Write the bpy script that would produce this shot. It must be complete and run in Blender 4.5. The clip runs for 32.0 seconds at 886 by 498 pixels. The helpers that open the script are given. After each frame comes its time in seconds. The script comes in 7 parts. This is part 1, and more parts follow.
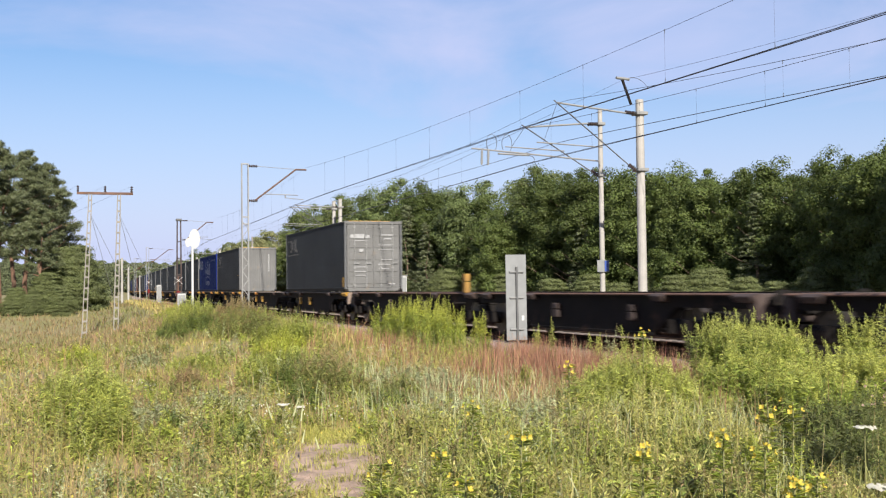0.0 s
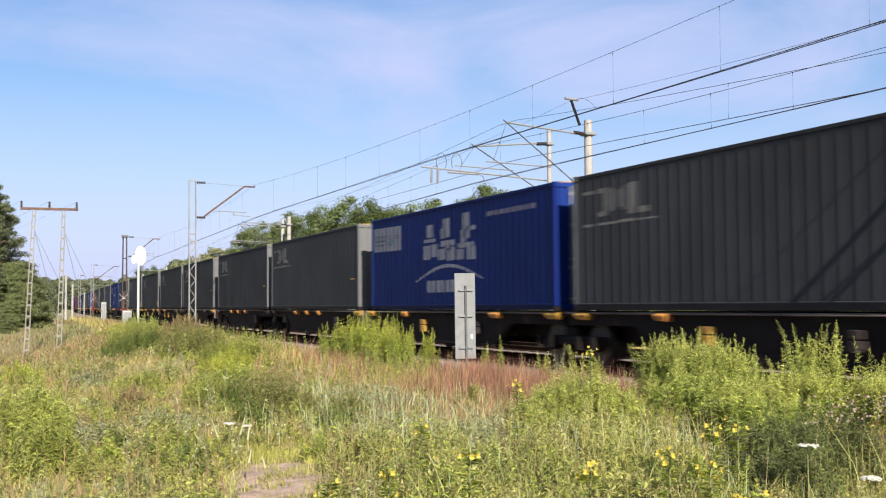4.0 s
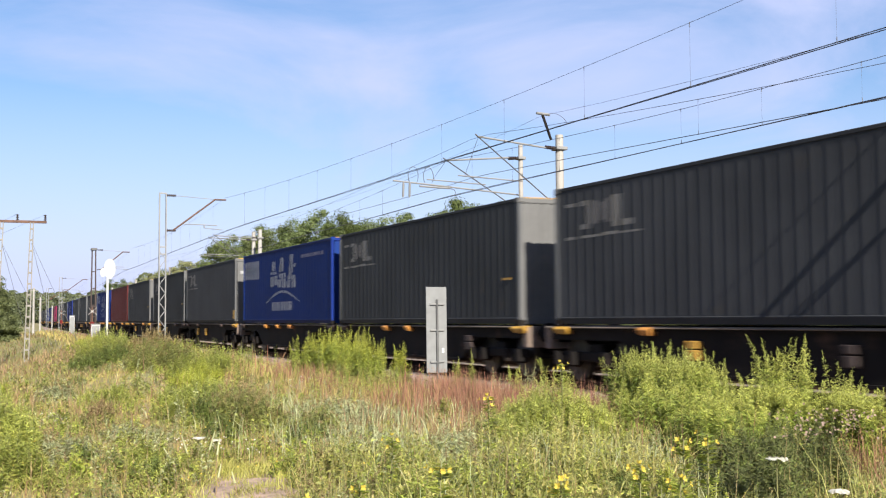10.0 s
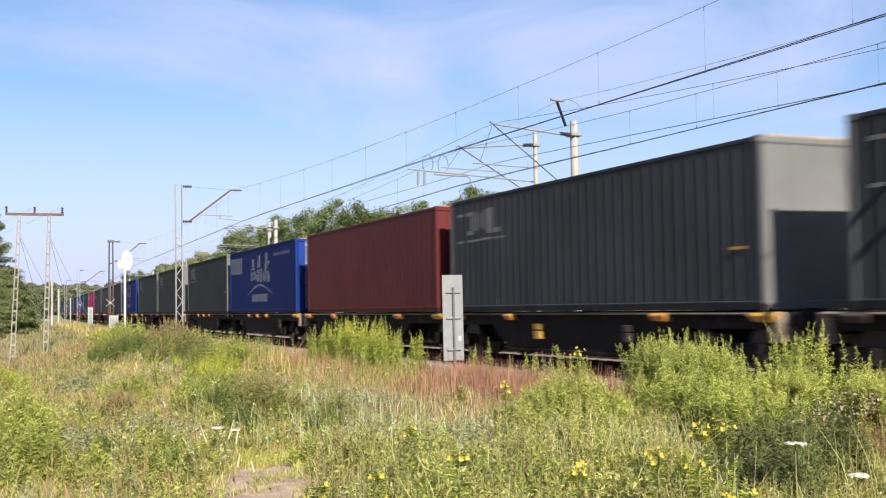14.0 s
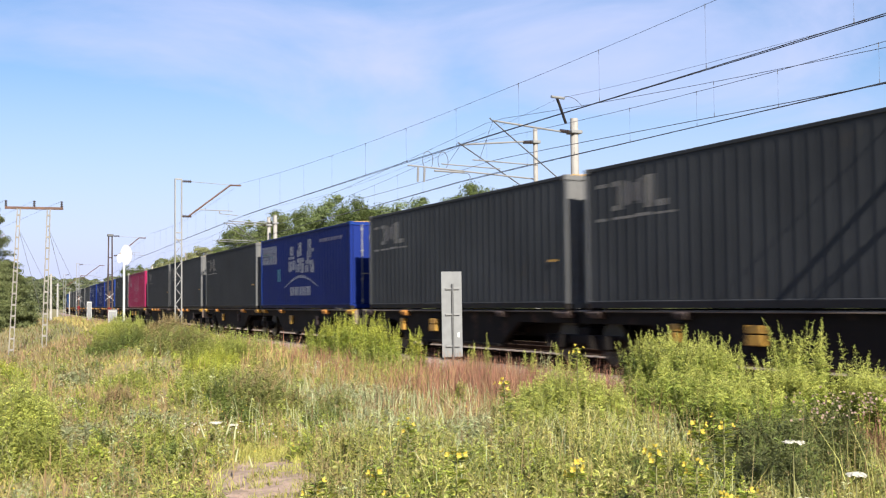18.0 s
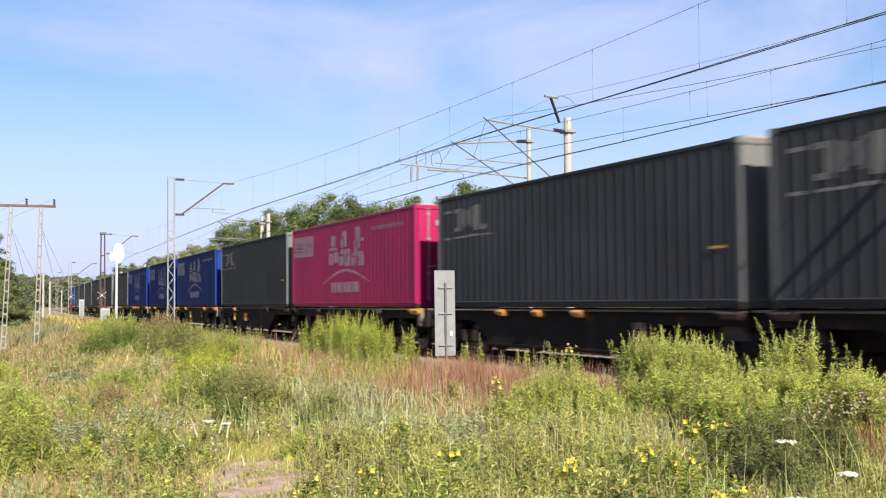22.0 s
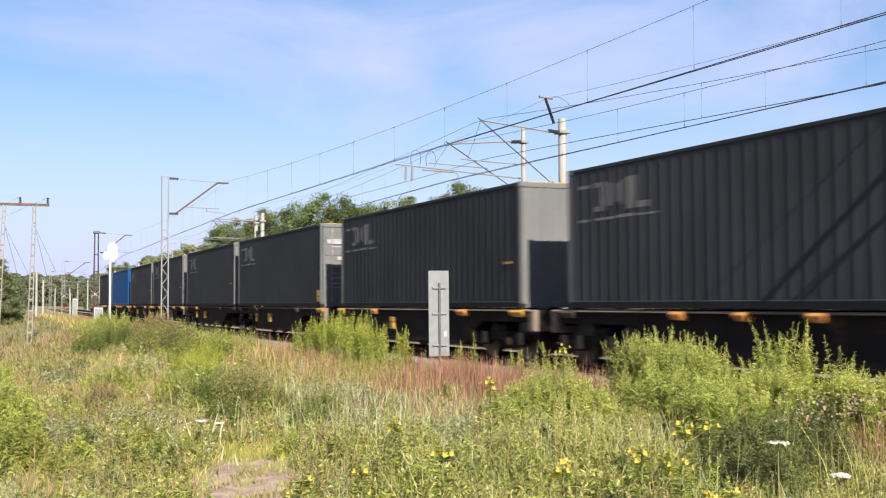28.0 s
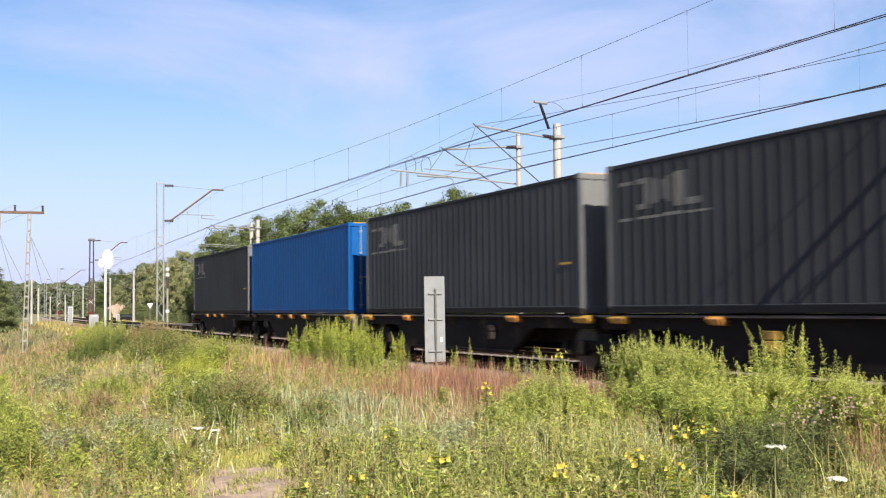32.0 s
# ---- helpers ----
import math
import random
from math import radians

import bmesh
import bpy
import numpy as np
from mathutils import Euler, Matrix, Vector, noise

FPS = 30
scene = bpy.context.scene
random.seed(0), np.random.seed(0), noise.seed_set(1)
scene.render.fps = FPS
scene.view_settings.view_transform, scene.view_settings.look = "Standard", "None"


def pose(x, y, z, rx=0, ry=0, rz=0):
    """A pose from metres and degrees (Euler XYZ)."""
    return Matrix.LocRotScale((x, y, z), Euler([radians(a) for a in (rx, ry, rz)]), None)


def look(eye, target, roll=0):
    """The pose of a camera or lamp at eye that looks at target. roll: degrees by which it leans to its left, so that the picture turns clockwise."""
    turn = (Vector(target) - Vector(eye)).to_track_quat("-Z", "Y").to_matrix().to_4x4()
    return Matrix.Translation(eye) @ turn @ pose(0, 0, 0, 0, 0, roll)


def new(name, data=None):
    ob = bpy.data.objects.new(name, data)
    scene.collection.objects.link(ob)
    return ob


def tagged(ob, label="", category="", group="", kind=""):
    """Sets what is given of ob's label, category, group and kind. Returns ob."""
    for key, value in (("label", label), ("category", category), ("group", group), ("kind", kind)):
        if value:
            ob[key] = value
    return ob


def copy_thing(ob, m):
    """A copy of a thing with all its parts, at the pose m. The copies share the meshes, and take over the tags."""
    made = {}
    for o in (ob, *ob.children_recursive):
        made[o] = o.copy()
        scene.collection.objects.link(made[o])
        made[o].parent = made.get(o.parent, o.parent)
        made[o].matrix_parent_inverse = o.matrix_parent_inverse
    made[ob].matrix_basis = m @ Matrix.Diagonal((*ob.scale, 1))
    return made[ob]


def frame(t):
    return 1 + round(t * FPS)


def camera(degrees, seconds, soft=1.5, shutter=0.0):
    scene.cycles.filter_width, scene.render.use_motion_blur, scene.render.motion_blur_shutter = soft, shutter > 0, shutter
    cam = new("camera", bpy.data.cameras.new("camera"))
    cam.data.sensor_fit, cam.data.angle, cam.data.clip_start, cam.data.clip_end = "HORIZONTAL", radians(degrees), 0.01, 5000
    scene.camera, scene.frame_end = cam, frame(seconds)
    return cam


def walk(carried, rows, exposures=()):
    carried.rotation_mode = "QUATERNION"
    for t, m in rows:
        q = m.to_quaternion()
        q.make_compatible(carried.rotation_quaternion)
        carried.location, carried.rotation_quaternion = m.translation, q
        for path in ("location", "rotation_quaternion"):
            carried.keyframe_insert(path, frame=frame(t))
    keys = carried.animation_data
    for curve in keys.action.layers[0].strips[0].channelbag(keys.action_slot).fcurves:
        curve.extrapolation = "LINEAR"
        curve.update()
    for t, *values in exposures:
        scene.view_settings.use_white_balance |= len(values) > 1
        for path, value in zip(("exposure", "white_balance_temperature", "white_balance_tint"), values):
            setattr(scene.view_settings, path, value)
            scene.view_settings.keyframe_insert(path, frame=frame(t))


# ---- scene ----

# ---- camera: a hand-held, standing camera that turns a little ----
EYE = (0.0, 0.0, 1.325)
cam = camera(43.38, 32.0, soft=1.2, shutter=0.5)
TURNS = (  # seconds, degrees right of the track, degrees up, degrees of lean
    (0, 21.84, 1.94, -0.66), (0.5, 21.94, 2.10, -0.61), (1, 22.22, 2.29, -0.76), (1.5, 22.70, 2.45, -0.61),
    (2, 23.09, 2.58, -0.66), (2.5, 23.30, 2.56, -0.56), (3, 23.55, 2.63, -0.52), (3.5, 24.05, 2.75, -0.46),
    (5.5, 24.93, 3.07, -0.47), (6, 24.94, 3.14, -0.38), (6.5, 25.07, 3.27, -0.43), (7, 25.24, 3.43, -0.50),
    (7.5, 25.35, 3.53, -0.43), (8, 25.33, 3.60, -0.52), (8.5, 25.42, 3.63, -0.46), (9, 25.55, 3.61, -0.46),
    (9.5, 25.75, 3.59, -0.44), (10, 25.93, 3.56, -0.38), (10.5, 26.07, 3.69, -0.31), (11, 26.12, 3.78, -0.34),
    (11.5, 26.00, 3.60, -0.45), (12, 25.84, 3.48, -0.63), (12.5, 25.67, 3.40, -0.63), (13, 25.42, 3.27, -0.85),
    (13.5, 25.28, 3.10, -0.89), (14, 25.12, 2.95, -0.98), (14.5, 25.00, 2.90, -0.91), (16.5, 25.23, 3.13, -1.10),
    (17, 25.22, 2.99, -0.98), (17.5, 25.22, 2.83, -0.81), (18, 25.15, 2.77, -0.60), (18.5, 25.13, 2.74, -0.35),
    (19, 25.19, 2.74, -0.43), (19.5, 25.26, 2.79, -0.30), (20, 25.36, 2.81, -0.43), (20.5, 25.45, 2.80, -0.46),
    (21, 25.50, 2.77, -0.44), (21.5, 25.49, 2.75, -0.38), (22, 25.50, 2.71, -0.47), (22.5, 25.54, 2.71, -0.42),
    (23, 25.65, 2.70, -0.40), (23.5, 25.72, 2.69, -0.40), (24, 25.75, 2.68, -0.33), (24.5, 25.81, 2.64, -0.47),
    (25, 25.88, 2.64, -0.37), (25.5, 25.94, 2.64, -0.42), (27.5, 25.89, 2.68, -0.27), (28, 25.80, 2.72, -0.27),
    (28.5, 25.73, 2.76, -0.13), (29, 25.73, 2.81, -0.39), (29.5, 25.73, 2.86, -0.40), (30, 25.75, 2.90, -0.62),
    (30.5, 25.77, 2.94, -0.76), (31, 25.79, 2.94, -0.76), (31.5, 25.91, 2.97, -0.69), (32, 26.03, 3.01, -0.59),
)


def aim(yaw, up, lean):
    a, b = radians(yaw), radians(up)
    way = Vector((math.sin(a) * math.cos(b), math.cos(a) * math.cos(b), math.sin(b)))
    return look(EYE, Vector(EYE) + way, lean)


walk(cam, [(t, aim(a, b, c)) for t, a, b, c in TURNS],
     exposures=[(0, 1.30), (3.5, 1.35), (6.5, 1.45), (16, 1.47), (25, 1.47), (32, 1.47)])

# ---- world and sun ----
SUN_TO = Vector((-0.1034, -0.8417, 0.5299)).normalized()  # from the place to the sun
world = bpy.data.worlds.new("sky")
scene.world = world
world.use_nodes = True
wn, wl = world.node_tree.nodes, world.node_tree.links
wn.clear()
sky = wn.new("ShaderNodeTexSky")
sky.sky_type, sky.sun_disc = "NISHITA", False
sky.sun_elevation = math.asin(SUN_TO.z)
sky.sun_rotation = math.atan2(SUN_TO.x, SUN_TO.y)
sky.air_density, sky.dust_density, sky.ozone_density = 1.0, 0.3, 3.0
coord = wn.new("ShaderNodeTexCoord")
stretch = wn.new("ShaderNodeMapping")
stretch.inputs["Scale"].default_value = (1.0, 1.5, 3.0)
stretch.inputs["Rotation"].default_value = (0.1, 0.12, 0.5)
wisps = wn.new("ShaderNodeTexNoise")
wisps.inputs["Scale"].default_value, wisps.inputs["Detail"].default_value = 2.1, 8
wisps.inputs["Roughness"].default_value = 0.56
wisps.inputs["Distortion"].default_value = 0.5
ramp = wn.new("ShaderNodeMapRange")
ramp.inputs["From Min"].default_value, ramp.inputs["From Max"].default_value = 0.40, 0.64
ramp.inputs["To Min"].default_value, ramp.inputs["To Max"].default_value = 0.16, 0.86
cirrus = wn.new("ShaderNodeMix")
cirrus.data_type = "RGBA"
cirrus.inputs["B"].default_value = (4.9, 5.35, 7.75, 1)
back = wn.new("ShaderNodeBackground")
back.inputs["Strength"].default_value = 0.05
out = wn.new("ShaderNodeOutputWorld")
wl.new(coord.outputs["Generated"], stretch.inputs["Vector"])
wl.new(stretch.outputs["Vector"], wisps.inputs["Vector"])
wl.new(wisps.outputs["Fac"], ramp.inputs["Value"])
split = wn.new("ShaderNodeSeparateXYZ")
wl.new(coord.outputs["Generated"], split.inputs["Vector"])
low = wn.new("ShaderNodeMapRange")  # pale haze towards the horizon
low.inputs["From Min"].default_value, low.inputs["From Max"].default_value = 0.03, 0.27
low.inputs["To Min"].default_value, low.inputs["To Max"].default_value = 0.95, 0.0
wl.new(split.outputs["Z"], low.inputs["Value"])
veil = wn.new("ShaderNodeMath")
veil.operation = "MAXIMUM"
wl.new(ramp.outputs["Result"], veil.inputs[0])
wl.new(low.outputs["Result"], veil.inputs[1])
wl.new(veil.outputs["Value"], cirrus.inputs["Factor"])
tone = wn.new("ShaderNodeHueSaturation")
tone.inputs["Saturation"].default_value = 1.3
tone.inputs["Hue"].default_value = 0.502
wl.new(sky.outputs["Color"], tone.inputs["Color"])
wl.new(tone.outputs["Color"], cirrus.inputs["A"])
wl.new(cirrus.outputs["Result"], back.inputs["Color"])
wl.new(back.outputs["Background"], out.inputs["Surface"])
sun = new("sun", bpy.data.lights.new("sun", "SUN"))
sun.data.energy, sun.data.angle, sun.data.color = 5.0, radians(0.53), (1.0, 0.94, 0.84)
sun.matrix_world = look(SUN_TO * 50, (0, 0, 0))


# ---- materials ----
def mat(name, color, rough=0.6, metal=0.0, vary=0.25, size=6.0, grain=60.0, bump=0.0, second=None, island=0.0, each=0.0,
        thin=0.0, coat=0.0, spec=0.5, stain=0.0, stain_color=(0.1, 0.06, 0.04)):
    """A procedural surface: colour varied at two scales, with relief, wear, and per-piece variation."""
    m = bpy.data.materials.new(name)
    m.use_nodes = True
    nt = m.node_tree
    n, l = nt.nodes, nt.links
    bsdf = n["Principled BSDF"]
    bsdf.inputs["Roughness"].default_value, bsdf.inputs["Metallic"].default_value = rough, metal
    bsdf.inputs["Coat Weight"].default_value, bsdf.inputs["Specular IOR Level"].default_value = coat, spec
    tc = n.new("ShaderNodeTexCoord")
    big = n.new("ShaderNodeTexNoise")
    big.inputs["Scale"].default_value, big.inputs["Detail"].default_value = 1.0 / size * 3, 4
    small = n.new("ShaderNodeTexNoise")
    small.inputs["Scale"].default_value, small.inputs["Detail"].default_value = grain, 3
    l.new(tc.outputs["Object"], big.inputs["Vector"])
    l.new(tc.outputs["Object"], small.inputs["Vector"])
    mix = n.new("ShaderNodeMix")
    mix.data_type = "RGBA"
    c2 = second or tuple(c * (1 - vary) for c in color)
    mix.inputs["A"].default_value, mix.inputs["B"].default_value = (*color, 1), (*c2, 1)
    mr = n.new("ShaderNodeMapRange")
    mr.inputs["From Min"].default_value, mr.inputs["From Max"].default_value = 0.35, 0.65
    l.new(big.outputs["Fac"], mr.inputs["Value"])
    l.new(mr.outputs["Result"], mix.inputs["Factor"])
    col = mix.outputs["Result"]
    hsv = n.new("ShaderNodeHueSaturation")
    fine = n.new("ShaderNodeMapRange")
    fine.inputs["To Min"].default_value, fine.inputs["To Max"].default_value = 1 - vary * 0.6, 1 + vary * 0.6
    l.new(small.outputs["Fac"], fine.inputs["Value"])
    val = fine.outputs["Result"]
    if island or each:
        src = n.new("ShaderNodeNewGeometry").outputs["Random Per Island"] if island else n.new("ShaderNodeObjectInfo").outputs["Random"]
        amt = island or each
        rr = n.new("ShaderNodeMapRange")
        rr.inputs["To Min"].default_value, rr.inputs["To Max"].default_value = 1 - amt, 1 + amt
        l.new(src, rr.inputs["Value"])
        mul = n.new("ShaderNodeMath")
        mul.operation = "MULTIPLY"
        l.new(val, mul.inputs[0])
        l.new(rr.outputs["Result"], mul.inputs[1])
        val = mul.outputs["Value"]
        hue = n.new("ShaderNodeMapRange")
        hue.inputs["To Min"].default_value, hue.inputs["To Max"].default_value = 0.5 - amt * 0.05, 0.5 + amt * 0.05
        wn_ = n.new("ShaderNodeTexWhiteNoise")
        wn_.noise_dimensions = "1D"
        l.new(src, wn_.inputs["W"])
        l.new(wn_.outputs["Value"], hue.inputs["Value"])
        l.new(hue.outputs["Result"], hsv.inputs["Hue"])
    if island and each:
        oi = n.new("ShaderNodeMapRange")
        oi.inputs["To Min"].default_value, oi.inputs["To Max"].default_value = 1 - each, 1 + each
        l.new(n.new("ShaderNodeObjectInfo").outputs["Random"], oi.inputs["Value"])
        mo = n.new("ShaderNodeMath")
        mo.operation = "MULTIPLY"
        l.new(val, mo.inputs[0])
        l.new(oi.outputs["Result"], mo.inputs[1])
        val = mo.outputs["Value"]
    l.new(val, hsv.inputs["Value"])
    l.new(col, hsv.inputs["Color"])
    col = hsv.outputs["Color"]
    if stain:
        sn = n.new("ShaderNodeTexNoise")
        sn.inputs["Scale"].default_value, sn.inputs["Detail"].default_value, sn.inputs["Roughness"].default_value = 1.7, 8, 0.7
        l.new(tc.outputs["Object"], sn.inputs["Vector"])
        sr = n.new("ShaderNodeMapRange")
        sr.inputs["From Min"].default_value, sr.inputs["From Max"].default_value = 0.62 - stain * 0.2, 0.72
        l.new(sn.outputs["Fac"], sr.inputs["Value"])
        sm = n.new("ShaderNodeMix")
        sm.data_type = "RGBA"
        sm.inputs["B"].default_value = (*stain_color, 1)
        l.new(sr.outputs["Result"], sm.inputs["Factor"])
        l.new(col, sm.inputs["A"])
        col = sm.outputs["Result"]
    l.new(col, bsdf.inputs["Base Color"])
    if bump:
        b = n.new("ShaderNodeBump")
        b.inputs["Strength"].default_value, b.inputs["Distance"].default_value = bump, 0.02
        l.new(small.outputs["Fac"], b.inputs["Height"])
        l.new(b.outputs["Normal"], bsdf.inputs["Normal"])
    if thin:  # light that passes through leaves
        tr = n.new("ShaderNodeBsdfTranslucent")
        l.new(col, tr.inputs["Color"])
        ms = n.new("ShaderNodeMixShader")
        ms.inputs["Fac"].default_value = thin
        l.new(bsdf.outputs["BSDF"], ms.inputs[1])
        l.new(tr.outputs["BSDF"], ms.inputs[2])
        l.new(ms.outputs["Shader"], n["Material Output"].inputs["Surface"])
    return m


M = {}
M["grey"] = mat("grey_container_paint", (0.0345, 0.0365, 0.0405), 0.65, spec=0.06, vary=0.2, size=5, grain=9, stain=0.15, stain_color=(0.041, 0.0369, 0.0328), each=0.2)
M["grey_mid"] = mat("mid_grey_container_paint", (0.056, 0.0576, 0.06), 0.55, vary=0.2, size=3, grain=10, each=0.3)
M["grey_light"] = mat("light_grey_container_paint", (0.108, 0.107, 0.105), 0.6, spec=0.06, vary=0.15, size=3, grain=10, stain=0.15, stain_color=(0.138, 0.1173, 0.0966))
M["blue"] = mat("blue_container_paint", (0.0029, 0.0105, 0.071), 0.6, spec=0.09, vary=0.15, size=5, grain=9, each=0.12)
# brighter copy of the blue: the sun on the container ends, put into colour
M["blue_sunlit"] = mat("sunlit_blue_end_paint", (0.0052, 0.02, 0.125), 0.55, spec=0.1, vary=0.15, size=5, grain=9, each=0.12)
M["blue_bright"] = mat("bright_blue_container_paint", (0.00085, 0.0527, 0.187), 0.5, spec=0.12, vary=0.15, size=5, grain=9)
M["red"] = mat("red_brown_container_paint", (0.07225, 0.01105, 0.0102), 0.55, spec=0.15, vary=0.2, size=4, grain=9, stain=0.2, stain_color=(0.068, 0.02125, 0.017))
M["magenta"] = mat("magenta_container_paint", (0.22, 0.006, 0.052), 0.5, spec=0.15, vary=0.15, size=5, grain=9)
M["white"] = mat("white_lettering", (0.235, 0.235, 0.235), 0.6, vary=0.15, size=2, grain=20)
M["teal"] = mat("teal_patch", (0.03, 0.17, 0.19), 0.6)
M["cream"] = mat("cream_lettering", (0.187, 0.17, 0.1445), 0.6, vary=0.2, size=2, grain=20)
M["faint"] = mat("faint_pinkish_lettering", (0.13, 0.115, 0.105), 0.6, vary=0.25, size=1, grain=20)
M["faint_white"] = mat("faded_small_lettering", (0.15, 0.13, 0.15), 0.6, vary=0.2, size=1, grain=20)
M["pine_line"] = mat("green_print", (0.05, 0.16, 0.06), 0.6)
M["frame"] = mat("black_wagon_steel", (0.011, 0.009, 0.008), 0.85, spec=0.15, vary=0.4, size=2, grain=14, bump=0.2, stain=0.25, stain_color=(0.05, 0.028, 0.018))
M["dark_rust"] = mat("dark_rusty_steel", (0.0414, 0.02622, 0.02208), 0.8, vary=0.4, size=1.5, grain=20, bump=0.2)
M["rust"] = mat("rusty_brown_steel", (0.0897, 0.04278, 0.02484), 0.8, vary=0.4, size=1.5, grain=20, bump=0.2)
M["yellow"] = mat("worn_yellow_paint", (0.40, 0.22, 0.03), 0.6, vary=0.3, size=1, grain=20, stain=0.3, stain_color=(0.18, 0.09, 0.036))
# darker than the yellow of the other fittings
M["dull_yellow"] = mat("dull_yellow_paint", (0.22, 0.115, 0.016), 0.75, vary=0.4, size=1, grain=16, stain=0.4, stain_color=(0.09, 0.045, 0.02))
M["orange"] = mat("worn_orange_paint", (0.46, 0.20, 0.04), 0.6, vary=0.3, size=1, grain=20, stain=0.3, stain_color=(0.19, 0.076, 0.038))
# far lighter than the frame: the sunlit line of the deck, put into colour
M["sunlit_edge"] = mat("dusty_sunlit_steel_edge", (0.17, 0.135, 0.105), 0.8, vary=0.5, size=3, grain=20, stain=0.35, stain_color=(0.05, 0.035, 0.028))
M["headstock"] = mat("dusty_brown_steel", (0.15, 0.11, 0.085), 0.85, vary=0.35, size=1.2, grain=16, bump=0.2, stain=0.3, stain_color=(0.07, 0.04, 0.028))
M["wheel"] = mat("wheel_steel", (0.069, 0.05865, 0.05175), 0.5, metal=0.7, vary=0.3, size=1, grain=20)
M["rail"] = mat("rail_steel", (0.0414, 0.0276, 0.0207), 0.85, spec=0.05, vary=0.4, size=2, grain=30)
M["ballast"] = mat("ballast_stone", (0.23, 0.165, 0.132), 0.9, vary=0.45, size=3, grain=18, bump=1.0, second=(0.17, 0.118, 0.093), island=0.35)
M["sleeper"] = mat("concrete_sleeper", (0.0897, 0.07245, 0.0621), 0.9, vary=0.3, size=2, grain=25, bump=0.4, each=0.15)
M["concrete"] = mat("pale_concrete", (0.2622, 0.2484, 0.2277), 0.85, vary=0.2, size=2, grain=25, bump=0.3)
M["galv"] = mat("grey_painted_steel", (0.1656, 0.1656, 0.1621), 0.55, metal=0.1, vary=0.2, size=2, grain=20)
M["galv_dark"] = mat("dark_grey_steel", (0.0828, 0.0828, 0.0828), 0.6, metal=0.2, vary=0.3, size=2, grain=20)
M["porcelain"] = mat("brown_insulator", (0.0345, 0.02415, 0.0207), 0.25, vary=0.2)
M["wire"] = mat("weathered_copper_wire", (0.06, 0.06, 0.065), 0.5, metal=0.5)
M["board"] = mat("grey_white_sheet_metal", (0.1518, 0.1552, 0.1552), 0.5, vary=0.15, size=0.6, grain=12, stain=0.1, stain_color=(0.207, 0.1932, 0.1725))
M["white_paint"] = mat("white_paint", (0.3795, 0.3795, 0.3726), 0.5, vary=0.1)
M["sign_white"] = mat("dusty_white_paint", (0.3105, 0.3105, 0.3036), 0.6, vary=0.15, size=0.5)
M["red_paint"] = mat("red_paint", (0.0897, 0.0138, 0.01173), 0.5, vary=0.2)
M["sign_blue"] = mat("sign_blue", (0.0207, 0.0483, 0.207), 0.5)
M["bark"] = mat("bark", (0.0897, 0.05865, 0.03795), 0.9, vary=0.4, size=1, grain=14, bump=0.8)
M["pine_bark"] = mat("pine_bark", (0.1449, 0.07935, 0.0483), 0.9, vary=0.4, size=1, grain=14, bump=0.8)
M["ground"] = mat("dry_grassy_soil", (0.13, 0.125, 0.042), 0.95, vary=0.35, size=7, grain=12, bump=0.8, second=(0.165, 0.13, 0.06))
M["sand"] = mat("trodden_sandy_soil", (0.3036, 0.2139, 0.1587), 0.95, vary=0.45, size=0.5, grain=26, bump=1.0)
M["leaf"] = mat("broad_leaves", (0.060, 0.082, 0.020), 0.6, spec=0.3, vary=0.3, size=9, grain=3, island=0.25, thin=0.35, second=(0.076, 0.098, 0.023), each=0.2)
M["leaf_light"] = mat("pale_broad_leaves", (0.125, 0.155, 0.042), 0.6, vary=0.3, size=9, grain=3, island=0.25, thin=0.35, each=0.18)
M["leaf_fresh"] = mat("green_broad_leaves", (0.115, 0.148, 0.045), 0.6, vary=0.3, size=9, grain=3, island=0.25, thin=0.35, each=0.18)
# lightened leaf colour that stands in for sun and distance haze
M["leaf_hazy"] = mat("hazy_olive_leaves", (0.23, 0.22, 0.095), 0.7, vary=0.3, size=5, grain=3, island=0.25, thin=0.35, each=0.2, second=(0.17, 0.19, 0.075))
M["leaf_shrub"] = mat("shrub_leaves", (0.125, 0.145, 0.048), 0.6, vary=0.3, size=6, grain=3, island=0.25, thin=0.35, each=0.2)
M["grass_pale"] = mat("pale_grass", (0.37, 0.345, 0.107), 0.6, vary=0.25, size=4, grain=2, island=0.45, thin=0.26)
M["grass_far"] = mat("far_meadow_grass", (0.13, 0.138, 0.04), 0.7, vary=0.3, size=16, grain=3, island=0.3, thin=0.3, second=(0.21, 0.155, 0.068))
M["fresh_leaf"] = mat("fresh_weed_leaves", (0.28, 0.305, 0.057), 0.6, vary=0.25, size=3, grain=2, island=0.4, thin=0.26)
M["old_concrete"] = mat("weathered_concrete", (0.1794, 0.1656, 0.1449), 0.9, vary=0.25, size=1, grain=25, bump=0.3)
M["faded_white"] = mat("faded_white_lettering", (0.2277, 0.2277, 0.2277), 0.6, vary=0.3, size=0.4, grain=20)
M["pink_grass"] = mat("pinkish_bent_grass", (0.33, 0.205, 0.105), 0.7, vary=0.3, size=2, grain=3, island=0.35, thin=0.35)
M["deep_leaf"] = mat("deep_green_leaves", (0.15, 0.19, 0.04), 0.55, vary=0.3, size=2, grain=3, island=0.4, thin=0.26)
M["dry_brown"] = mat("dry_brown_grass", (0.175, 0.118, 0.054), 0.7, vary=0.3, size=6, grain=3, island=0.4, thin=0.25)
M["thistle"] = mat("dark_thistle_leaves", (0.11, 0.125, 0.036), 0.6, vary=0.3, size=3, grain=3, island=0.35, thin=0.26)
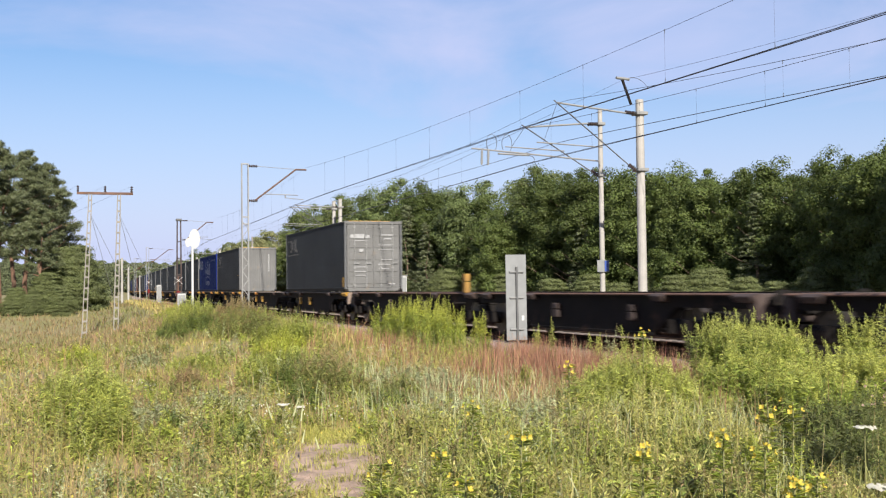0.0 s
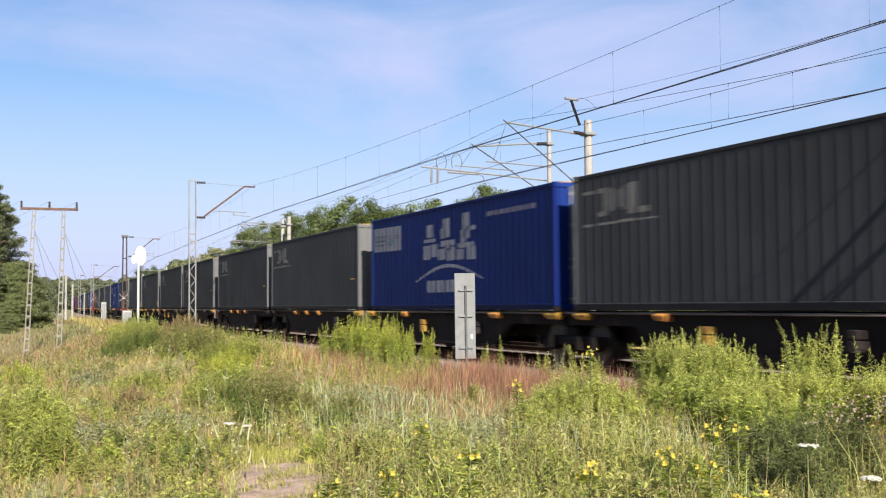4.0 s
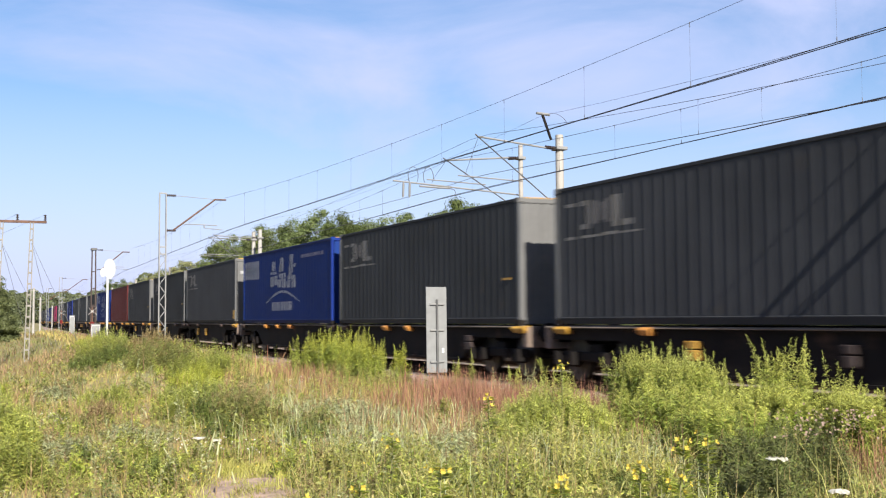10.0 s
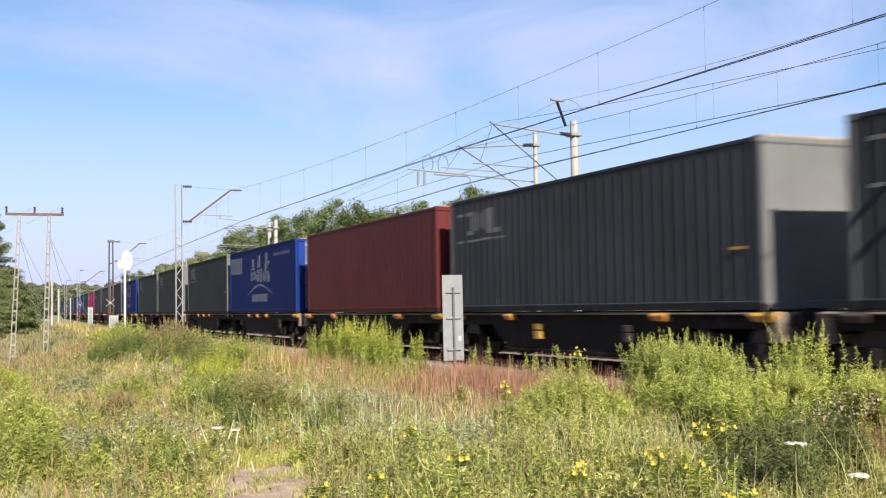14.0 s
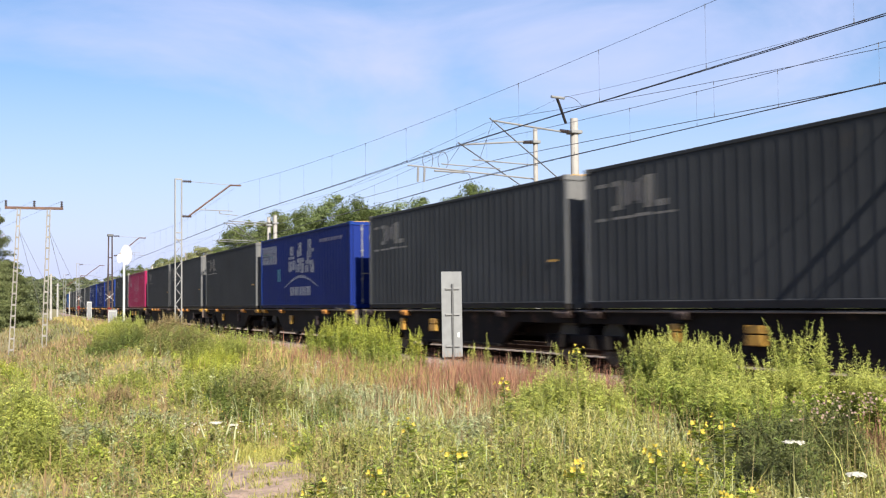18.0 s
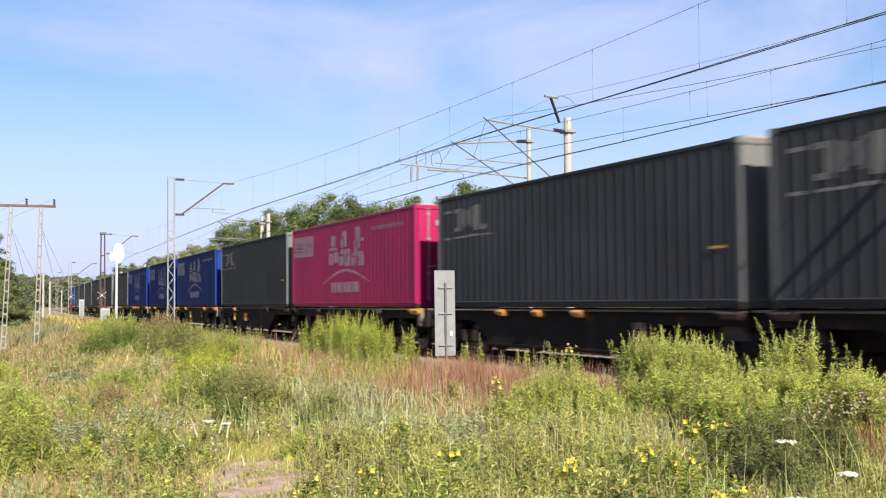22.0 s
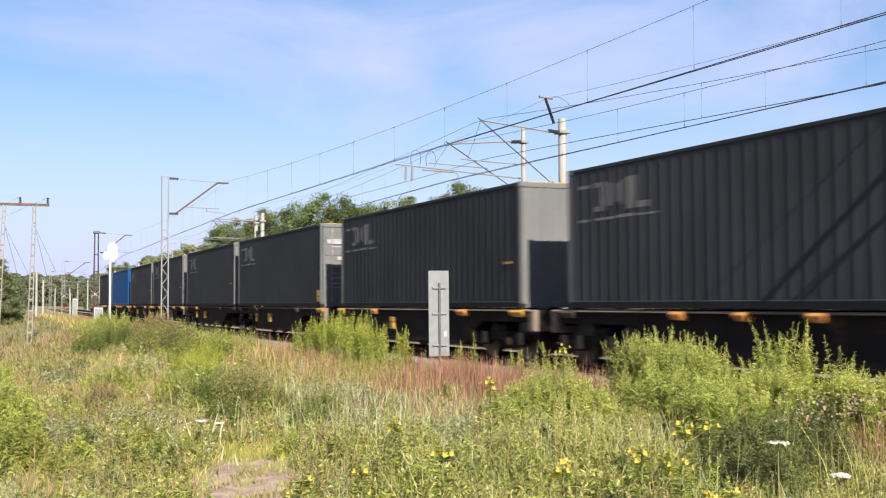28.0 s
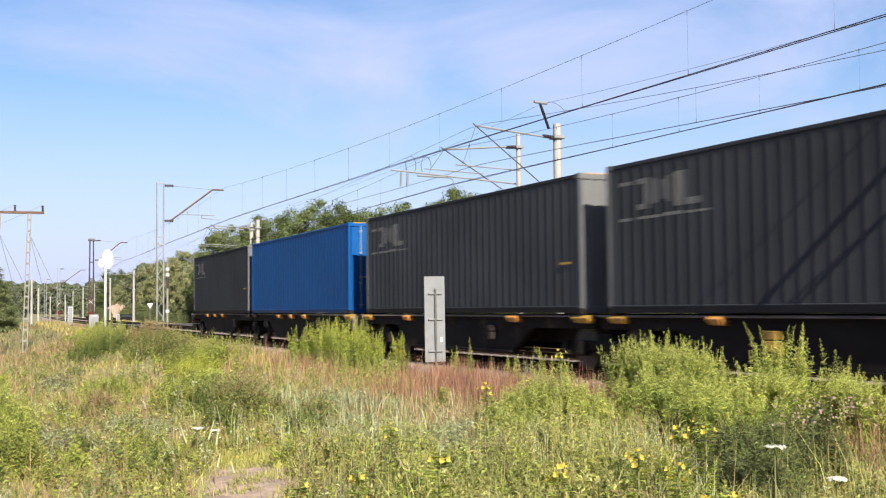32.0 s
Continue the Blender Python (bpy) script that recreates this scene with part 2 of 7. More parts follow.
M["leaf_far"] = mat("far_leaves", (0.092, 0.108, 0.047), 0.8, vary=0.35, size=14, grain=3, island=0.35, thin=0.3)
M["needle"] = mat("pine_needles", (0.090, 0.105, 0.042), 0.6, vary=0.3, size=6, grain=3, island=0.35, thin=0.2)
M["grass"] = mat("meadow_grass", (0.295, 0.25, 0.068), 0.6, vary=0.3, size=5, grain=2, island=0.35, thin=0.26, second=(0.33, 0.25, 0.095))
M["grass_green"] = mat("fresh_grass", (0.295, 0.28, 0.062), 0.6, vary=0.25, size=4, grain=2, island=0.4, thin=0.26)
M["straw"] = mat("dry_straw", (0.32, 0.238, 0.118), 0.7, vary=0.3, size=3, grain=3, island=0.35, thin=0.35)
M["russet"] = mat("russet_seed_heads", (0.27, 0.135, 0.078), 0.8, vary=0.35, size=2, grain=3, island=0.45, thin=0.3)
M["goldenrod"] = mat("goldenrod_leaves", (0.272, 0.315, 0.045), 0.55, vary=0.25, size=3, grain=3, island=0.4, thin=0.26)
M["goldenrod_tip"] = mat("goldenrod_buds", (0.41, 0.43, 0.06), 0.6, vary=0.25, size=3, grain=3, island=0.3, thin=0.38)
M["goldenrod_top"] = mat("young_goldenrod_leaves", (0.36, 0.385, 0.08), 0.55, vary=0.25, size=3, grain=3, island=0.35, thin=0.26)
M["tall_leaf"] = mat("tall_goldenrod_leaves", (0.25, 0.30, 0.05), 0.55, vary=0.25, size=3, grain=3, island=0.4, thin=0.26)
M["tall_top"] = mat("tall_goldenrod_tops", (0.385, 0.405, 0.085), 0.55, vary=0.25, size=3, grain=3, island=0.35, thin=0.26)
M["herb"] = mat("dark_herb_leaves", (0.225, 0.235, 0.06), 0.6, vary=0.3, size=3, grain=3, island=0.4, thin=0.26)
M["silver"] = mat("silvery_green_leaves", (0.37, 0.39, 0.205), 0.6, vary=0.25, size=3, grain=3, island=0.35, thin=0.35)
M["brown_head"] = mat("dry_brown_flower_heads", (0.33, 0.24, 0.11), 0.7, vary=0.3, size=2, grain=3, island=0.4, thin=0.3)
M["stem"] = mat("green_stems", (0.14, 0.14, 0.045), 0.7, vary=0.3, size=3, grain=3, island=0.3)
M["yellow_petal"] = mat("yellow_petals", (0.47, 0.35, 0.05), 0.6, vary=0.15, island=0.2, thin=0.4)
M["white_petal"] = mat("white_petals", (0.50, 0.48, 0.40), 0.6, vary=0.2, island=0.2, thin=0.3)
M["pink_petal"] = mat("pinkish_brown_heads", (0.23, 0.155, 0.12), 0.7, vary=0.2, island=0.25, thin=0.2)
M["road"] = mat("asphalt", (0.03795, 0.03657, 0.0345), 0.9, vary=0.25, size=3, grain=40, bump=0.3)
M["roof"] = mat("brown_roof_tiles", (0.1104, 0.0552, 0.03795), 0.8, vary=0.3, size=2, grain=8)
M["glass"] = mat("dark_window_glass", (0.03, 0.035, 0.04), 0.08, vary=0.1)
M["lamp_red"] = mat("red_lens", (0.1, 0.012, 0.012), 0.2)


# ---- mesh helpers ----
def box(bm, x0, x1, y0, y1, z0, z1, bevel=0.0):
    m = Matrix.Translation(((x0 + x1) / 2, (y0 + y1) / 2, (z0 + z1) / 2)) @ Matrix.Diagonal((abs(x1 - x0), abs(y1 - y0), abs(z1 - z0), 1))
    made = bmesh.ops.create_cube(bm, size=1, matrix=m)["verts"]
    if bevel:
        edges = list({e for v in made for e in v.link_edges})
        bmesh.ops.bevel(bm, geom=edges, offset=bevel, segments=1, affect="EDGES")
    return bm


def bar(bm, a, b, r, r2=None, sides=6):
    """A round bar from a to b."""
    a, b = Vector(a), Vector(b)
    d = b - a
    m = Matrix.Translation((a + b) / 2) @ d.to_track_quat("Z", "Y").to_matrix().to_4x4()
    bmesh.ops.create_cone(bm, cap_ends=True, segments=sides, radius1=r, radius2=r if r2 is None else r2, depth=d.length, matrix=m)
    return bm


def strut(bm, a, b, w, h):
    """A square-section bar from a to b."""
    a, b = Vector(a), Vector(b)
    d = b - a
    m = Matrix.Translation((a + b) / 2) @ d.to_track_quat("Z", "Y").to_matrix().to_4x4() @ Matrix.Diagonal((w, h, d.length, 1))
    bmesh.ops.create_cube(bm, size=1, matrix=m)
    return bm


def disc(bm, c, axis, r, depth, sides=16):
    axis = Vector(axis)
    m = Matrix.Translation(c) @ axis.to_track_quat("Z", "Y").to_matrix().to_4x4()
    bmesh.ops.create_cone(bm, cap_ends=True, segments=sides, radius1=r, radius2=r, depth=depth, matrix=m)
    return bm


def mesh_of(bm, name, material):
    me = bpy.data.meshes.new(name)
    bm.to_mesh(me)
    bm.free()
    me.materials.append(material)
    return me


def part(name, bm, material, parent, label="", at=None):
    """Links a bmesh, or a mesh that is shared, as one mesh object under a thing or a part."""
    me = bm if isinstance(bm, bpy.types.Mesh) else mesh_of(bm, name, material)
    ob = new(name, me)
    ob.parent = parent
    if at is not None:
        ob.matrix_local = at
    return tagged(ob, label) if label else ob


def thing(name, m=None, **tags):
    ob = new(name)
    ob.empty_display_size = 0.3
    if m is not None:
        ob.matrix_basis = m
    return tagged(ob, **tags)


def solid(name, bm, material, m=None, **tags):
    ob = new(name, mesh_of(bm, name, material))
    if m is not None:
        ob.matrix_basis = m
    return tagged(ob, **tags)


def raw_mesh(name, verts, faces, materials, index=None, smooth=False):
    """A mesh from arrays of places and of corner numbers, all faces with as many corners."""
    verts, faces = np.asarray(verts, np.float32), np.asarray(faces, np.int32)
    me = bpy.data.meshes.new(name)
    me.vertices.add(len(verts))
    me.vertices.foreach_set("co", verts.ravel())
    k = faces.shape[1]
    me.loops.add(faces.size)
    me.loops.foreach_set("vertex_index", faces.ravel())
    me.polygons.add(len(faces))
    me.polygons.foreach_set("loop_start", np.arange(0, faces.size, k, dtype=np.int32))
    for m in materials:
        me.materials.append(m)
    if index is not None:
        me.polygons.foreach_set("material_index", np.asarray(index, np.int32))
    if smooth:
        me.polygons.foreach_set("use_smooth", np.ones(len(faces), bool))
    me.update(calc_edges=True)
    return me


# ---- the line of the track ----
# s runs along the near side of the train, away from the camera's abreast; the line bends gently, then runs straight
SIDE = 12.295            # from the camera to the near side of the containers, abreast
FLOOR_Z = 1.155          # wagon floor over the rails
KNOTS, BENDS = (0, 25, 50, 80, 120, 180), (0.00076, 0.00092, 0.00125, -0.00005, 0.00027, 0.00008)
S_GRID = np.arange(-400.0, 1600.0, 1.0)
_k = np.interp(S_GRID, KNOTS, BENDS)
_k[S_GRID < -60] = 0.0
_a = np.concatenate([[0], np.cumsum((_k[1:] + _k[:-1]) / 2)])
_a -= _a[400]
_x = np.concatenate([[0], np.cumsum((np.sin(_a[1:]) + np.sin(_a[:-1])) / 2)])
_y = np.concatenate([[0], np.cumsum((np.cos(_a[1:]) + np.cos(_a[:-1])) / 2)])
_x -= _x[400]
_y -= _y[400]


def line(s, off=0.0, z=0.0):
    """The place at s along the line, off metres to the right of the train's near side."""
    a = float(np.interp(s, S_GRID, _a))
    return Vector((SIDE + float(np.interp(s, S_GRID, _x)) + off * math.cos(a), float(np.interp(s, S_GRID, _y)) - off * math.sin(a), z))


def heading(s):
    return float(np.interp(s, S_GRID, _a))


def on_line(s, off=0.0, z=0.0):
    """The pose at s: its y runs along the line away from the camera."""
    return Matrix.Translation(line(s, off, z)) @ Matrix.Rotation(-heading(s), 4, "Z")


CENTRE = 1.219           # the near track's middle
CENTRE_2 = CENTRE + 4.0  # the far track's middle


def offset_of(x, y):
    """How far places lie to the right of the train's near side (arrays)."""
    a = np.interp(y, _y, _a)
    return (x - SIDE - np.interp(y, _y, _x)) * np.cos(a)


def smooth(v):
    v = np.clip(v, 0, 1)
    return v * v * (3 - 2 * v)


def height(x, y):
    """The ground's height (arrays)."""
    x, y = np.asarray(x, float), np.asarray(y, float)
    d = offset_of(x, y)
    z = -0.30 - 0.35 * smooth((d + 4.5) / 3.0)
    z = z - 1.35 * smooth((y - 18) / 45) * smooth((-d - 3.5) / 9) + 0.25 * smooth((y - 14) / 22) * smooth((d + 9) / 3) * smooth((-d - 1.2) / 2.5)
    z = z - 0.35 * smooth((d - 9) / 6) + 1.6 * smooth((y - 68) / 28) * smooth((-d - 4) / 9)
    z = z + 0.10 * np.sin(x * 0.7 + 1.3) * np.sin(y * 0.55) * smooth((-d - 3) / 3)
    r = np.hypot(x, y)
    return z + 0.6 * smooth((r - 160) / 200)

# ---- ground ----
def build_ground():
    u = np.linspace(-1, 1, 181)
    xs = 15 + 1500 * np.sinh(u * 6.2) / np.sinh(6.2)
    ys = 35 + 1800 * np.sinh(np.linspace(-1, 1, 201) * 6.2) / np.sinh(6.2)
    X, Y = np.meshgrid(xs, ys)
    v = np.stack([X.ravel(), Y.ravel(), height(X, Y).ravel()], 1)
    n, k = len(xs), len(ys)
    i = (np.arange(k - 1)[:, None] * n + np.arange(n - 1)[None]).ravel()
    ob = new("ground", raw_mesh("ground", v, np.stack([i, i + 1, i + n + 1, i + n], 1), [M["ground"]], smooth=True))
    return tagged(ob, "dry sandy meadow soil under grass", "ground", kind="structure")


build_ground()


def strip(name, rows, s0, s1, step, material, label, category):
    """A band along the line with the cross-section rows of (off, z)."""
    ss = np.arange(s0, s1 + 0.1, step)
    v = [tuple(line(s, o, z)) for s in ss for o, z in rows]
    n = len(rows)
    f = [(a * n + b, a * n + b + 1, (a + 1) * n + b + 1, (a + 1) * n + b) for a in range(len(ss) - 1) for b in range(n - 1)]
    return tagged(new(name, raw_mesh(name, v, f, [material])), label, category, kind="structure")


strip("ballast_bed", [(-1.75, -0.75), (-0.75, -0.19), (7.2, -0.19), (8.2, -0.8)], -120, 700, 4, M["ballast"], "brownish crushed stone bed under the tracks", "ballast")


def build_stones():
    """Loose stones on the near shoulder of the bed."""
    rng = np.random.default_rng(17)
    n = 9000
    s = 8 * (70 / 8) ** rng.random(n)
    o = -1.9 + 1.7 * rng.random(n)
    z = np.interp(o, [-1.75, -0.75, 0], [-0.75, -0.19, -0.19])
    a = np.interp(s, S_GRID, _a)
    c = np.stack([SIDE + np.interp(s, S_GRID, _x) + o * np.cos(a), np.interp(s, S_GRID, _y) - o * np.sin(a), z], 1)
    r = 0.018 + 0.022 * rng.random((n, 1, 1))
    d = np.array([(1, 0, 0), (0, 1, 0), (-1, 0, 0), (0, -1, 0), (0, 0, 1), (0, 0, -1)], float)
    v = c[:, None, :] + (d[None] + rng.normal(size=(n, 6, 3)) * 0.3) * r
    f = np.array([(0, 1, 4), (1, 2, 4), (2, 3, 4), (3, 0, 4), (1, 0, 5), (2, 1, 5), (3, 2, 5), (0, 3, 5)])
    f = (f[None] + np.arange(n)[:, None, None] * 6).reshape(-1, 3)
    tagged(new("ballast_stones", raw_mesh("ballast_stones", v.reshape(-1, 3), f, [M["ballast"]])), "loose pinkish crushed stones on the bed", "stones", kind="stuff")


build_stones()


def build_rails():
    for i, off in enumerate((CENTRE - 0.7535, CENTRE + 0.7535, CENTRE_2 - 0.7535, CENTRE_2 + 0.7535)):
        prof = [(-0.075, -0.172), (0.075, -0.172), (0.075, -0.15), (0.012, -0.13), (0.012, -0.045), (0.036, -0.035), (0.036, -0.002), (-0.036, -0.002), (-0.036, -0.035), (-0.012, -0.045), (-0.012, -0.13), (-0.075, -0.15)]
        ss = np.concatenate([np.arange(-60, 140, 3.0), np.arange(140, 700, 20.0)])
        v = [tuple(line(s, off + o, z)) for s in ss for o, z in prof]
        n = len(prof)
        f = [(a * n + b, a * n + (b + 1) % n, (a + 1) * n + (b + 1) % n, (a + 1) * n + b) for a in range(len(ss) - 1) for b in range(n)]
        tagged(new("rail", raw_mesh("rail", v, f, [M["rail"]])), "worn brown steel rail on concrete sleepers", "rail", "rails of the line", "structure")


build_rails()


# ---- wagons and containers ----
L40, W40, H40 = 12.192, 2.438, 2.896


def corrugated(bm, length, z0, z1, x, out_dir, axis="y", waves=36, depth=0.016, margin=0.12):
    """A sheet with trapezoid corrugations, along y (or x), standing at x, bulging by depth towards out_dir."""
    n = waves
    p = (length - 2 * margin) / n
    pts = []
    for i in range(n):
        b = margin + i * p
        pts += [(b, 0), (b + p * 0.36, 0), (b + p * 0.5, 1), (b + p * 0.86, 1)]
    pts.append((margin + n * p, 0))
    pts = [(0, 0)] + pts + [(length, 0)]
    prev = None
    for a, d in pts:
        lo = x + out_dir * (d - 1) * depth
        c = (lo, a) if axis == "y" else (a, lo)
        row = (bm.verts.new((c[0], c[1], z0)), bm.verts.new((c[0], c[1], z1)))
        if prev:
            bm.faces.new((prev[0], row[0], row[1], prev[1]))
        prev = row


def sheet(bm, a, b, c, d):
    bm.faces.new([bm.verts.new(p) for p in (a, b, c, d)])


def slab(bm, y, z, w, h, x=-0.006, t=0.006, slant=0.0):
    """A thin plate on the near side: y to the far end, z up."""
    v = [(y, z), (y + w, z), (y + w + slant, z + h), (y + slant, z + h)]
    lo = [bm.verts.new((x, a, b)) for a, b in v]
    hi = [bm.verts.new((x + t, a, b)) for a, b in v]
    bm.faces.new(lo)
    bm.faces.new(hi[::-1])
    for i in range(4):
        bm.faces.new((lo[i], hi[i], hi[(i + 1) % 4], lo[(i + 1) % 4]))


PITCH = (L40 - 0.24) / 36  # of the side's corrugations


def prism(bm, section, y0, y1):
    """A section in x and z, drawn out from y0 to y1."""
    lo = [bm.verts.new((x, y0, z)) for x, z in section]
    hi = [bm.verts.new((x, y1, z)) for x, z in section]
    bm.faces.new(lo)
    bm.faces.new(hi[::-1])
    for i in range(len(section)):
        j = (i + 1) % len(section)
        bm.faces.new((lo[i], hi[i], hi[j], lo[j]))
    bmesh.ops.recalc_face_normals(bm, faces=bm.faces)


def painted(bm, y, z, w, h, z1=None, lift=0.0):
    """Paint on the corrugated near side, y0 to y0 + w: it lies on the outer and the inner flats; z1, the lower edge at the far end of w."""
    z1 = z if z1 is None else z1
    i = int((y - 0.12) / PITCH) - 1
    while 0.12 + i * PITCH < y + w:
        b = 0.12 + i * PITCH
        # flanks stay bare: the gaps stand in for the shading on them
        for a0, a1, x in ((b - PITCH * 0.03, b + PITCH * 0.38, 0.025), (b + PITCH * 0.46, b + PITCH * 0.9, 0.009)):
            p, q = max(a0, y), min(a1, y + w)
            if q - p > 0.02:
                zp, zq = z + (z1 - z) * (p - y) / w, z + (z1 - z) * (q - y) / w
                x -= lift
                v = [bm.verts.new(c) for c in ((x, p, zp), (x, q, zq), (x, q, zq + h), (x, p, zp + h))]
                bm.faces.new(v[::-1])
        i += 1


def add_logo_grey(c):
    """The faded mark: three block letters and a line under them, read from the far end."""
    e = L40
    bm = bmesh.new()
    for y, z, w, h in ((1.22, 1.96, 0.18, 0.58), (1.0, 2.44, 0.3, 0.10), (1.0, 1.96, 0.3, 0.10), (2.12, 1.94, 0.34, 0.62), (2.3, 1.94, 0.55, 0.12)):
        painted(bm, e - y - w, z, w, h)
    tagged(part("lettering", bm, M["cream"], c, "faded pale block mark"), kind="stuff")
    bm = bmesh.new()
    for y, z, w, h in ((1.45, 2.04, 0.22, 0.46), (1.72, 2.10, 0.2, 0.36), (1.9, 2.04, 0.16, 0.48)):
        painted(bm, e - y - w, z, w, h)
    tagged(part("lettering", bm, M["faint"], c, "faint middle letter"), kind="stuff")
    bm = bmesh.new()
    for y, z, w, h in ((0.4, 2.45, 0.45, 0.07), (0.4, 1.77, 0.42, 0.06), (1.0, 1.78, 0.75, 0.05), (1.8, 1.79, 0.55, 0.06), (2.4, 1.79, 0.7, 0.04)):
        painted(bm, e - y - w, z, w, h)
    tagged(part("lettering", bm, M["cream"], c, "faded pale line of writing"), kind="stuff")


def add_logo_mark(c, teal=False):
    """White marks: a notice panel, three large signs, an arch and a line of writing under it."""
    e = L40
    bm = bmesh.new()
    painted(bm, e - 2.6, 1.82, 2.4, 0.74, 1.85)
    panel = tagged(part("panel", bm, M["white"], c, "white notice panel"), kind="stuff")
    for y, z, w, h, m in ((0.45, 2.30, 0.85, 0.03, "red_paint"), (0.45, 2.24, 0.85, 0.03, "pine_line"), (0.35, 2.14, 0.95, 0.06, "galv_dark"), (0.45, 2.02, 0.8, 0.04, "galv_dark"), (1.45, 2.1, 0.5, 0.03, "teal"), (1.45, 2.02, 0.45, 0.03, "galv_dark"), (1.75, 2.26, 0.8, 0.025, "galv_dark"), (1.75, 2.19, 0.8, 0.025, "galv_dark")):
        bm = bmesh.new()
        painted(bm, e - y - w, z, w, h, lift=0.003)
        tagged(part("line", bm, M[m], panel), kind="stuff")
    for k, x0 in enumerate((4.4, 5.5, 6.75)):
        bm = bmesh.new()
        for y, z, w, h in (((0.2, 2.06, 0.5, 0.36), (0.05, 1.92, 0.85, 0.10), (0.0, 1.44, 0.5, 0.40), (0.55, 1.50, 0.45, 0.36)),
                           ((0.35, 2.0, 0.42, 0.52), (0.15, 1.98, 0.3, 0.28), (0.1, 1.76, 1.05, 0.16), (0.0, 1.40, 0.5, 0.30), (0.6, 1.36, 0.55, 0.36), (0.45, 1.62, 0.4, 0.16)),
                           ((0.42, 1.9, 0.4, 0.68), (0.25, 1.78, 0.35, 0.36), (0.7, 2.1, 0.5, 0.12), (0.1, 1.66, 1.0, 0.14), (0.0, 1.36, 0.45, 0.28), (0.65, 1.34, 0.55, 0.34)))[k]:
            painted(bm, e - x0 - y - w, z, w, h)
        tagged(part("lettering", bm, M["white"], c, "large white sign"), kind="stuff")
    bm = bmesh.new()
    n = 30
    for i in range(n):  # a flat arch that thins towards its ends
        u0, u1 = i / n, (i + 1) / n
        z0, z1 = (0.72 + 0.46 * math.sin(math.pi * (0.08 + 0.84 * u)) ** 1.2 for u in (u1, u0))
        painted(bm, e - 3.8 - 4.6 * u1, z0, 4.6 / n, 0.035 + 0.06 * math.sin(math.pi * (u0 + u1) / 2), z1)
    tagged(part("lettering", bm, M["white"], c, "white arch"), kind="stuff")
    bm = bmesh.new()
    for y, w in ((4.6, 0.32), (4.98, 0.25), (5.28, 0.6), (5.95, 0.3), (6.3, 0.5), (6.86, 0.62)):
        painted(bm, e - y - w, 0.51, w, 0.33)
    tagged(part("lettering", bm, M["white"], c, "white line of block writing"), kind="stuff")
    bm = bmesh.new()
    for i in range(13):
        painted(bm, e - 8.6 - i * 0.21 - 0.17, 2.38, 0.17, 0.12)
    tagged(part("lettering", bm, M["faint_white"], c, "small faded line of writing"), kind="stuff")
    if teal:
        bm = bmesh.new()
        painted(bm, e - 3.2, 1.09, 0.5, 0.5)
        part("patch", bm, M["teal"], c, "teal sticker")


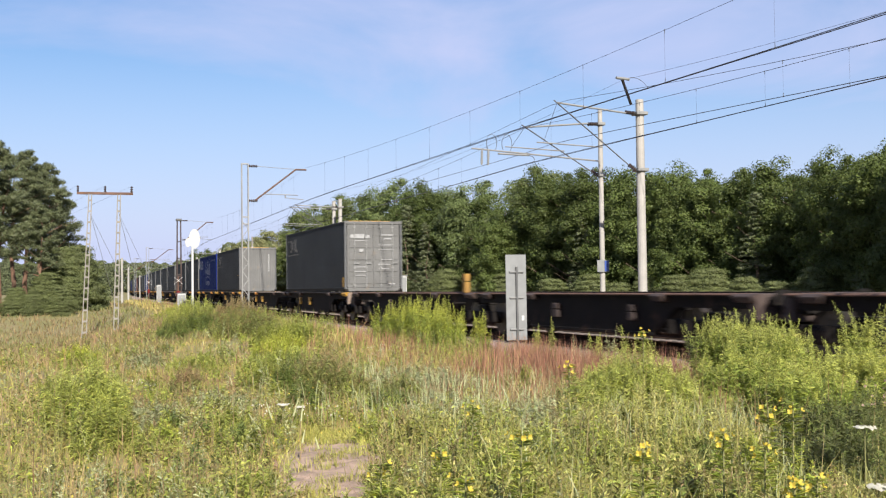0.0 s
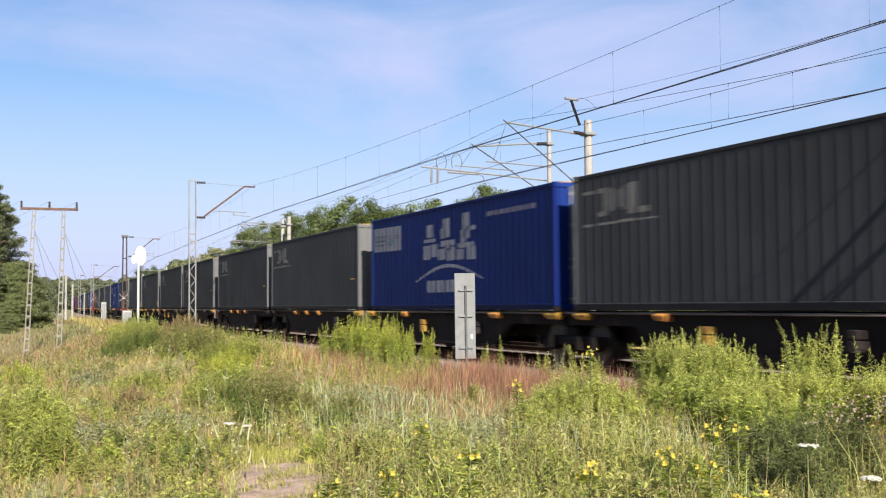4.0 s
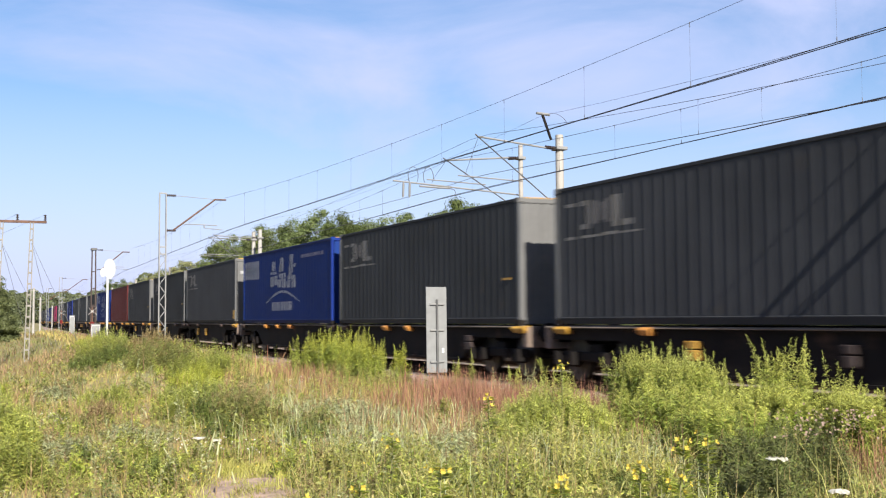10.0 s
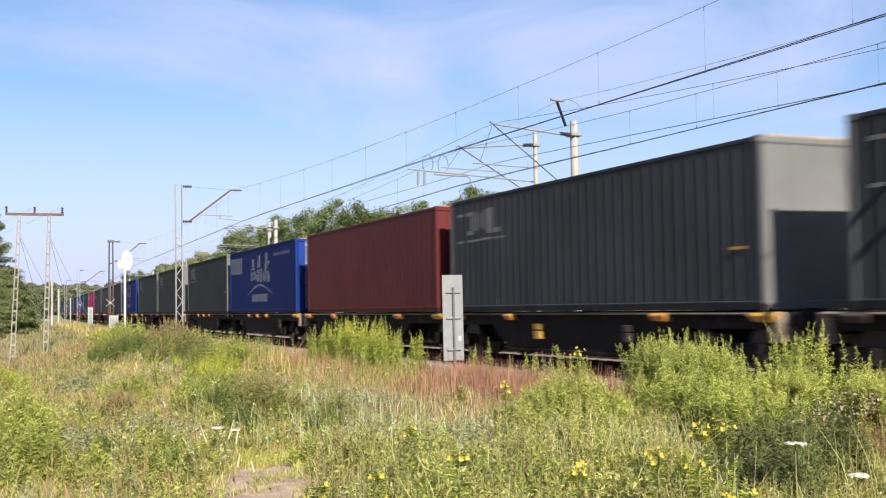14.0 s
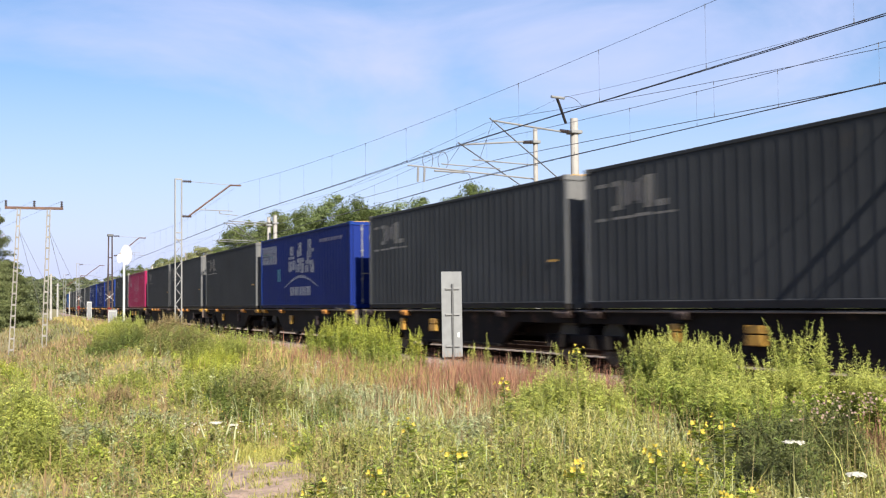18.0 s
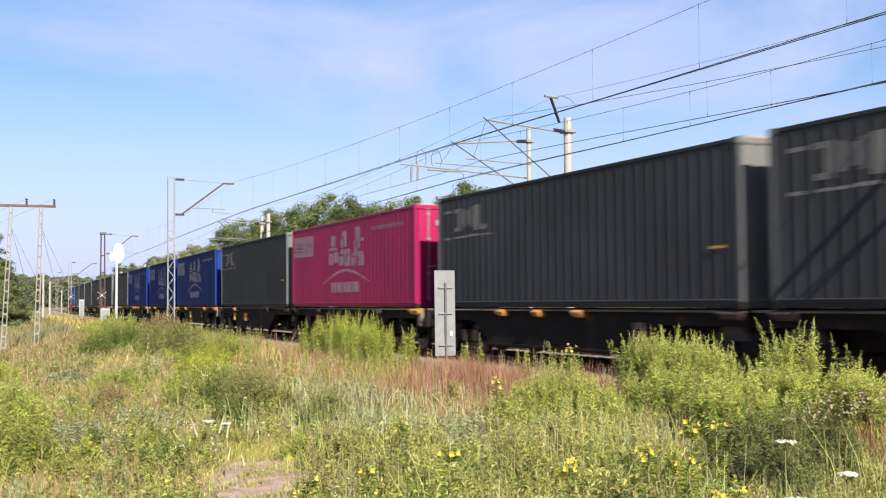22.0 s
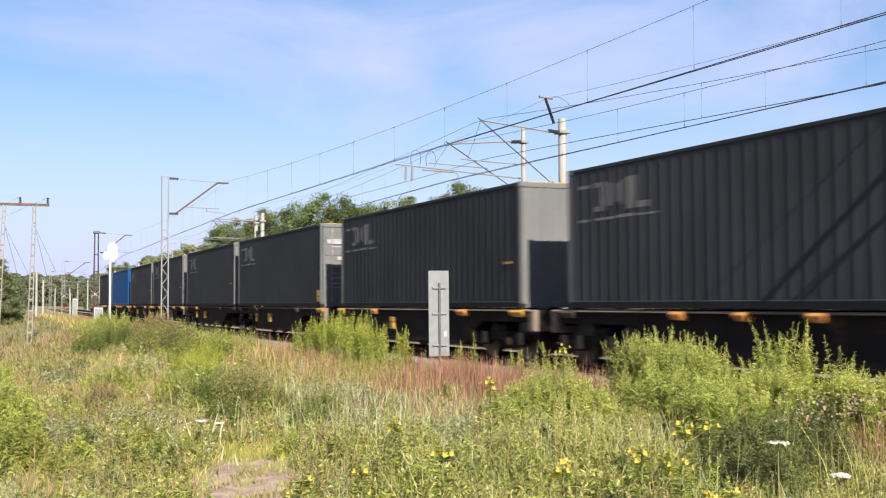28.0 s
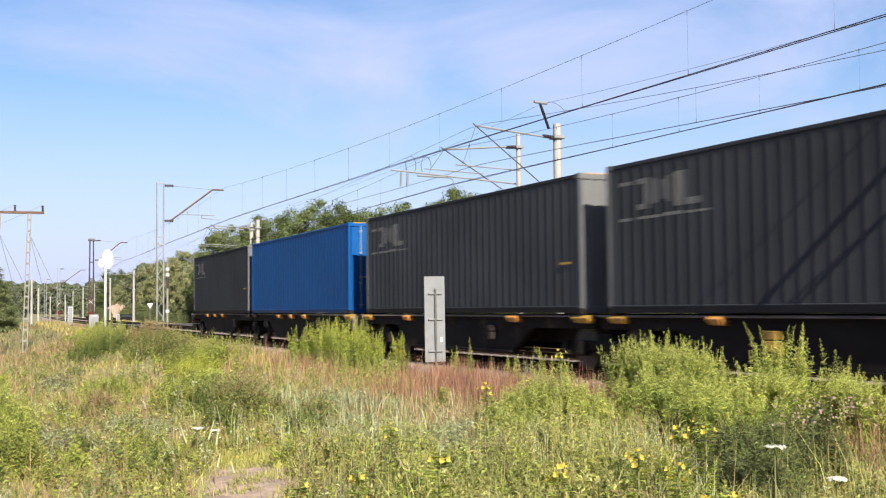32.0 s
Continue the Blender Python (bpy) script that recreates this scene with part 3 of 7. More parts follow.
def container(kind, end="plain"):
    """A forty-foot high-cube container; origin at its near end, near side, bottom; y runs to its far end."""
    side_m = {"grey": M["grey"], "blue": M["blue"], "blue_teal": M["blue"], "red": M["red"], "magenta": M["magenta"], "bright": M["blue_bright"]}[kind]
    # blue ends get the brighter copy, which carries the sunlight on them
    end_m = {"grey": M["grey_light"], "blue": M["blue_sunlit"], "blue_teal": M["blue_sunlit"]}.get(kind, side_m)
    words = {"grey": "dark grey corrugated steel freight container with a pale faded mark", "blue": "dark blue corrugated freight container with white signs",
             "blue_teal": "dark blue corrugated freight container with white signs and a teal patch", "red": "plain red-brown corrugated steel freight container",
             "magenta": "magenta corrugated freight container with white signs", "bright": "plain bright blue corrugated steel freight container"}[kind]
    c = thing("freight_container", label=words, category="container", group="containers of the train")
    for x, d, nm in ((0.012, -1, "side_panel"), (W40 - 0.012, 1, "side_panel")):
        bm = bmesh.new()
        corrugated(bm, L40, 0.16, H40 - 0.07, x, d)
        part(nm, bm, side_m, c)
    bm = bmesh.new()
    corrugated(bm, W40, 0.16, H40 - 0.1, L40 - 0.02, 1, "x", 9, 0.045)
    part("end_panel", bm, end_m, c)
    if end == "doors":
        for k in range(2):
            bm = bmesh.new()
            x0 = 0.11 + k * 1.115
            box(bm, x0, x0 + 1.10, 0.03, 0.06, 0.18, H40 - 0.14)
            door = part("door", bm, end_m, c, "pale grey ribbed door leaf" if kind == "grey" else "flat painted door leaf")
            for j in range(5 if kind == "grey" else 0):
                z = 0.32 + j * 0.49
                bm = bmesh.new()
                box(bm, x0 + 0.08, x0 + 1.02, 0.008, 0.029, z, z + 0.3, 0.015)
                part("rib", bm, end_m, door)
            for j in range(2):
                bm = bmesh.new()
                xr = x0 + 0.3 + 0.5 * j
                bar(bm, (xr, -0.01, 0.16), (xr, -0.01, H40 - 0.1), 0.019, sides=8)
                box(bm, xr - 0.04, xr + 0.2, -0.03, 0.0, 1.15, 1.19)
                for z in (0.25, 0.95, 1.9, 2.6):
                    box(bm, xr - 0.04, xr + 0.04, -0.03, 0.01, z, z + 0.06)
                part("locking_bar", bm, M["galv"], door)
            bm = bmesh.new()
            if kind == "grey":
                marks = ((0.12, 2.2, 0.16, 0.14), (0.3, 2.18, 0.42, 0.18), (0.75, 2.2, 0.2, 0.12), (0.25, 2.08, 0.6, 0.03), (0.5, 1.62, 0.16, 0.14), (0.3, 1.0, 0.5, 0.03), (0.3, 0.82, 0.5, 0.03), (0.35, 0.66, 0.4, 0.03)) if k == 0 else (
                    (0.3, 2.3, 0.55, 0.05), (0.45, 2.14, 0.3, 0.06), (0.2, 1.9, 0.6, 0.03), (0.2, 1.72, 0.65, 0.03), (0.3, 1.3, 0.5, 0.03), (0.2, 1.1, 0.5, 0.04), (0.2, 0.92, 0.45, 0.03), (0.6, 0.3, 0.3, 0.04))
            else:
                marks = ((0.55, 2.3, 0.5, 0.16), (0.65, 2.16, 0.4, 0.07)) if k == 0 else ((0.0, 2.33, 0.35, 0.12), (0.0, 2.16, 0.8, 0.07))
            for xm, z, w, h in marks:
                box(bm, x0 + xm, x0 + xm + w, -0.004, 0.007, z, z + h)
            tagged(part("lettering", bm, M["faded_white"], door, "white mark"), kind="stuff")
    else:
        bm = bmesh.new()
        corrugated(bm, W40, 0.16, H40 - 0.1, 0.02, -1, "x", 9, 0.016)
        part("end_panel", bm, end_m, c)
        bm = bmesh.new()
        for i in range(9):
            box(bm, 1.9, 1.98, -0.004, 0.004, 2.35 - i * 0.13, 2.44 - i * 0.13)
        tagged(part("lettering", bm, M["faded_white"], c, "white column of small writing"), kind="stuff")
    bm = bmesh.new()
    for i in range(36):
        y = 0.15 + i * 0.3305
        box(bm, 0.06, W40 - 0.06, y, y + 0.2, H40 - 0.045, H40 - 0.012, 0.008)
    box(bm, 0.05, W40 - 0.05, 0.05, L40 - 0.05, H40 - 0.075, H40 - 0.04)
    part("roof", bm, side_m, c)
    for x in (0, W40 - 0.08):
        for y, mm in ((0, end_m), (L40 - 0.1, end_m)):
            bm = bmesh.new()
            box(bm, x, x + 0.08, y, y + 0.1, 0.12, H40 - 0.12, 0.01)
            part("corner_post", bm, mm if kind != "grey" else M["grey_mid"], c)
        bm = bmesh.new()  # its lower part is tucked in, its upper edge a narrow ledge
        e, d = (0.0, 1) if x < 1 else (W40, -1)
        prism(bm, [(e + d * 0.03, 0.178), (e - d * 0.006, 0.166), (e - d * 0.006, 0.15), (e + d * 0.03, 0.035), (e + d * 0.08, 0.03), (e + d * 0.08, 0.178)], 0.1, L40 - 0.1)
        part("bottom_rail", bm, side_m, c)
        bm = bmesh.new()
        box(bm, x + 0.004, x + 0.07, 0.1, L40 - 0.1, H40 - 0.09, H40 - 0.015, 0.012)
        part("top_rail", bm, side_m, c)
    for y in (0.0, L40 - 0.09):
        bm = bmesh.new()
        box(bm, 0.1, W40 - 0.1, y + 0.005, y + 0.085, H40 - 0.13, H40 - 0.015, 0.012)
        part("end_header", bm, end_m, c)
        if y == 0:
            bm = bmesh.new()
            box(bm, 0.12, W40 - 0.5, 0.02, 0.3, H40 - 0.012, H40 + 0.006)
            part("roof_marking", bm, M["yellow"], c, "worn yellow warning stripe")
        bm = bmesh.new()
        box(bm, 0.1, W40 - 0.1, y + 0.005, y + 0.085, 0.02, 0.17, 0.012)
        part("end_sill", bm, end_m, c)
    for x in (-0.004, W40 - 0.158):
        for y in (-0.004, L40 - 0.174):
            for z in (0.0, H40 - 0.118):
                bm = bmesh.new()
                box(bm, x, x + 0.162, y, y + 0.178, z, z + 0.118, 0.012)
                part("corner_casting", bm, M["frame"] if z == 0 else end_m, c)
    bm = bmesh.new()
    box(bm, 0.05, W40 - 0.05, 0.05, L40 - 0.05, 0.1, 0.14)
    part("floor_panel", bm, M["frame"], c)
    if kind == "grey":
        add_logo_grey(c)
        bm = bmesh.new()
        if end == "doors":
            slab(bm, 0.12, 0.2, 0.3, 0.16)
            slab(bm, 0.12, 0.38, 0.3, 0.22)
        else:
            slab(bm, 0.4, 1.04, 0.4, 0.05)
        part("placard", bm, M["yellow"], c, "small worn yellow placard")
    elif kind in ("blue", "blue_teal", "magenta"):
        add_logo_mark(c, kind == "blue_teal")
    return c


WHEELSETS = []


def bogie(parent, y):
    b = bmesh.new()
    for x in (0.15, 2.12):
        box(b, x, x + 0.14, -1.35, 1.35, 0.42, 0.62, 0.03)
        for yy in (-0.9, 0.9):
            box(b, x - 0.05, x + 0.2, yy - 0.22, yy + 0.22, 0.30, 0.58, 0.04)
            bar(b, (x - 0.06, yy - 0.3, 0.35), (x - 0.06, yy - 0.3, 0.62), 0.09, sides=8)
            bar(b, (x - 0.06, yy + 0.3, 0.35), (x - 0.06, yy + 0.3, 0.62), 0.09, sides=8)
    box(b, 0.2, 2.2, -0.25, 0.25, 0.5, 0.78, 0.03)
    bg = part("bogie", b, M["frame"], parent, "black steel bogie", at=Matrix.Translation((0, y, 0)))
    for k, yy in enumerate((-0.9, 0.9)):
        w = bmesh.new()
        bar(w, (-1.0, 0, 0), (1.0, 0, 0), 0.085, sides=10)
        for x in (-0.7535, 0.7535):
            disc(w, (x, 0, 0), (1, 0, 0), 0.46, 0.12, 28)
            disc(w, (x + (-0.07 if x > 0 else 0.07), 0, 0), (1, 0, 0), 0.485, 0.03, 28)
            for a in range(6):
                bar(w, (x, 0.3 * math.cos(a * math.pi / 3), 0.3 * math.sin(a * math.pi / 3)), (x * 1.09, 0.3 * math.cos(a * math.pi / 3), 0.3 * math.sin(a * math.pi / 3)), 0.05, sides=6)
        ws = part("wheelset", w, M["wheel"], bg, "steel wheelset", at=Matrix.Translation((CENTRE, yy, 0.46)))
        WHEELSETS.append((ws, k))
    return bg


def wagon(length=26.95, slots=((0.5, 12.7), (13.75, 25.95)), bogies=(2.0, 13.45, 24.95), bare=False, pattern=0, stops=()):
    """A flat container wagon; origin at its near end over the rail, at the near side; y runs to its far end."""
    g = thing("flat_wagon", label="black steel articulated container flat wagon with worn yellow fittings", category="wagon", group="wagons of the train")
    halves = [(0.45, length / 2 - 0.1), (length / 2 + 0.1, length - 0.45)] if len(bogies) == 3 else [(0.45, length - 0.45)]
    for y0, y1 in halves:
        for x in (0.10, W40 - 0.24):
            bm = bmesh.new()  # fish-bellied side sill
            pts = [(y0, 1.10), (y0, 0.86), (y0 + 2.6, 0.86), (y0 + 3.5, 0.3), (y1 - 3.5, 0.3), (y1 - 2.6, 0.86), (y1, 0.86), (y1, 1.10)]
            lo = [bm.verts.new((x, a, b)) for a, b in pts]
            hi = [bm.verts.new((x + 0.14, a, b)) for a, b in pts]
            bm.faces.new(lo[::-1])
            bm.faces.new(hi)
            for i in range(len(pts)):
                j = (i + 1) % len(pts)
                bm.faces.new((lo[i], lo[j], hi[j], hi[i]))
            for a, b in ((1.06, 1.14), (0.28, 0.33)):
                w0, w1 = (y0, y1) if a > 1 else (y0 + 3.5, y1 - 3.5)
                box(bm, x - 0.05, x + 0.19, w0, w1, a, b)
            part("side_sill", bm, M["frame"], g)
            bm = bmesh.new()
            e, d = (0.0, 1) if x < 1 else (W40, -1)
            prism(bm, [(e + d * 0.04, 1.148), (e - d * 0.012, 1.12), (e - d * 0.012, 1.108), (e + d * 0.04, 1.10)], y0, y1)
            part("deck_edge", bm, M["rust" if bare else "sunlit_edge"], g, "rusty edge of the deck" if bare else "dusty sunlit edge of the deck")
        n = int((y1 - y0) / 2.2)
        for i in range(n + 1):
            y = y0 + 0.1 + (y1 - y0 - 0.2) * i / n
            bm = bmesh.new()
            box(bm, 0.2, W40 - 0.2, y - 0.08, y + 0.08, 0.8, 1.08)
            part("crossbeam", bm, M["frame"], g)
    for a, b in slots:
        m = (a + b) / 2
        shoes = [(a + 0.12, 0.3, "yellow" if a < 5 or pattern == 0 else "dark_rust"), (b - 0.12, 0.26, "dark_rust" if pattern else "yellow")]
        if pattern == 1:
            shoes += [(m - 1.1, 0.17, "orange"), (m + 0.6, 0.15, "orange"), (m + 2.3, 0.17, "orange")]
        else:
            shoes += [(m - 3.05, 0.24 if pattern == 0 else 0.18, "orange" if pattern == 0 else "dark_rust"), (m + 3.05, 0.18, "orange" if a > 5 or pattern == 0 else "dark_rust")]
        for y, w, paint in shoes:
            for e, out in ((0.0, -1), (W40, 1)):
                paint = "dark_rust" if bare else paint
                bm = bmesh.new()  # a flat plate on a tapered bracket; its sloping face looks up and out
                rows = [(e - out * 0.1, 1.15, 1.0), (e + out * 0.03, 1.13, 1.0), (e + out * 0.09, 1.09, 1.0), (e + out * 0.09, 1.07, 1.0), (e + out * 0.05, 0.99, 0.72), (e - out * 0.1, 0.97, 0.7)]
                lo = [bm.verts.new((p, y - w * k, q)) for p, q, k in rows]
                hi = [bm.verts.new((p, y + w * k, q)) for p, q, k in rows]
                bm.faces.new(lo)
                bm.faces.new(hi[::-1])
                for i in range(6):
                    bm.faces.new((lo[i], hi[i], hi[(i + 1) % 6], lo[(i + 1) % 6]))
                bmesh.ops.recalc_face_normals(bm, faces=bm.faces)
                part("twistlock_bracket", bm, M[paint], g, {"orange": "worn orange twistlock bracket", "yellow": "worn yellow twistlock bracket"}.get(paint, "rusty twistlock bracket"))
        boxes = {0: ((m - 2.0, 0.22, "dark_rust"), (m + 1.6, 0.3, "yellow")), 1: ((m - 3.4, 0.34, "dark_rust"),), 2: ((m + 0.9, 0.42, "yellow"), (m + 3.2, 0.26, "yellow"))}[pattern]
        for y, w, paint in boxes:
            bm = bmesh.new()
            for z0, z1 in ((0.56, 0.74), (0.76, 0.9)):
                box(bm, 0.0, 0.1, y, y + w, z0, z1, 0.015)
            part("side_box", bm, M["dark_rust" if bare else paint], g, "worn box on the side sill")
        bm = bmesh.new()
        bar(bm, (1.2, m - 1.4, 0.62), (1.2, m + 1.4, 0.62), 0.2, sides=12)
        part("air_tank", bm, M["frame"], g)
    for y in stops:
        bm = bmesh.new()
        for z0, z1 in ((1.14, 1.46), (1.475, 1.70)):
            box(bm, -0.03, 0.14, y - 0.1, y + 0.1, z0, z1, 0.012)
        part("raised_stop", bm, M["dull_yellow"], g, "worn yellow upright container stop")
    for y0, y1 in halves:
        bm = bmesh.new()
        box(bm, 0.75, 1.69, y0 + 0.2, y1 - 0.2, 0.52, 1.06)
        part("centre_sill", bm, M["frame"], g)
        bm = bmesh.new()
        bar(bm, (0.45, y0 + 3, 0.58), (0.45, y1 - 3, 0.58), 0.04, sides=6)
        bar(bm, (0.45, y0 + 3.4, 0.34), (1.3, y0 + 5.4, 0.34), 0.05, sides=6)
        part("brake_rigging", bm, M["frame"], g)
    for y in bogies:
        bogie(g, y)
    for y, d in ((0.45, -1), (length - 0.45, 1)):
        bm = bmesh.new()
        box(bm, 0.04, W40 - 0.04, y - 0.12, y + 0.12, 0.66, 1.14, 0.02)
        part("headstock", bm, M["dark_rust" if bare else "headstock"], g, "rusty headstock beam" if bare else "dusty brown headstock beam")
        for x in (CENTRE - 0.875, CENTRE + 0.875):
            bm = bmesh.new()
            bar(bm, (x, y, 0.99), (x, y + d * 0.42, 0.99), 0.1, sides=10)
            disc(bm, (x, y + d * 0.44, 0.99), (0, 1, 0), 0.22, 0.04, 18)
            part("buffer", bm, M["frame"], g)
        bm = bmesh.new()
        bar(bm, (CENTRE, y, 0.95), (CENTRE, y + d * 0.45, 0.85), 0.05, sides=8)
        part("coupling", bm, M["frame"], g)
    return g


# the containers' near ends along the train at the clip's start, and what each one is
CARGO = (
    (43.46, "grey_doors"), (72.72, "grey"), (85.71, "blue"), (99.3, "grey"), (112.35, "grey"), (126.24, "grey"), (139.24, "grey"), (153.1, "grey_doors"),
    (166.37, "grey_doors"), (180.15, "grey"), (193.18, "blue"), (206.98, "grey_doors"), (220.05, "grey"), (234.15, "grey"), (247.28, "red"), (261.11, "blue"),
    (274.11, "grey"), (288.09, "grey"), (301.07, "grey"), (315.13, "blue_teal"), (328.28, "grey"), (342.06, "grey"), (354.97, "grey"), (368.75, "magenta"),
    (381.81, "grey"), (395.59, "blue"), (408.7, "blue"), (422.8, "blue"), (435.8, "grey"), (450.07, "grey"), (464.48, "grey_doors"), (477.6, "grey"),
    (491.32, "grey"), (504.5, "grey"), (518.3, "bright"), (531.2, "grey"))
PACE_T, PACE_V = (0, 3.5, 9, 16, 24, 32), (16.307, 15.89, 15.564, 15.183, 14.698, 14.154)
_tg = np.arange(-2, 34.01, 0.05)
_vg = np.interp(_tg, PACE_T, PACE_V)
_pg = np.concatenate([[0], np.cumsum((_vg[1:] + _vg[:-1]) / 2 * 0.05)])
_pg -= np.interp(0, _tg, _pg)


def gone(t):
    """How far the train has run at t seconds."""
    return float(np.interp(t, _tg, _pg))


TRAIN = []  # (thing, place of its origin along the train, its length, height of its origin)


def build_train():
    first = {}
    for u, kind in CARGO:
        if kind not in first:
            k, _, e = kind.partition("_doors")
            first[kind] = container(k, "doors" if kind.endswith("_doors") or k in ("blue", "blue_teal", "magenta", "bright") else "plain")
            ob = first[kind]
        else:
            ob = copy_thing(first[kind], Matrix())
        TRAIN.append((ob, u, L40, FLOOR_Z))
    pairs = [(CARGO[i][0], CARGO[i + 1][0]) for i in (*range(1, 28, 2), 30, 32, 34)]
    kinds = [wagon(pattern=k) for k in range(3)]
    spots = [a - 0.62 for a, b in pairs] + [43.46 - 0.62]
    for i, u in enumerate(spots):
        w = kinds[i % 3]
        ob = w if i < 3 else copy_thing(w, Matrix())
        if i > 2:
            for o, src in zip(ob.children_recursive, w.children_recursive):
                if src.name.startswith("wheelset"):
                    WHEELSETS.append((o, next(k for s_, k in WHEELSETS if s_ == src)))
        TRAIN.append((ob, u, 26.95, 0.0))
    for u in (43.46 - 27.6, 43.46 - 54.6):
        TRAIN.append((wagon(bare=True, stops=(14.31,) if u > 0 else ()), u, 26.95, 0.0))
    short = wagon(13.9, ((0.85, 13.05),), (2.2, 11.7))
    TRAIN.append((short, 450.07 - 0.85, 13.9, 0.0))


build_train()


def motions():
    times = [min(32.0, i * 1.0) for i in range(33)]
    for ob, u, length, z in TRAIN:
        rows = []
        for t in times:
            s = u - gone(t)
            a, b = line(s, 0, z), line(s + length, 0, z)
            d = b - a
            rows.append((t, Matrix.Translation(a) @ Matrix.Rotation(-math.atan2(d.x, d.y), 4, "Z")))
        walk(ob, rows)
    shared = {}
    for ob, k in WHEELSETS:
        if k not in shared:
            rows = [(i / FPS, Matrix.Translation(ob.location) @ Matrix.Rotation(gone(i / FPS) / 0.46, 4, "X")) for i in range(frame(32.0))]
            walk(ob, rows)
            shared[k] = ob
        else:
            src = shared[k].animation_data
            ob.rotation_mode = "QUATERNION"
            keys = ob.animation_data_create()
            keys.action = src.action
            keys.action_slot = src.action_slot


# ---- sleepers ----
def build_sleepers():
    bed = bpy.data.objects["ballast_bed"]
    bm = bmesh.new()
    box(bm, -1.25, 1.25, -0.13, 0.13, -0.32, -0.17, 0.02)
    me = mesh_of(bm, "sleeper", M["sleeper"])
    for off in (CENTRE, CENTRE_2):
        for i in range(140):
            part("sleeper", me, None, bed, at=on_line(4 + i * 0.62, off))


build_sleepers()


# ---- overhead line ----
def wire_mesh(name, pts, r, material, sides=4):
    """A thin tube through places."""
    pts = [Vector(p) for p in pts]
    v, f = [], []
    for i, p in enumerate(pts):
        d = (pts[min(i + 1, len(pts) - 1)] - pts[max(i - 1, 0)]).normalized()
        a = d.orthogonal().normalized() if abs(d.z) > 0.9 else d.cross(Vector((0, 0, 1))).normalized()
        b = d.cross(a)
        for k in range(sides):
            t = 2 * math.pi * k / sides
            v.append(tuple(p + r * (math.cos(t) * a + math.sin(t) * b)))
    for i in range(len(pts) - 1):
        for k in range(sides):
            f.append((i * sides + k, i * sides + (k + 1) % sides, (i + 1) * sides + (k + 1) % sides, (i + 1) * sides + k))
    return raw_mesh(name, v, f, [material])


NEAR_MASTS = (-42, 5.6, 55.5, 96, 143, 190, 238, 286)
FAR_MASTS = (-5, 36.75, 79.5, 118.2, 155.2, 192, 230, 268)


def fall(s):
    """The line drops gently beyond the level crossing."""
    return -1.0 * float(smooth((s - 100) / 45))


def overhead(supports, offs, tops, lows, sag, first, gap, until, twin, name):
    """One set of wires: at each support its offset, and the heights of messenger and contact wire."""
    ss = np.arange(supports[0], supports[-1] + 0.1, 1.5)

    def top(s):
        i = min(max(int(np.searchsorted(supports, s, "right")) - 1, 0), len(supports) - 2)
        a, b = supports[i], supports[i + 1]
        u = (s - a) / (b - a)
        return tops[i] + (tops[i + 1] - tops[i]) * u - 4 * sag[i] * u * (1 - u) + fall(s)

    def off(s):
        return float(np.interp(s, supports, offs))

    def low(s):
        return float(np.interp(s, *lows)) + fall(s)
    m = new("messenger_wire", wire_mesh("messenger_wire", [line(s, off(s), top(s)) for s in ss], 0.005 if name == "near" else 0.0068, M["wire"]))
    tagged(m, "dark sagging messenger wire of the " + name + " overhead line", "wire", "overhead wires")
    for s in np.arange(first, until, gap):
        if min(abs(q - s) for q in supports) < 1.2:
            continue
        bm = bmesh.new()
        bar(bm, line(s, off(s), top(s)), line(s, off(s), low(s)), 0.0024, sides=4)
        for z in (top(s) - 0.03, low(s) + 0.03):
            bar(bm, line(s, off(s), z - 0.05), line(s, off(s), z + 0.05), 0.008, sides=5)
        part("dropper", bm, M["wire"], m)
    for k in range(2 if twin else 1):
        c = new("contact_wire", wire_mesh("contact_wire", [line(s, off(s) + 0.07 * k, low(s) + 0.012 * math.sin(s * 0.26 + k)) for s in ss], 0.0095, M["wire"]))
        tagged(c, "dark contact wire hung over the " + name + " track", "wire", "overhead wires")


overhead(NEAR_MASTS, [1.42, 1.42, 1.03, 1.4, 1.05, 1.4, 1.05, 1.4], [7.5] * 8, ((-42, 286), (5.81, 5.81)), [0.56, 0.62, 0.4, 0.54, 0.54, 0.55, 0.55], 9.6, 3.8, 170, True, "near")
overhead(FAR_MASTS, [5.3, 5.1, 5.4, 5.0, 5.4, 5.0, 5.4, 5.0], [7.11, 7.11, 7.2, 7.2, 7.2, 7.2, 7.2, 7.2], ((-5, 12, 26, 36.75, 46, 268), (5.69, 5.69, 5.71, 5.79, 5.71, 5.71)),
         [0.60, 0.7, 0.5, 0.45, 0.45, 0.48, 0.48], 10.6, 3.0, 130, True, "far")
overhead((-30, 33.75, 79.5, 118), [5.2, 4.97, 7.9, 8.0], [6.3, 7.58, 7.7, 7.6], ((-30, 13, 34.3, 37, 79.5, 118), (5.52, 5.52, 6.2, 6.2, 7.0, 7.0)), [1.12, 0.3, 0.3], 12.6, 9.1, 30, False, "overlapping far")
feed = new("feeder_wire", wire_mesh("feeder_wire", [line(s, 7.6, 8.5 - 3.0 * (((s - 34) % 46) / 46) * (1 - ((s - 34) % 46) / 46)) for s in np.arange(-12, 260, 2.0)], 0.005, M["wire"]))
tagged(feed, "dark feeder wire carried over the concrete poles", "wire", "overhead wires")


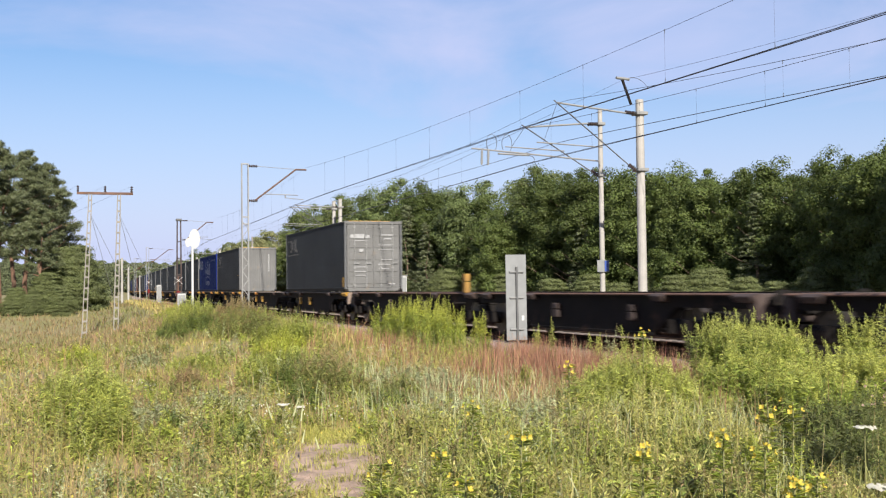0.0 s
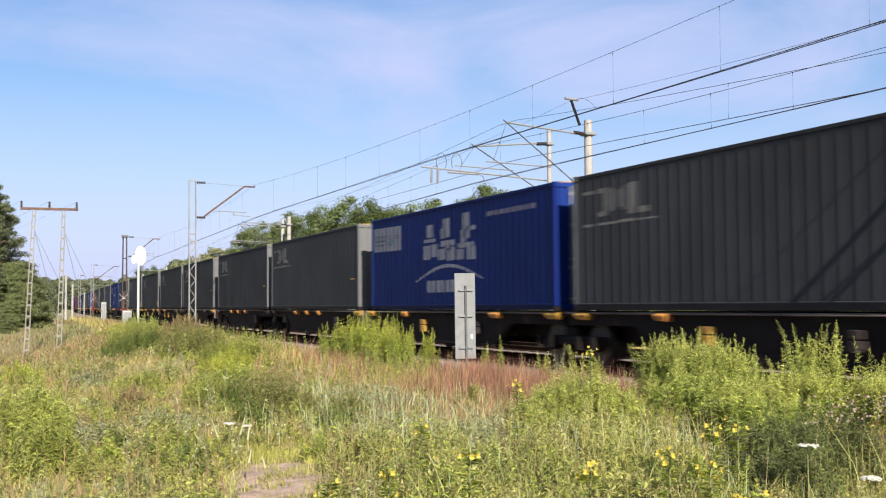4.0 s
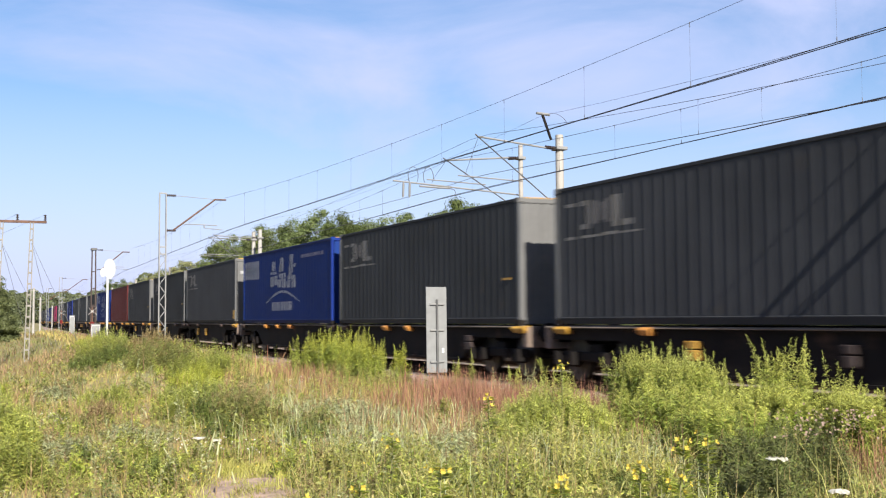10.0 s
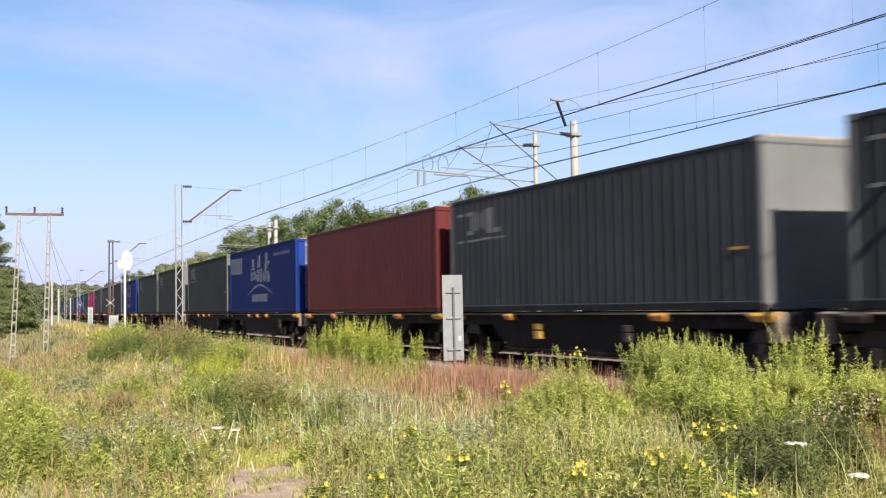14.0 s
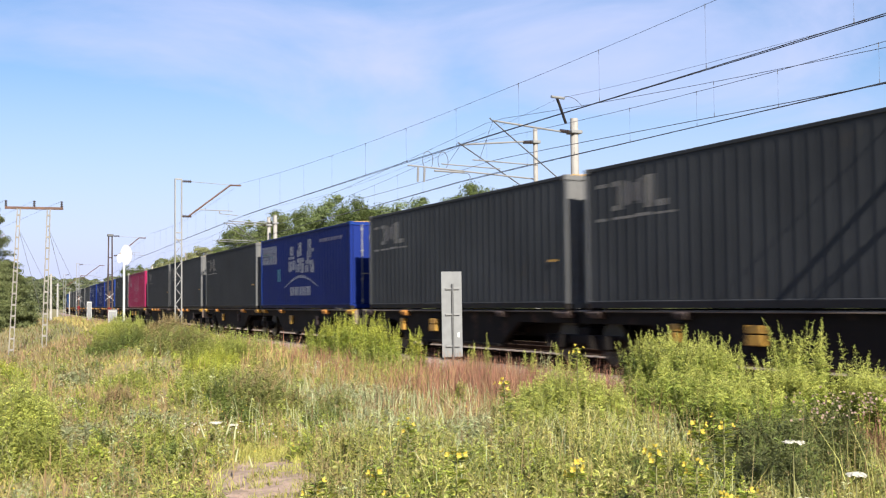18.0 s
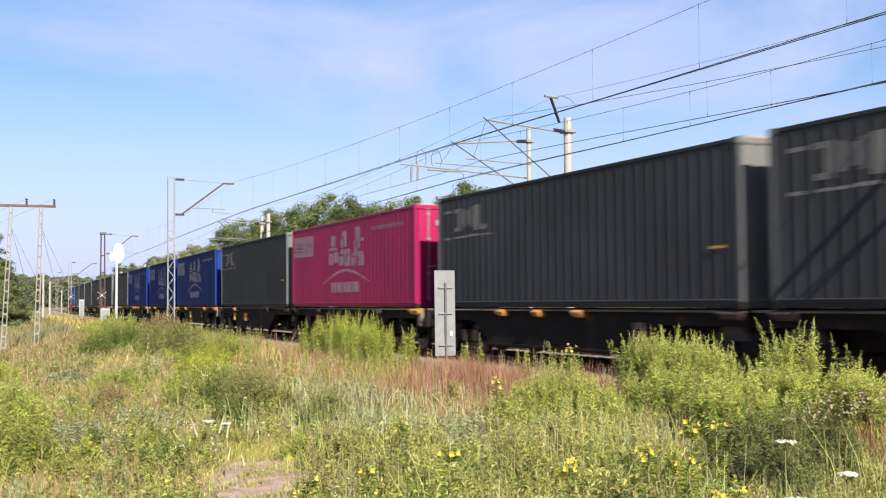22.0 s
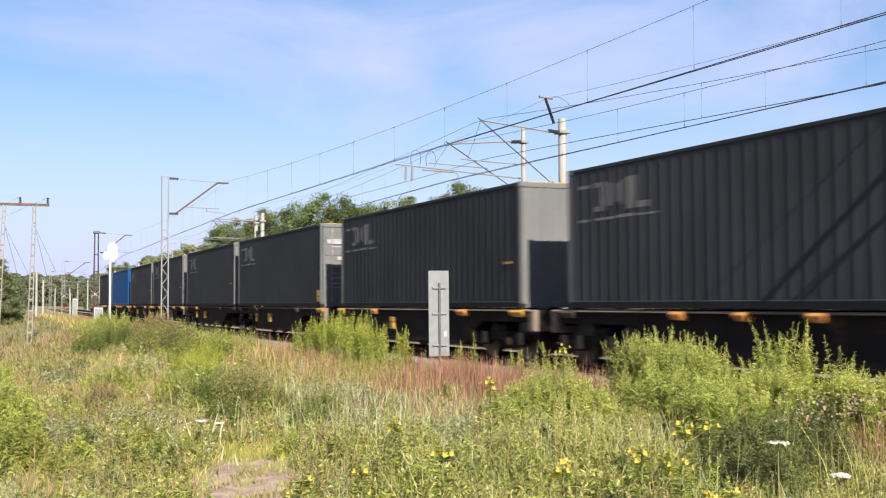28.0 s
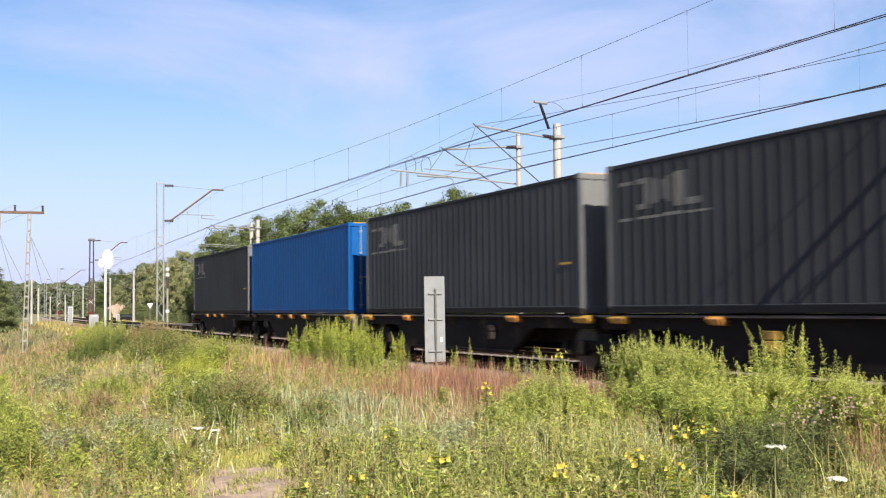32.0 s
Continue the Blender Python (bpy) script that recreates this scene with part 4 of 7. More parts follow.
def insulator(bm, a, b, n=5, r=0.07):
    a, b = Vector(a), Vector(b)
    bar(bm, a, b, r * 0.45, sides=8)
    for i in range(n):
        p = a + (b - a) * ((i + 0.5) / n)
        disc(bm, p, b - a, r, (b - a).length / n * 0.45, 10)


def cantilever(parent, x0, reach, z_top, z_strut, z_reg, m_arm, heavy=1.0):
    """A bracket arm along +x from x0: upper tie, slanted strut with a level end, and registration arm, with their insulators."""
    knee = x0 + reach - 0.2
    bm = bmesh.new()
    bar(bm, (x0 + 0.35, 0, z_top), (knee, 0, z_top - 0.12), 0.014, sides=8)
    if heavy > 1:
        bar(bm, (x0 + 0.45, 0, z_strut - 0.27), (x0 + 2.0, 0, z_strut + 0.46), 0.03, sides=8)
    part("top_tie", bm, m_arm, parent)
    bm = bmesh.new()
    bar(bm, (x0 + 0.3, 0, z_strut), (knee, 0, z_top - 0.13), 0.042 * heavy, sides=8)
    bar(bm, (knee - 0.03, 0, z_top - 0.13), (x0 + reach + 0.35, 0, z_top - 0.13), 0.042, sides=8)
    part("slanted_strut", bm, M["rust"] if m_arm == M["galv"] else m_arm, parent, "brownish slanted strut")
    bm = bmesh.new()
    bar(bm, (x0 + 0.7, 0, z_reg + 0.04), (knee + 0.1, 0, z_reg), 0.022, sides=8)
    bar(bm, (knee - 0.55, 0, z_reg), (knee - 0.55, 0, z_reg - 0.16), 0.03, sides=6)
    bar(bm, (knee - 0.55, 0, z_reg - 0.14), (knee + 0.38, 0, z_reg - 0.22), 0.018, sides=6)
    part("registration_arm", bm, m_arm, parent)
    for z in (z_top, z_strut):
        bm = bmesh.new()
        insulator(bm, (x0, 0, z), (x0 + 0.45, 0, z))
        part("insulator", bm, M["porcelain"], parent, "brown ribbed insulator")


def lattice_mast(top=7.65, base=-0.6, heavy=1.0):
    """A mast of two channel legs with zigzag lacing in its lower half and plain battens above."""
    g = thing("lattice_mast", label="pale grey steel lattice mast with a bracket arm", category="mast", group="masts of the line")
    for x in (-0.16, 0.16):
        bm = bmesh.new()
        box(bm, x - 0.03, x + 0.03, -0.06, 0.06, base, top, 0.008)
        part("leg", bm, M["galv"], g)
    z, k = base + 0.3, 1
    while z < top * 0.58:
        bm = bmesh.new()
        strut(bm, (-0.15 * k, 0, z), (0.15 * k, 0, z + 0.42), 0.04, 0.03)
        part("lacing_bar", bm, M["galv"], g)
        z += 0.42
        k = -k
    for z in (top * 0.6, top * 0.62 + 0.2, top - 0.03):
        bm = bmesh.new()
        box(bm, -0.18, 0.18, -0.05, 0.05, z - 0.03, z + 0.03)
        part("batten", bm, M["galv"], g)
    bm = bmesh.new()
    box(bm, -0.3, 0.3, -0.4, 0.4, base - 0.4, base + 0.12, 0.03)
    part("footing", bm, M["concrete"], g)
    cantilever(g, 0.19, 2.6 if heavy == 1 else 2.71, top - 0.13, top - (1.88 if heavy == 1 else 1.81), top - 1.57, M["galv"], heavy)
    return g


mast = lattice_mast()
for i, s in enumerate((55.5, 143, 190, 238)):
    m = on_line(s, -2.1, fall(s))
    if i == 0:
        mast.matrix_basis = m
    else:
        copy_thing(mast, m)
lattice_mast(heavy=1.15).matrix_basis = on_line(5.6, -2.35)  # the mast abreast, whose heavier bracket shades the train


def twin_mast():
    """An old rusty mast of two poles with a capped top and broad clamps low down."""
    g = thing("twin_mast", on_line(96, -1.92), label="dark rusty twin-leg steel mast with battens", category="mast", group="masts of the line")
    for x in (-0.14, 0.14):
        bm = bmesh.new()
        bar(bm, (x * 1.4, 0, -0.6), (x, 0, 7.2), 0.07, 0.055, 8)
        part("leg", bm, M["dark_rust"], g)
    for z in (1.2, 2.6, 4.0, 5.4):
        bm = bmesh.new()
        box(bm, -0.19, 0.19, -0.05, 0.05, z - 0.04, z + 0.04)
        part("batten", bm, M["dark_rust"], g)
    for z in (1.6, 2.0, 2.4):
        bm = bmesh.new()
        box(bm, -0.22, 0.22, -0.08, 0.08, z, z + 0.1, 0.02)
        part("band", bm, M["dark_rust"], g)
    bm = bmesh.new()
    box(bm, -0.26, 0.26, -0.2, 0.2, 7.15, 7.36, 0.05)
    part("cap", bm, M["galv_dark"], g)
    cantilever(g, 0.28, 2.25, 7.2, 5.57, 5.8, M["galv"])
    return g


twin_mast()


def concrete_pole(s, off, top, r0, r1, arm_reach, arm_z, tip_z, strut_z, reg_z, lean_top=False, plate=False):
    g = thing("concrete_pole", on_line(s, off, fall(s)), label="pale concrete overhead line pole with a tubular bracket", category="pole", group="poles of the line")
    bm = bmesh.new()
    bar(bm, (0, 0, -0.9), (0, 0, top), r0, r1, 16)
    part("shaft", bm, M["concrete"], g)
    for z in (arm_z, strut_z):
        bm = bmesh.new()
        box(bm, -r0 - 0.05, r0 + 0.05, -r0 - 0.05, r0 + 0.05, z - 0.06, z + 0.06, 0.02)
        part("clamp", bm, M["galv"], g)
    tip = -arm_reach
    bm = bmesh.new()
    bar(bm, (-r1 - 0.4, 0, arm_z), (tip, 0, tip_z), 0.034, sides=8)
    part("bracket_tube", bm, M["galv"], g)
    bm = bmesh.new()
    bar(bm, (-r0 - 0.08, 0, strut_z), (tip - 0.14, 0, tip_z + 0.08), 0.024, sides=8)
    part("slanted_strut", bm, M["galv_dark"], g)
    bm = bmesh.new()
    bar(bm, (-1.5, 0, reg_z), (tip - 0.8, 0, reg_z + 0.09), 0.022, sides=8)
    part("registration_arm", bm, M["galv"], g)
    bm = bmesh.new()
    bar(bm, (tip - 0.02, 0, tip_z), (tip - 0.55, 0, reg_z + 0.1), 0.008, sides=6)
    part("tie_wire", bm, M["wire"], g)
    for a, b in (((-r1, 0, arm_z), (-r1 - 0.45, 0, arm_z + (tip_z - arm_z) * 0.12)), ((-r0, 0, strut_z - 0.03), (-r0 - 0.3, 0, strut_z + 0.18))):
        bm = bmesh.new()
        insulator(bm, a, b)
        part("insulator", bm, M["porcelain"], g)
    if lean_top:
        bm = bmesh.new()
        strut(bm, (-0.33, 0, top - 0.2), (-0.67, 0, top + 0.68), 0.07, 0.07)
        part("feeder_post", bm, M["frame"], g, "dark slanted post")
        bm = bmesh.new()
        bar(bm, (-0.91, 0, top + 0.73), (-0.39, 0, top + 0.70), 0.05, sides=8)
        part("feeder_arm", bm, M["galv"], g)
        pts = [(-0.4 + 0.4 * (1 - math.cos(q)), 0, top + 0.72 + 0.25 * math.sin(q) - 0.16 * q) for q in np.linspace(0, 2.6, 12)]
        part("jumper", wire_mesh("jumper", pts, 0.009, M["galv_dark"]), None, g)
    if plate:
        bm = bmesh.new()
        box(bm, -0.30, 0.20, -r0 - 0.06, -r0 - 0.03, 1.8, 2.25, 0.01)
        part("plate", bm, M["board"], g, "white number plate")
        bm = bmesh.new()
        box(bm, 0.0, 0.17, -r0 - 0.075, -r0 - 0.062, 1.83, 2.22)
        part("plate_panel", bm, M["sign_blue"], g, "blue panel")
    return g


concrete_pole(33.75, 8.15, 7.8, 0.17, 0.14, 3.18, 7.31, 7.55, 5.33, 6.08, lean_top=True)
concrete_pole(36.75, 8.18, 7.88, 0.105, 0.085, 3.08, 7.37, 7.13, 5.44, 6.3, plate=True)
for s in (78.5, 80.6, 155.2, 192, 230, 268, 319, 382):
    concrete_pole(s, 8.1, 7.8, 0.17, 0.14, 3.2, 7.2, 7.3, 5.1, 5.9)


def section_bracket():
    g = thing("section_bracket", on_line(36.75, 8.18), label="long pale tube bracket with white looped jumpers", category="bracket")
    bm = bmesh.new()
    bar(bm, (-0.1, 0, 5.97), (-5.2, 0, 6.29), 0.03, sides=8)
    part("tube", bm, M["galv"], g)
    bm = bmesh.new()
    bar(bm, (-2.95, 0, 6.10), (-4.17, 0, 6.13), 0.035, sides=8)
    part("sleeve", bm, M["galv"], g)
    for x in (-4.55, -4.8):
        bm = bmesh.new()
        bar(bm, (x, 0, 6.25), (x - 0.02, 0, 5.7), 0.035, sides=8)
        insulator(bm, (x, 0, 6.2), (x - 0.02, 0, 5.75), 6, 0.05)
        part("hanger", bm, M["galv"], g, "pale hanging rod")
    for k in range(2):
        pts = [(-4.42 + 0.6 * k + 0.2 * math.cos(a), 0, 6.5 + 0.33 * math.sin(a)) for a in np.linspace(-0.9, 3.9, 14)]
        part("jumper", wire_mesh("jumper", pts, 0.012, M["galv_dark"]), None, g)
    pts = [(-2.95 + 0.22 * math.sin(a), 0, 5.95 + 0.14 * math.cos(a)) for a in np.linspace(0, 3.1, 10)]
    part("jumper", wire_mesh("jumper", pts, 0.012, M["galv_dark"]), None, g)


section_bracket()


# ---- things beside the track ----
def marker_board():
    g = thing("marker_board", on_line(21.0, -2.38, 0), label="tall grey-white metal trackside board on a post", category="sign")
    tilt = Matrix.Rotation(radians(-0.35), 4, "Y")
    bm = bmesh.new()
    box(bm, -0.235, 0.235, 0.03, 0.05, 0.19, 1.98, 0.006)
    part("panel", bm, M["board"], g, at=tilt)
    bm = bmesh.new()
    bar(bm, (0, 0, -0.75), (0, 0, 1.72), 0.024, sides=10)
    part("post", bm, M["galv_dark"], g, at=tilt)
    for z in (0.42, 1.08, 1.62):
        bm = bmesh.new()
        box(bm, -0.16, 0.16, -0.005, 0.032, z - 0.018, z + 0.018, 0.004)
        part("bracket", bm, M["galv"], g, at=tilt)
    bm = bmesh.new()
    box(bm, 0.11, 0.165, 0.018, 0.03, 0.60, 0.70)
    part("sticker", bm, M["white_paint"], g, "small white sticker", at=tilt)


marker_board()


def h_frame():
    x, y = 4.83, 64.8
    g = thing("h_frame_pole", Matrix.Translation((x, y, 0)) @ Matrix.Rotation(radians(-4), 4, "Z"), label="pale concrete two-leg power pole with crossbar and insulators", category="power pole")
    for k, (xt, xb, zb) in enumerate(((0.0, -0.37, -1.9), (1.54, 1.33, -1.75))):
        for dx in (-0.10, 0.10):
            bm = bmesh.new()
            strut(bm, (xb + dx * 1.25, 0, zb), (xt + dx * 0.75, 0, 6.72), 0.16, 0.055)
            part("leg_rail", bm, M["old_concrete"], g)
        n = 14
        for i in range(n):
            u = (i + 0.5) / n
            cx, z = xb + (xt - xb) * u, zb + (6.67 - zb) * u
            bm = bmesh.new()
            box(bm, cx - 0.10, cx + 0.10, -0.07, 0.07, z - 0.05, z + 0.05)
            part("rung", bm, M["old_concrete"], g)
    bm = bmesh.new()
    box(bm, -0.72, 2.3, -0.06, 0.06, 6.69, 6.83, 0.01)
    part("crossbar", bm, M["rust"], g, "dark steel crossbar")
    for xx in (-0.66, 0.79, 2.22):
        bm = bmesh.new()
        insulator(bm, (xx, 0, 6.83), (xx, 0, 7.17), 3, 0.075)
        part("insulator", bm, M["porcelain"], g)
    for xa, d in ((0.0, 1), (1.54, 1)):
        for q in (2.0, 3.6):
            part("stay_wire", wire_mesh("stay_wire", [(xa, 0, 5.6), (xa + q, 5.5, -1.6)], 0.012, M["galv"]), None, g)
    for xx in (-0.66, 0.79, 2.22):
        w = new("power_wire", wire_mesh("power_wire", [Vector((x + xx - (yy * 0.15 if yy > 0 else -yy * 0.25), y + yy, 7.19 - 0.9 * math.sin(math.pi * abs(yy) / 70))) for yy in np.linspace(0, 70, 20)], 0.006, M["wire"]))
        tagged(w, "thin dark power wire from the two-leg pole", "wire", "power wires")


h_frame()


def signal_post(s, off):
    g = thing("railway_signal", on_line(s, off), label="white signal head with round backboard on a white post", category="signal")
    bm = bmesh.new()
    bar(bm, (0, 0, -0.4), (0, 0, 4.5), 0.075, sides=12)
    part("post", bm, M["white_paint"], g)
    for nm, cx, cz, rx, rz, y in (("backboard", 0.12, 4.66, 0.36, 0.66, -0.06), ("repeater_plate", -0.3, 4.42, 0.17, 0.3, -0.04)):
        bm = bmesh.new()
        m = Matrix.Translation((cx, y, cz)) @ Matrix.Diagonal((rx, 1, rz, 1)) @ Matrix.Rotation(radians(90), 4, "X") @ Matrix.Rotation(radians(15), 4, "Z")
        bmesh.ops.create_cone(bm, cap_ends=True, segments=12, radius1=1.0, radius2=1.0, depth=0.03, matrix=m)
        part(nm, bm, M["sign_white"], g)
    bm = bmesh.new()
    box(bm, -0.05, 0.25, 0.0, 0.24, 4.25, 5.1, 0.03)
    part("lamp_case", bm, M["galv_dark"], g)


signal_post(74, -2.87)


def far_signal(s, off):
    """A slim light signal with a dark head and white collars."""
    g = thing("light_signal", on_line(s, off), label="slim trackside light signal with dark head and white collars", category="signal")
    bm = bmesh.new()
    bar(bm, (0, 0, -0.8), (0, 0, 6.9), 0.12, 0.09, 10)
    part("post", bm, M["old_concrete"], g)
    for z in (1.1, 4.9, 5.5):
        bm = bmesh.new()
        bar(bm, (0, 0, z), (0, 0, z + 0.3), 0.2, 0.2, 10)
        part("collar", bm, M["white_paint"], g, "white collar")
    bm = bmesh.new()
    box(bm, -0.16, 0.16, -0.24, -0.08, 3.7, 4.8, 0.04)
    part("head", bm, M["porcelain"], g, "dark lamp head")


far_signal(118.3, 7.5)


def crossing_cross(s, off, z):
    g = thing("crossing_sign", on_line(s, off), label="white and red diagonal cross level crossing sign", category="sign", group="crossing signs")
    bm = bmesh.new()
    bar(bm, (0, 0.06, -0.6), (0, 0.06, z + 0.3), 0.045, sides=8)
    part("post", bm, M["rust"], g)
    for k in (-1, 1):
        bm = bmesh.new()
        strut(bm, (-0.3 * k, 0, z - 0.25), (0.3 * k, 0, z + 0.25), 0.10, 0.03)
        part("arm", bm, M["white_paint"], g)
        for q in (-0.17, 0.17):
            bm = bmesh.new()
            strut(bm, (k * q - 0.06 * k, -0.02, z + q * 0.84 - 0.05), (k * q + 0.06 * k, -0.02, z + q * 0.84 + 0.05), 0.105, 0.012)
            part("red_band", bm, M["red_paint"], g)
    bm = bmesh.new()
    box(bm, -0.14, 0.14, 0.0, 0.1, z - 1.15, z - 0.75, 0.03)
    part("lamp_box", bm, M["lamp_red"], g)


crossing_cross(83.5, -3.0, 2.0)
crossing_cross(122, -3.0, 2.15)


def by_bearing(deg, r):
    return r * math.sin(radians(deg)), r * math.cos(radians(deg))


def cabinet(m, w, h, words):
    g = thing("signal_cabinet", m, label=words, category="cabinet", group="trackside cabinets")
    bm = bmesh.new()
    box(bm, -w / 2, w / 2, -0.2, 0.2, -0.9, h, 0.03)
    part("body", bm, M["white_paint"], g)
    bm = bmesh.new()
    box(bm, -w / 2 - 0.04, w / 2 + 0.04, -0.25, 0.25, h, h + 0.05, 0.01)
    part("lid", bm, M["galv"], g)
    bm = bmesh.new()
    box(bm, -w / 2 + 0.04, w / 2 - 0.04, -0.215, -0.2, 0.1, h - 0.08, 0.005)
    part("door", bm, M["board"], g)


cabinet(on_line(80.8, -3.0, 0), 0.6, 1.05, "white metal trackside cabinet in the grass")
cabinet(on_line(105, -3.0, 0), 0.42, 1.75, "narrow white trackside box on the verge")
cabinet(on_line(64.0, 8.6, 0), 0.45, 2.0, "pale upright trackside box beyond the tracks")


cabinet(Matrix.Translation((*by_bearing(9.75, 180), -0.7)), 0.5, 1.5, "white upright box beside the crossing road")


def plain_pole(x, y, top, r, words):
    g = thing("telegraph_pole", Matrix.Translation((x, y, float(height(x, y)))), label=words, category="pole", group="plain poles")
    bm = bmesh.new()
    bar(bm, (0, 0, -0.4), (0, 0, top), r, r * 0.7, 10)
    part("shaft", bm, M["concrete"], g)
    bm = bmesh.new()
    box(bm, -0.35, 0.35, -0.04, 0.04, top - 0.3, top - 0.22, 0.01)
    part("crossarm", bm, M["galv"], g)


for b, r, h in ((5.75, 112, 4.6), (6.05, 150, 4.4), (7.3, 175, 3.6), (4.4, 135, 4.0), (6.6, 210, 4.6)):
    plain_pole(r * math.sin(radians(b)), r * math.cos(radians(b)), h, 0.13, "pale concrete pole standing by the meadow path")


def yield_sign():
    g = thing("yield_sign", on_line(153, 10), label="white triangular road sign on a grey post", category="sign")
    bm = bmesh.new()
    bar(bm, (0, 0.04, -1.0), (0, 0.04, 2.4), 0.035, sides=8)
    part("post", bm, M["galv"], g)
    bm = bmesh.new()
    v = [bm.verts.new(q) for q in ((-0.42, 0, 2.3), (0.42, 0, 2.3), (0, 0, 1.58))]
    bmesh.ops.extrude_face_region(bm, geom=[bm.faces.new(v)])
    for w in bm.verts[-3:]:
        w.co.y += 0.02
    part("plate", bm, M["white_paint"], g)


yield_sign()


def parked_car(s, off, turn):
    g = thing("car", on_line(s, off, 0) @ Matrix.Rotation(radians(turn), 4, "Z"), label="small dark car waiting beyond the level crossing", category="car", group="cars at the crossing")
    z = float(height(*line(s, off).xy))
    bm = bmesh.new()
    box(bm, -2.1, 2.1, -0.85, 0.85, z + 0.28, z + 0.85, 0.14)
    box(bm, -1.2, 1.5, -0.75, 0.75, z + 0.80, z + 1.42, 0.22)
    part("body", bm, M["frame"], g)
    for y in (-0.765, 0.765):
        bm = bmesh.new()
        box(bm, -0.9, 1.2, y - 0.01, y + 0.01, z + 0.92, z + 1.28, 0.005)
        part("window", bm, M["glass"], g)
    for x in (-1.35, 1.35):
        for y in (-0.8, 0.8):
            bm = bmesh.new()
            disc(bm, (x, y, z + 0.31), (0, 1, 0), 0.31, 0.2, 16)
            wheel = part("wheel", bm, M["frame"], g)
            bm = bmesh.new()
            disc(bm, (x, y * 1.14, z + 0.31), (0, 1, 0), 0.18, 0.03, 12)
            part("rim", bm, M["galv"], wheel)


parked_car(192, 10.4, 20)
parked_car(234, 9.0, 15)


def crossing_road():
    """The road that crosses the tracks, with its planked deck between the rails."""
    a = heading(113)
    bm = bmesh.new()
    box(bm, -60, 90, -2.7, 2.7, -0.30, -0.03)
    solid("road", bm, M["road"], on_line(113, 0) , label="asphalt road over the level crossing", category="road", kind="structure")


crossing_road()


# ---- trees ----
RNG = np.random.default_rng(7)


def cards(centres, normals, size, rng, ratio=0.6):
    """Small leaf faces, one for each centre, turned about their normals."""
    n = len(centres)
    nrm = normals / (np.linalg.norm(normals, axis=1, keepdims=True) + 1e-9)
    ref = rng.normal(size=(n, 3))
    a = np.cross(nrm, ref)
    a /= np.linalg.norm(a, axis=1, keepdims=True) + 1e-9
    b = np.cross(nrm, a)
    sz = (np.asarray(size) * np.ones(n))[:, None]
    v = np.stack([centres - a * sz, centres - b * sz * ratio, centres + a * sz, centres + b * sz * ratio], 1).reshape(-1, 3)
    return v, np.arange(4 * n).reshape(n, 4)


def flecks(centres, normals, size, rng, ratio=0.6):
    """Pointed leaf faces of three corners, one for each centre."""
    n = len(centres)
    nrm = normals / (np.linalg.norm(normals, axis=1, keepdims=True) + 1e-9)
    a = np.cross(nrm, rng.normal(size=(n, 3)))
    a /= np.linalg.norm(a, axis=1, keepdims=True) + 1e-9
    b = np.cross(nrm, a)
    sz = (np.asarray(size) * np.ones(n))[:, None]
    v = np.stack([centres - a * sz - b * sz * ratio, centres + b * sz * ratio * 1.4, centres + a * sz * 1.3 - b * sz * ratio * 0.2], 1).reshape(-1, 3)
    return v, np.arange(3 * n).reshape(n, 3)


def trunk_mesh(h, r, rng, limbs=9, low=0.25, spread=0.3, bark=None):
    bm = bmesh.new()
    pts = [Vector((0, 0, -0.3))]
    for i in range(1, 7):
        pts.append(Vector((rng.normal() * 0.08 * i * 0.5, rng.normal() * 0.08 * i * 0.5, h * i / 6.5)))
    for i in range(6):
        bar(bm, pts[i], pts[i + 1], r * (1 - i / 6.6), r * (1 - (i + 1) / 6.6), 8)
    for i in range(limbs):
        u = low + (0.9 - low) * i / limbs
        k = min(5, int(u * 6))
        p = pts[k].lerp(pts[k + 1], u * 6 - k)
        a = i * 2.4 + rng.random()
        ln = h * spread * (1.1 - u) * (0.7 + 0.5 * rng.random()) + 0.4
        mid = p + Vector((math.cos(a), math.sin(a), 0.35)) * ln * 0.6
        tip = mid + Vector((math.cos(a), math.sin(a), 0.6)) * ln * 0.5
        bar(bm, p, mid, r * 0.32 * (1.1 - u), r * 0.2 * (1.1 - u), 5)
        bar(bm, mid, tip, r * 0.2 * (1.1 - u), 0.02, 5)
    return mesh_of(bm, "trunk", bark or M["bark"])


def tufts(centres, outs, radii, per, leaf, rng, ratio, flat=0.5, rough=0.5):
    """Leaves over the upper and outer sides of small flattened tufts."""
    k = len(centres)
    d = rng.normal(size=(k, per, 3))
    d[..., 2] += 0.15
    d += outs[:, None, :] * 0.5
    d /= np.linalg.norm(d, axis=2, keepdims=True)
    q = 0.35 + 0.9 * rng.random((k, per, 1))
    p = centres[:, None, :] + d * radii[:, None, None] * q * np.array([1, 1, flat])
    nr = d + np.array([0, 0, 0.35]) + rng.normal(size=d.shape) * rough
    size = leaf * (0.6 + 0.8 * rng.random(k * per))
    return flecks(p.reshape(-1, 3), nr.reshape(-1, 3), size, rng, ratio)


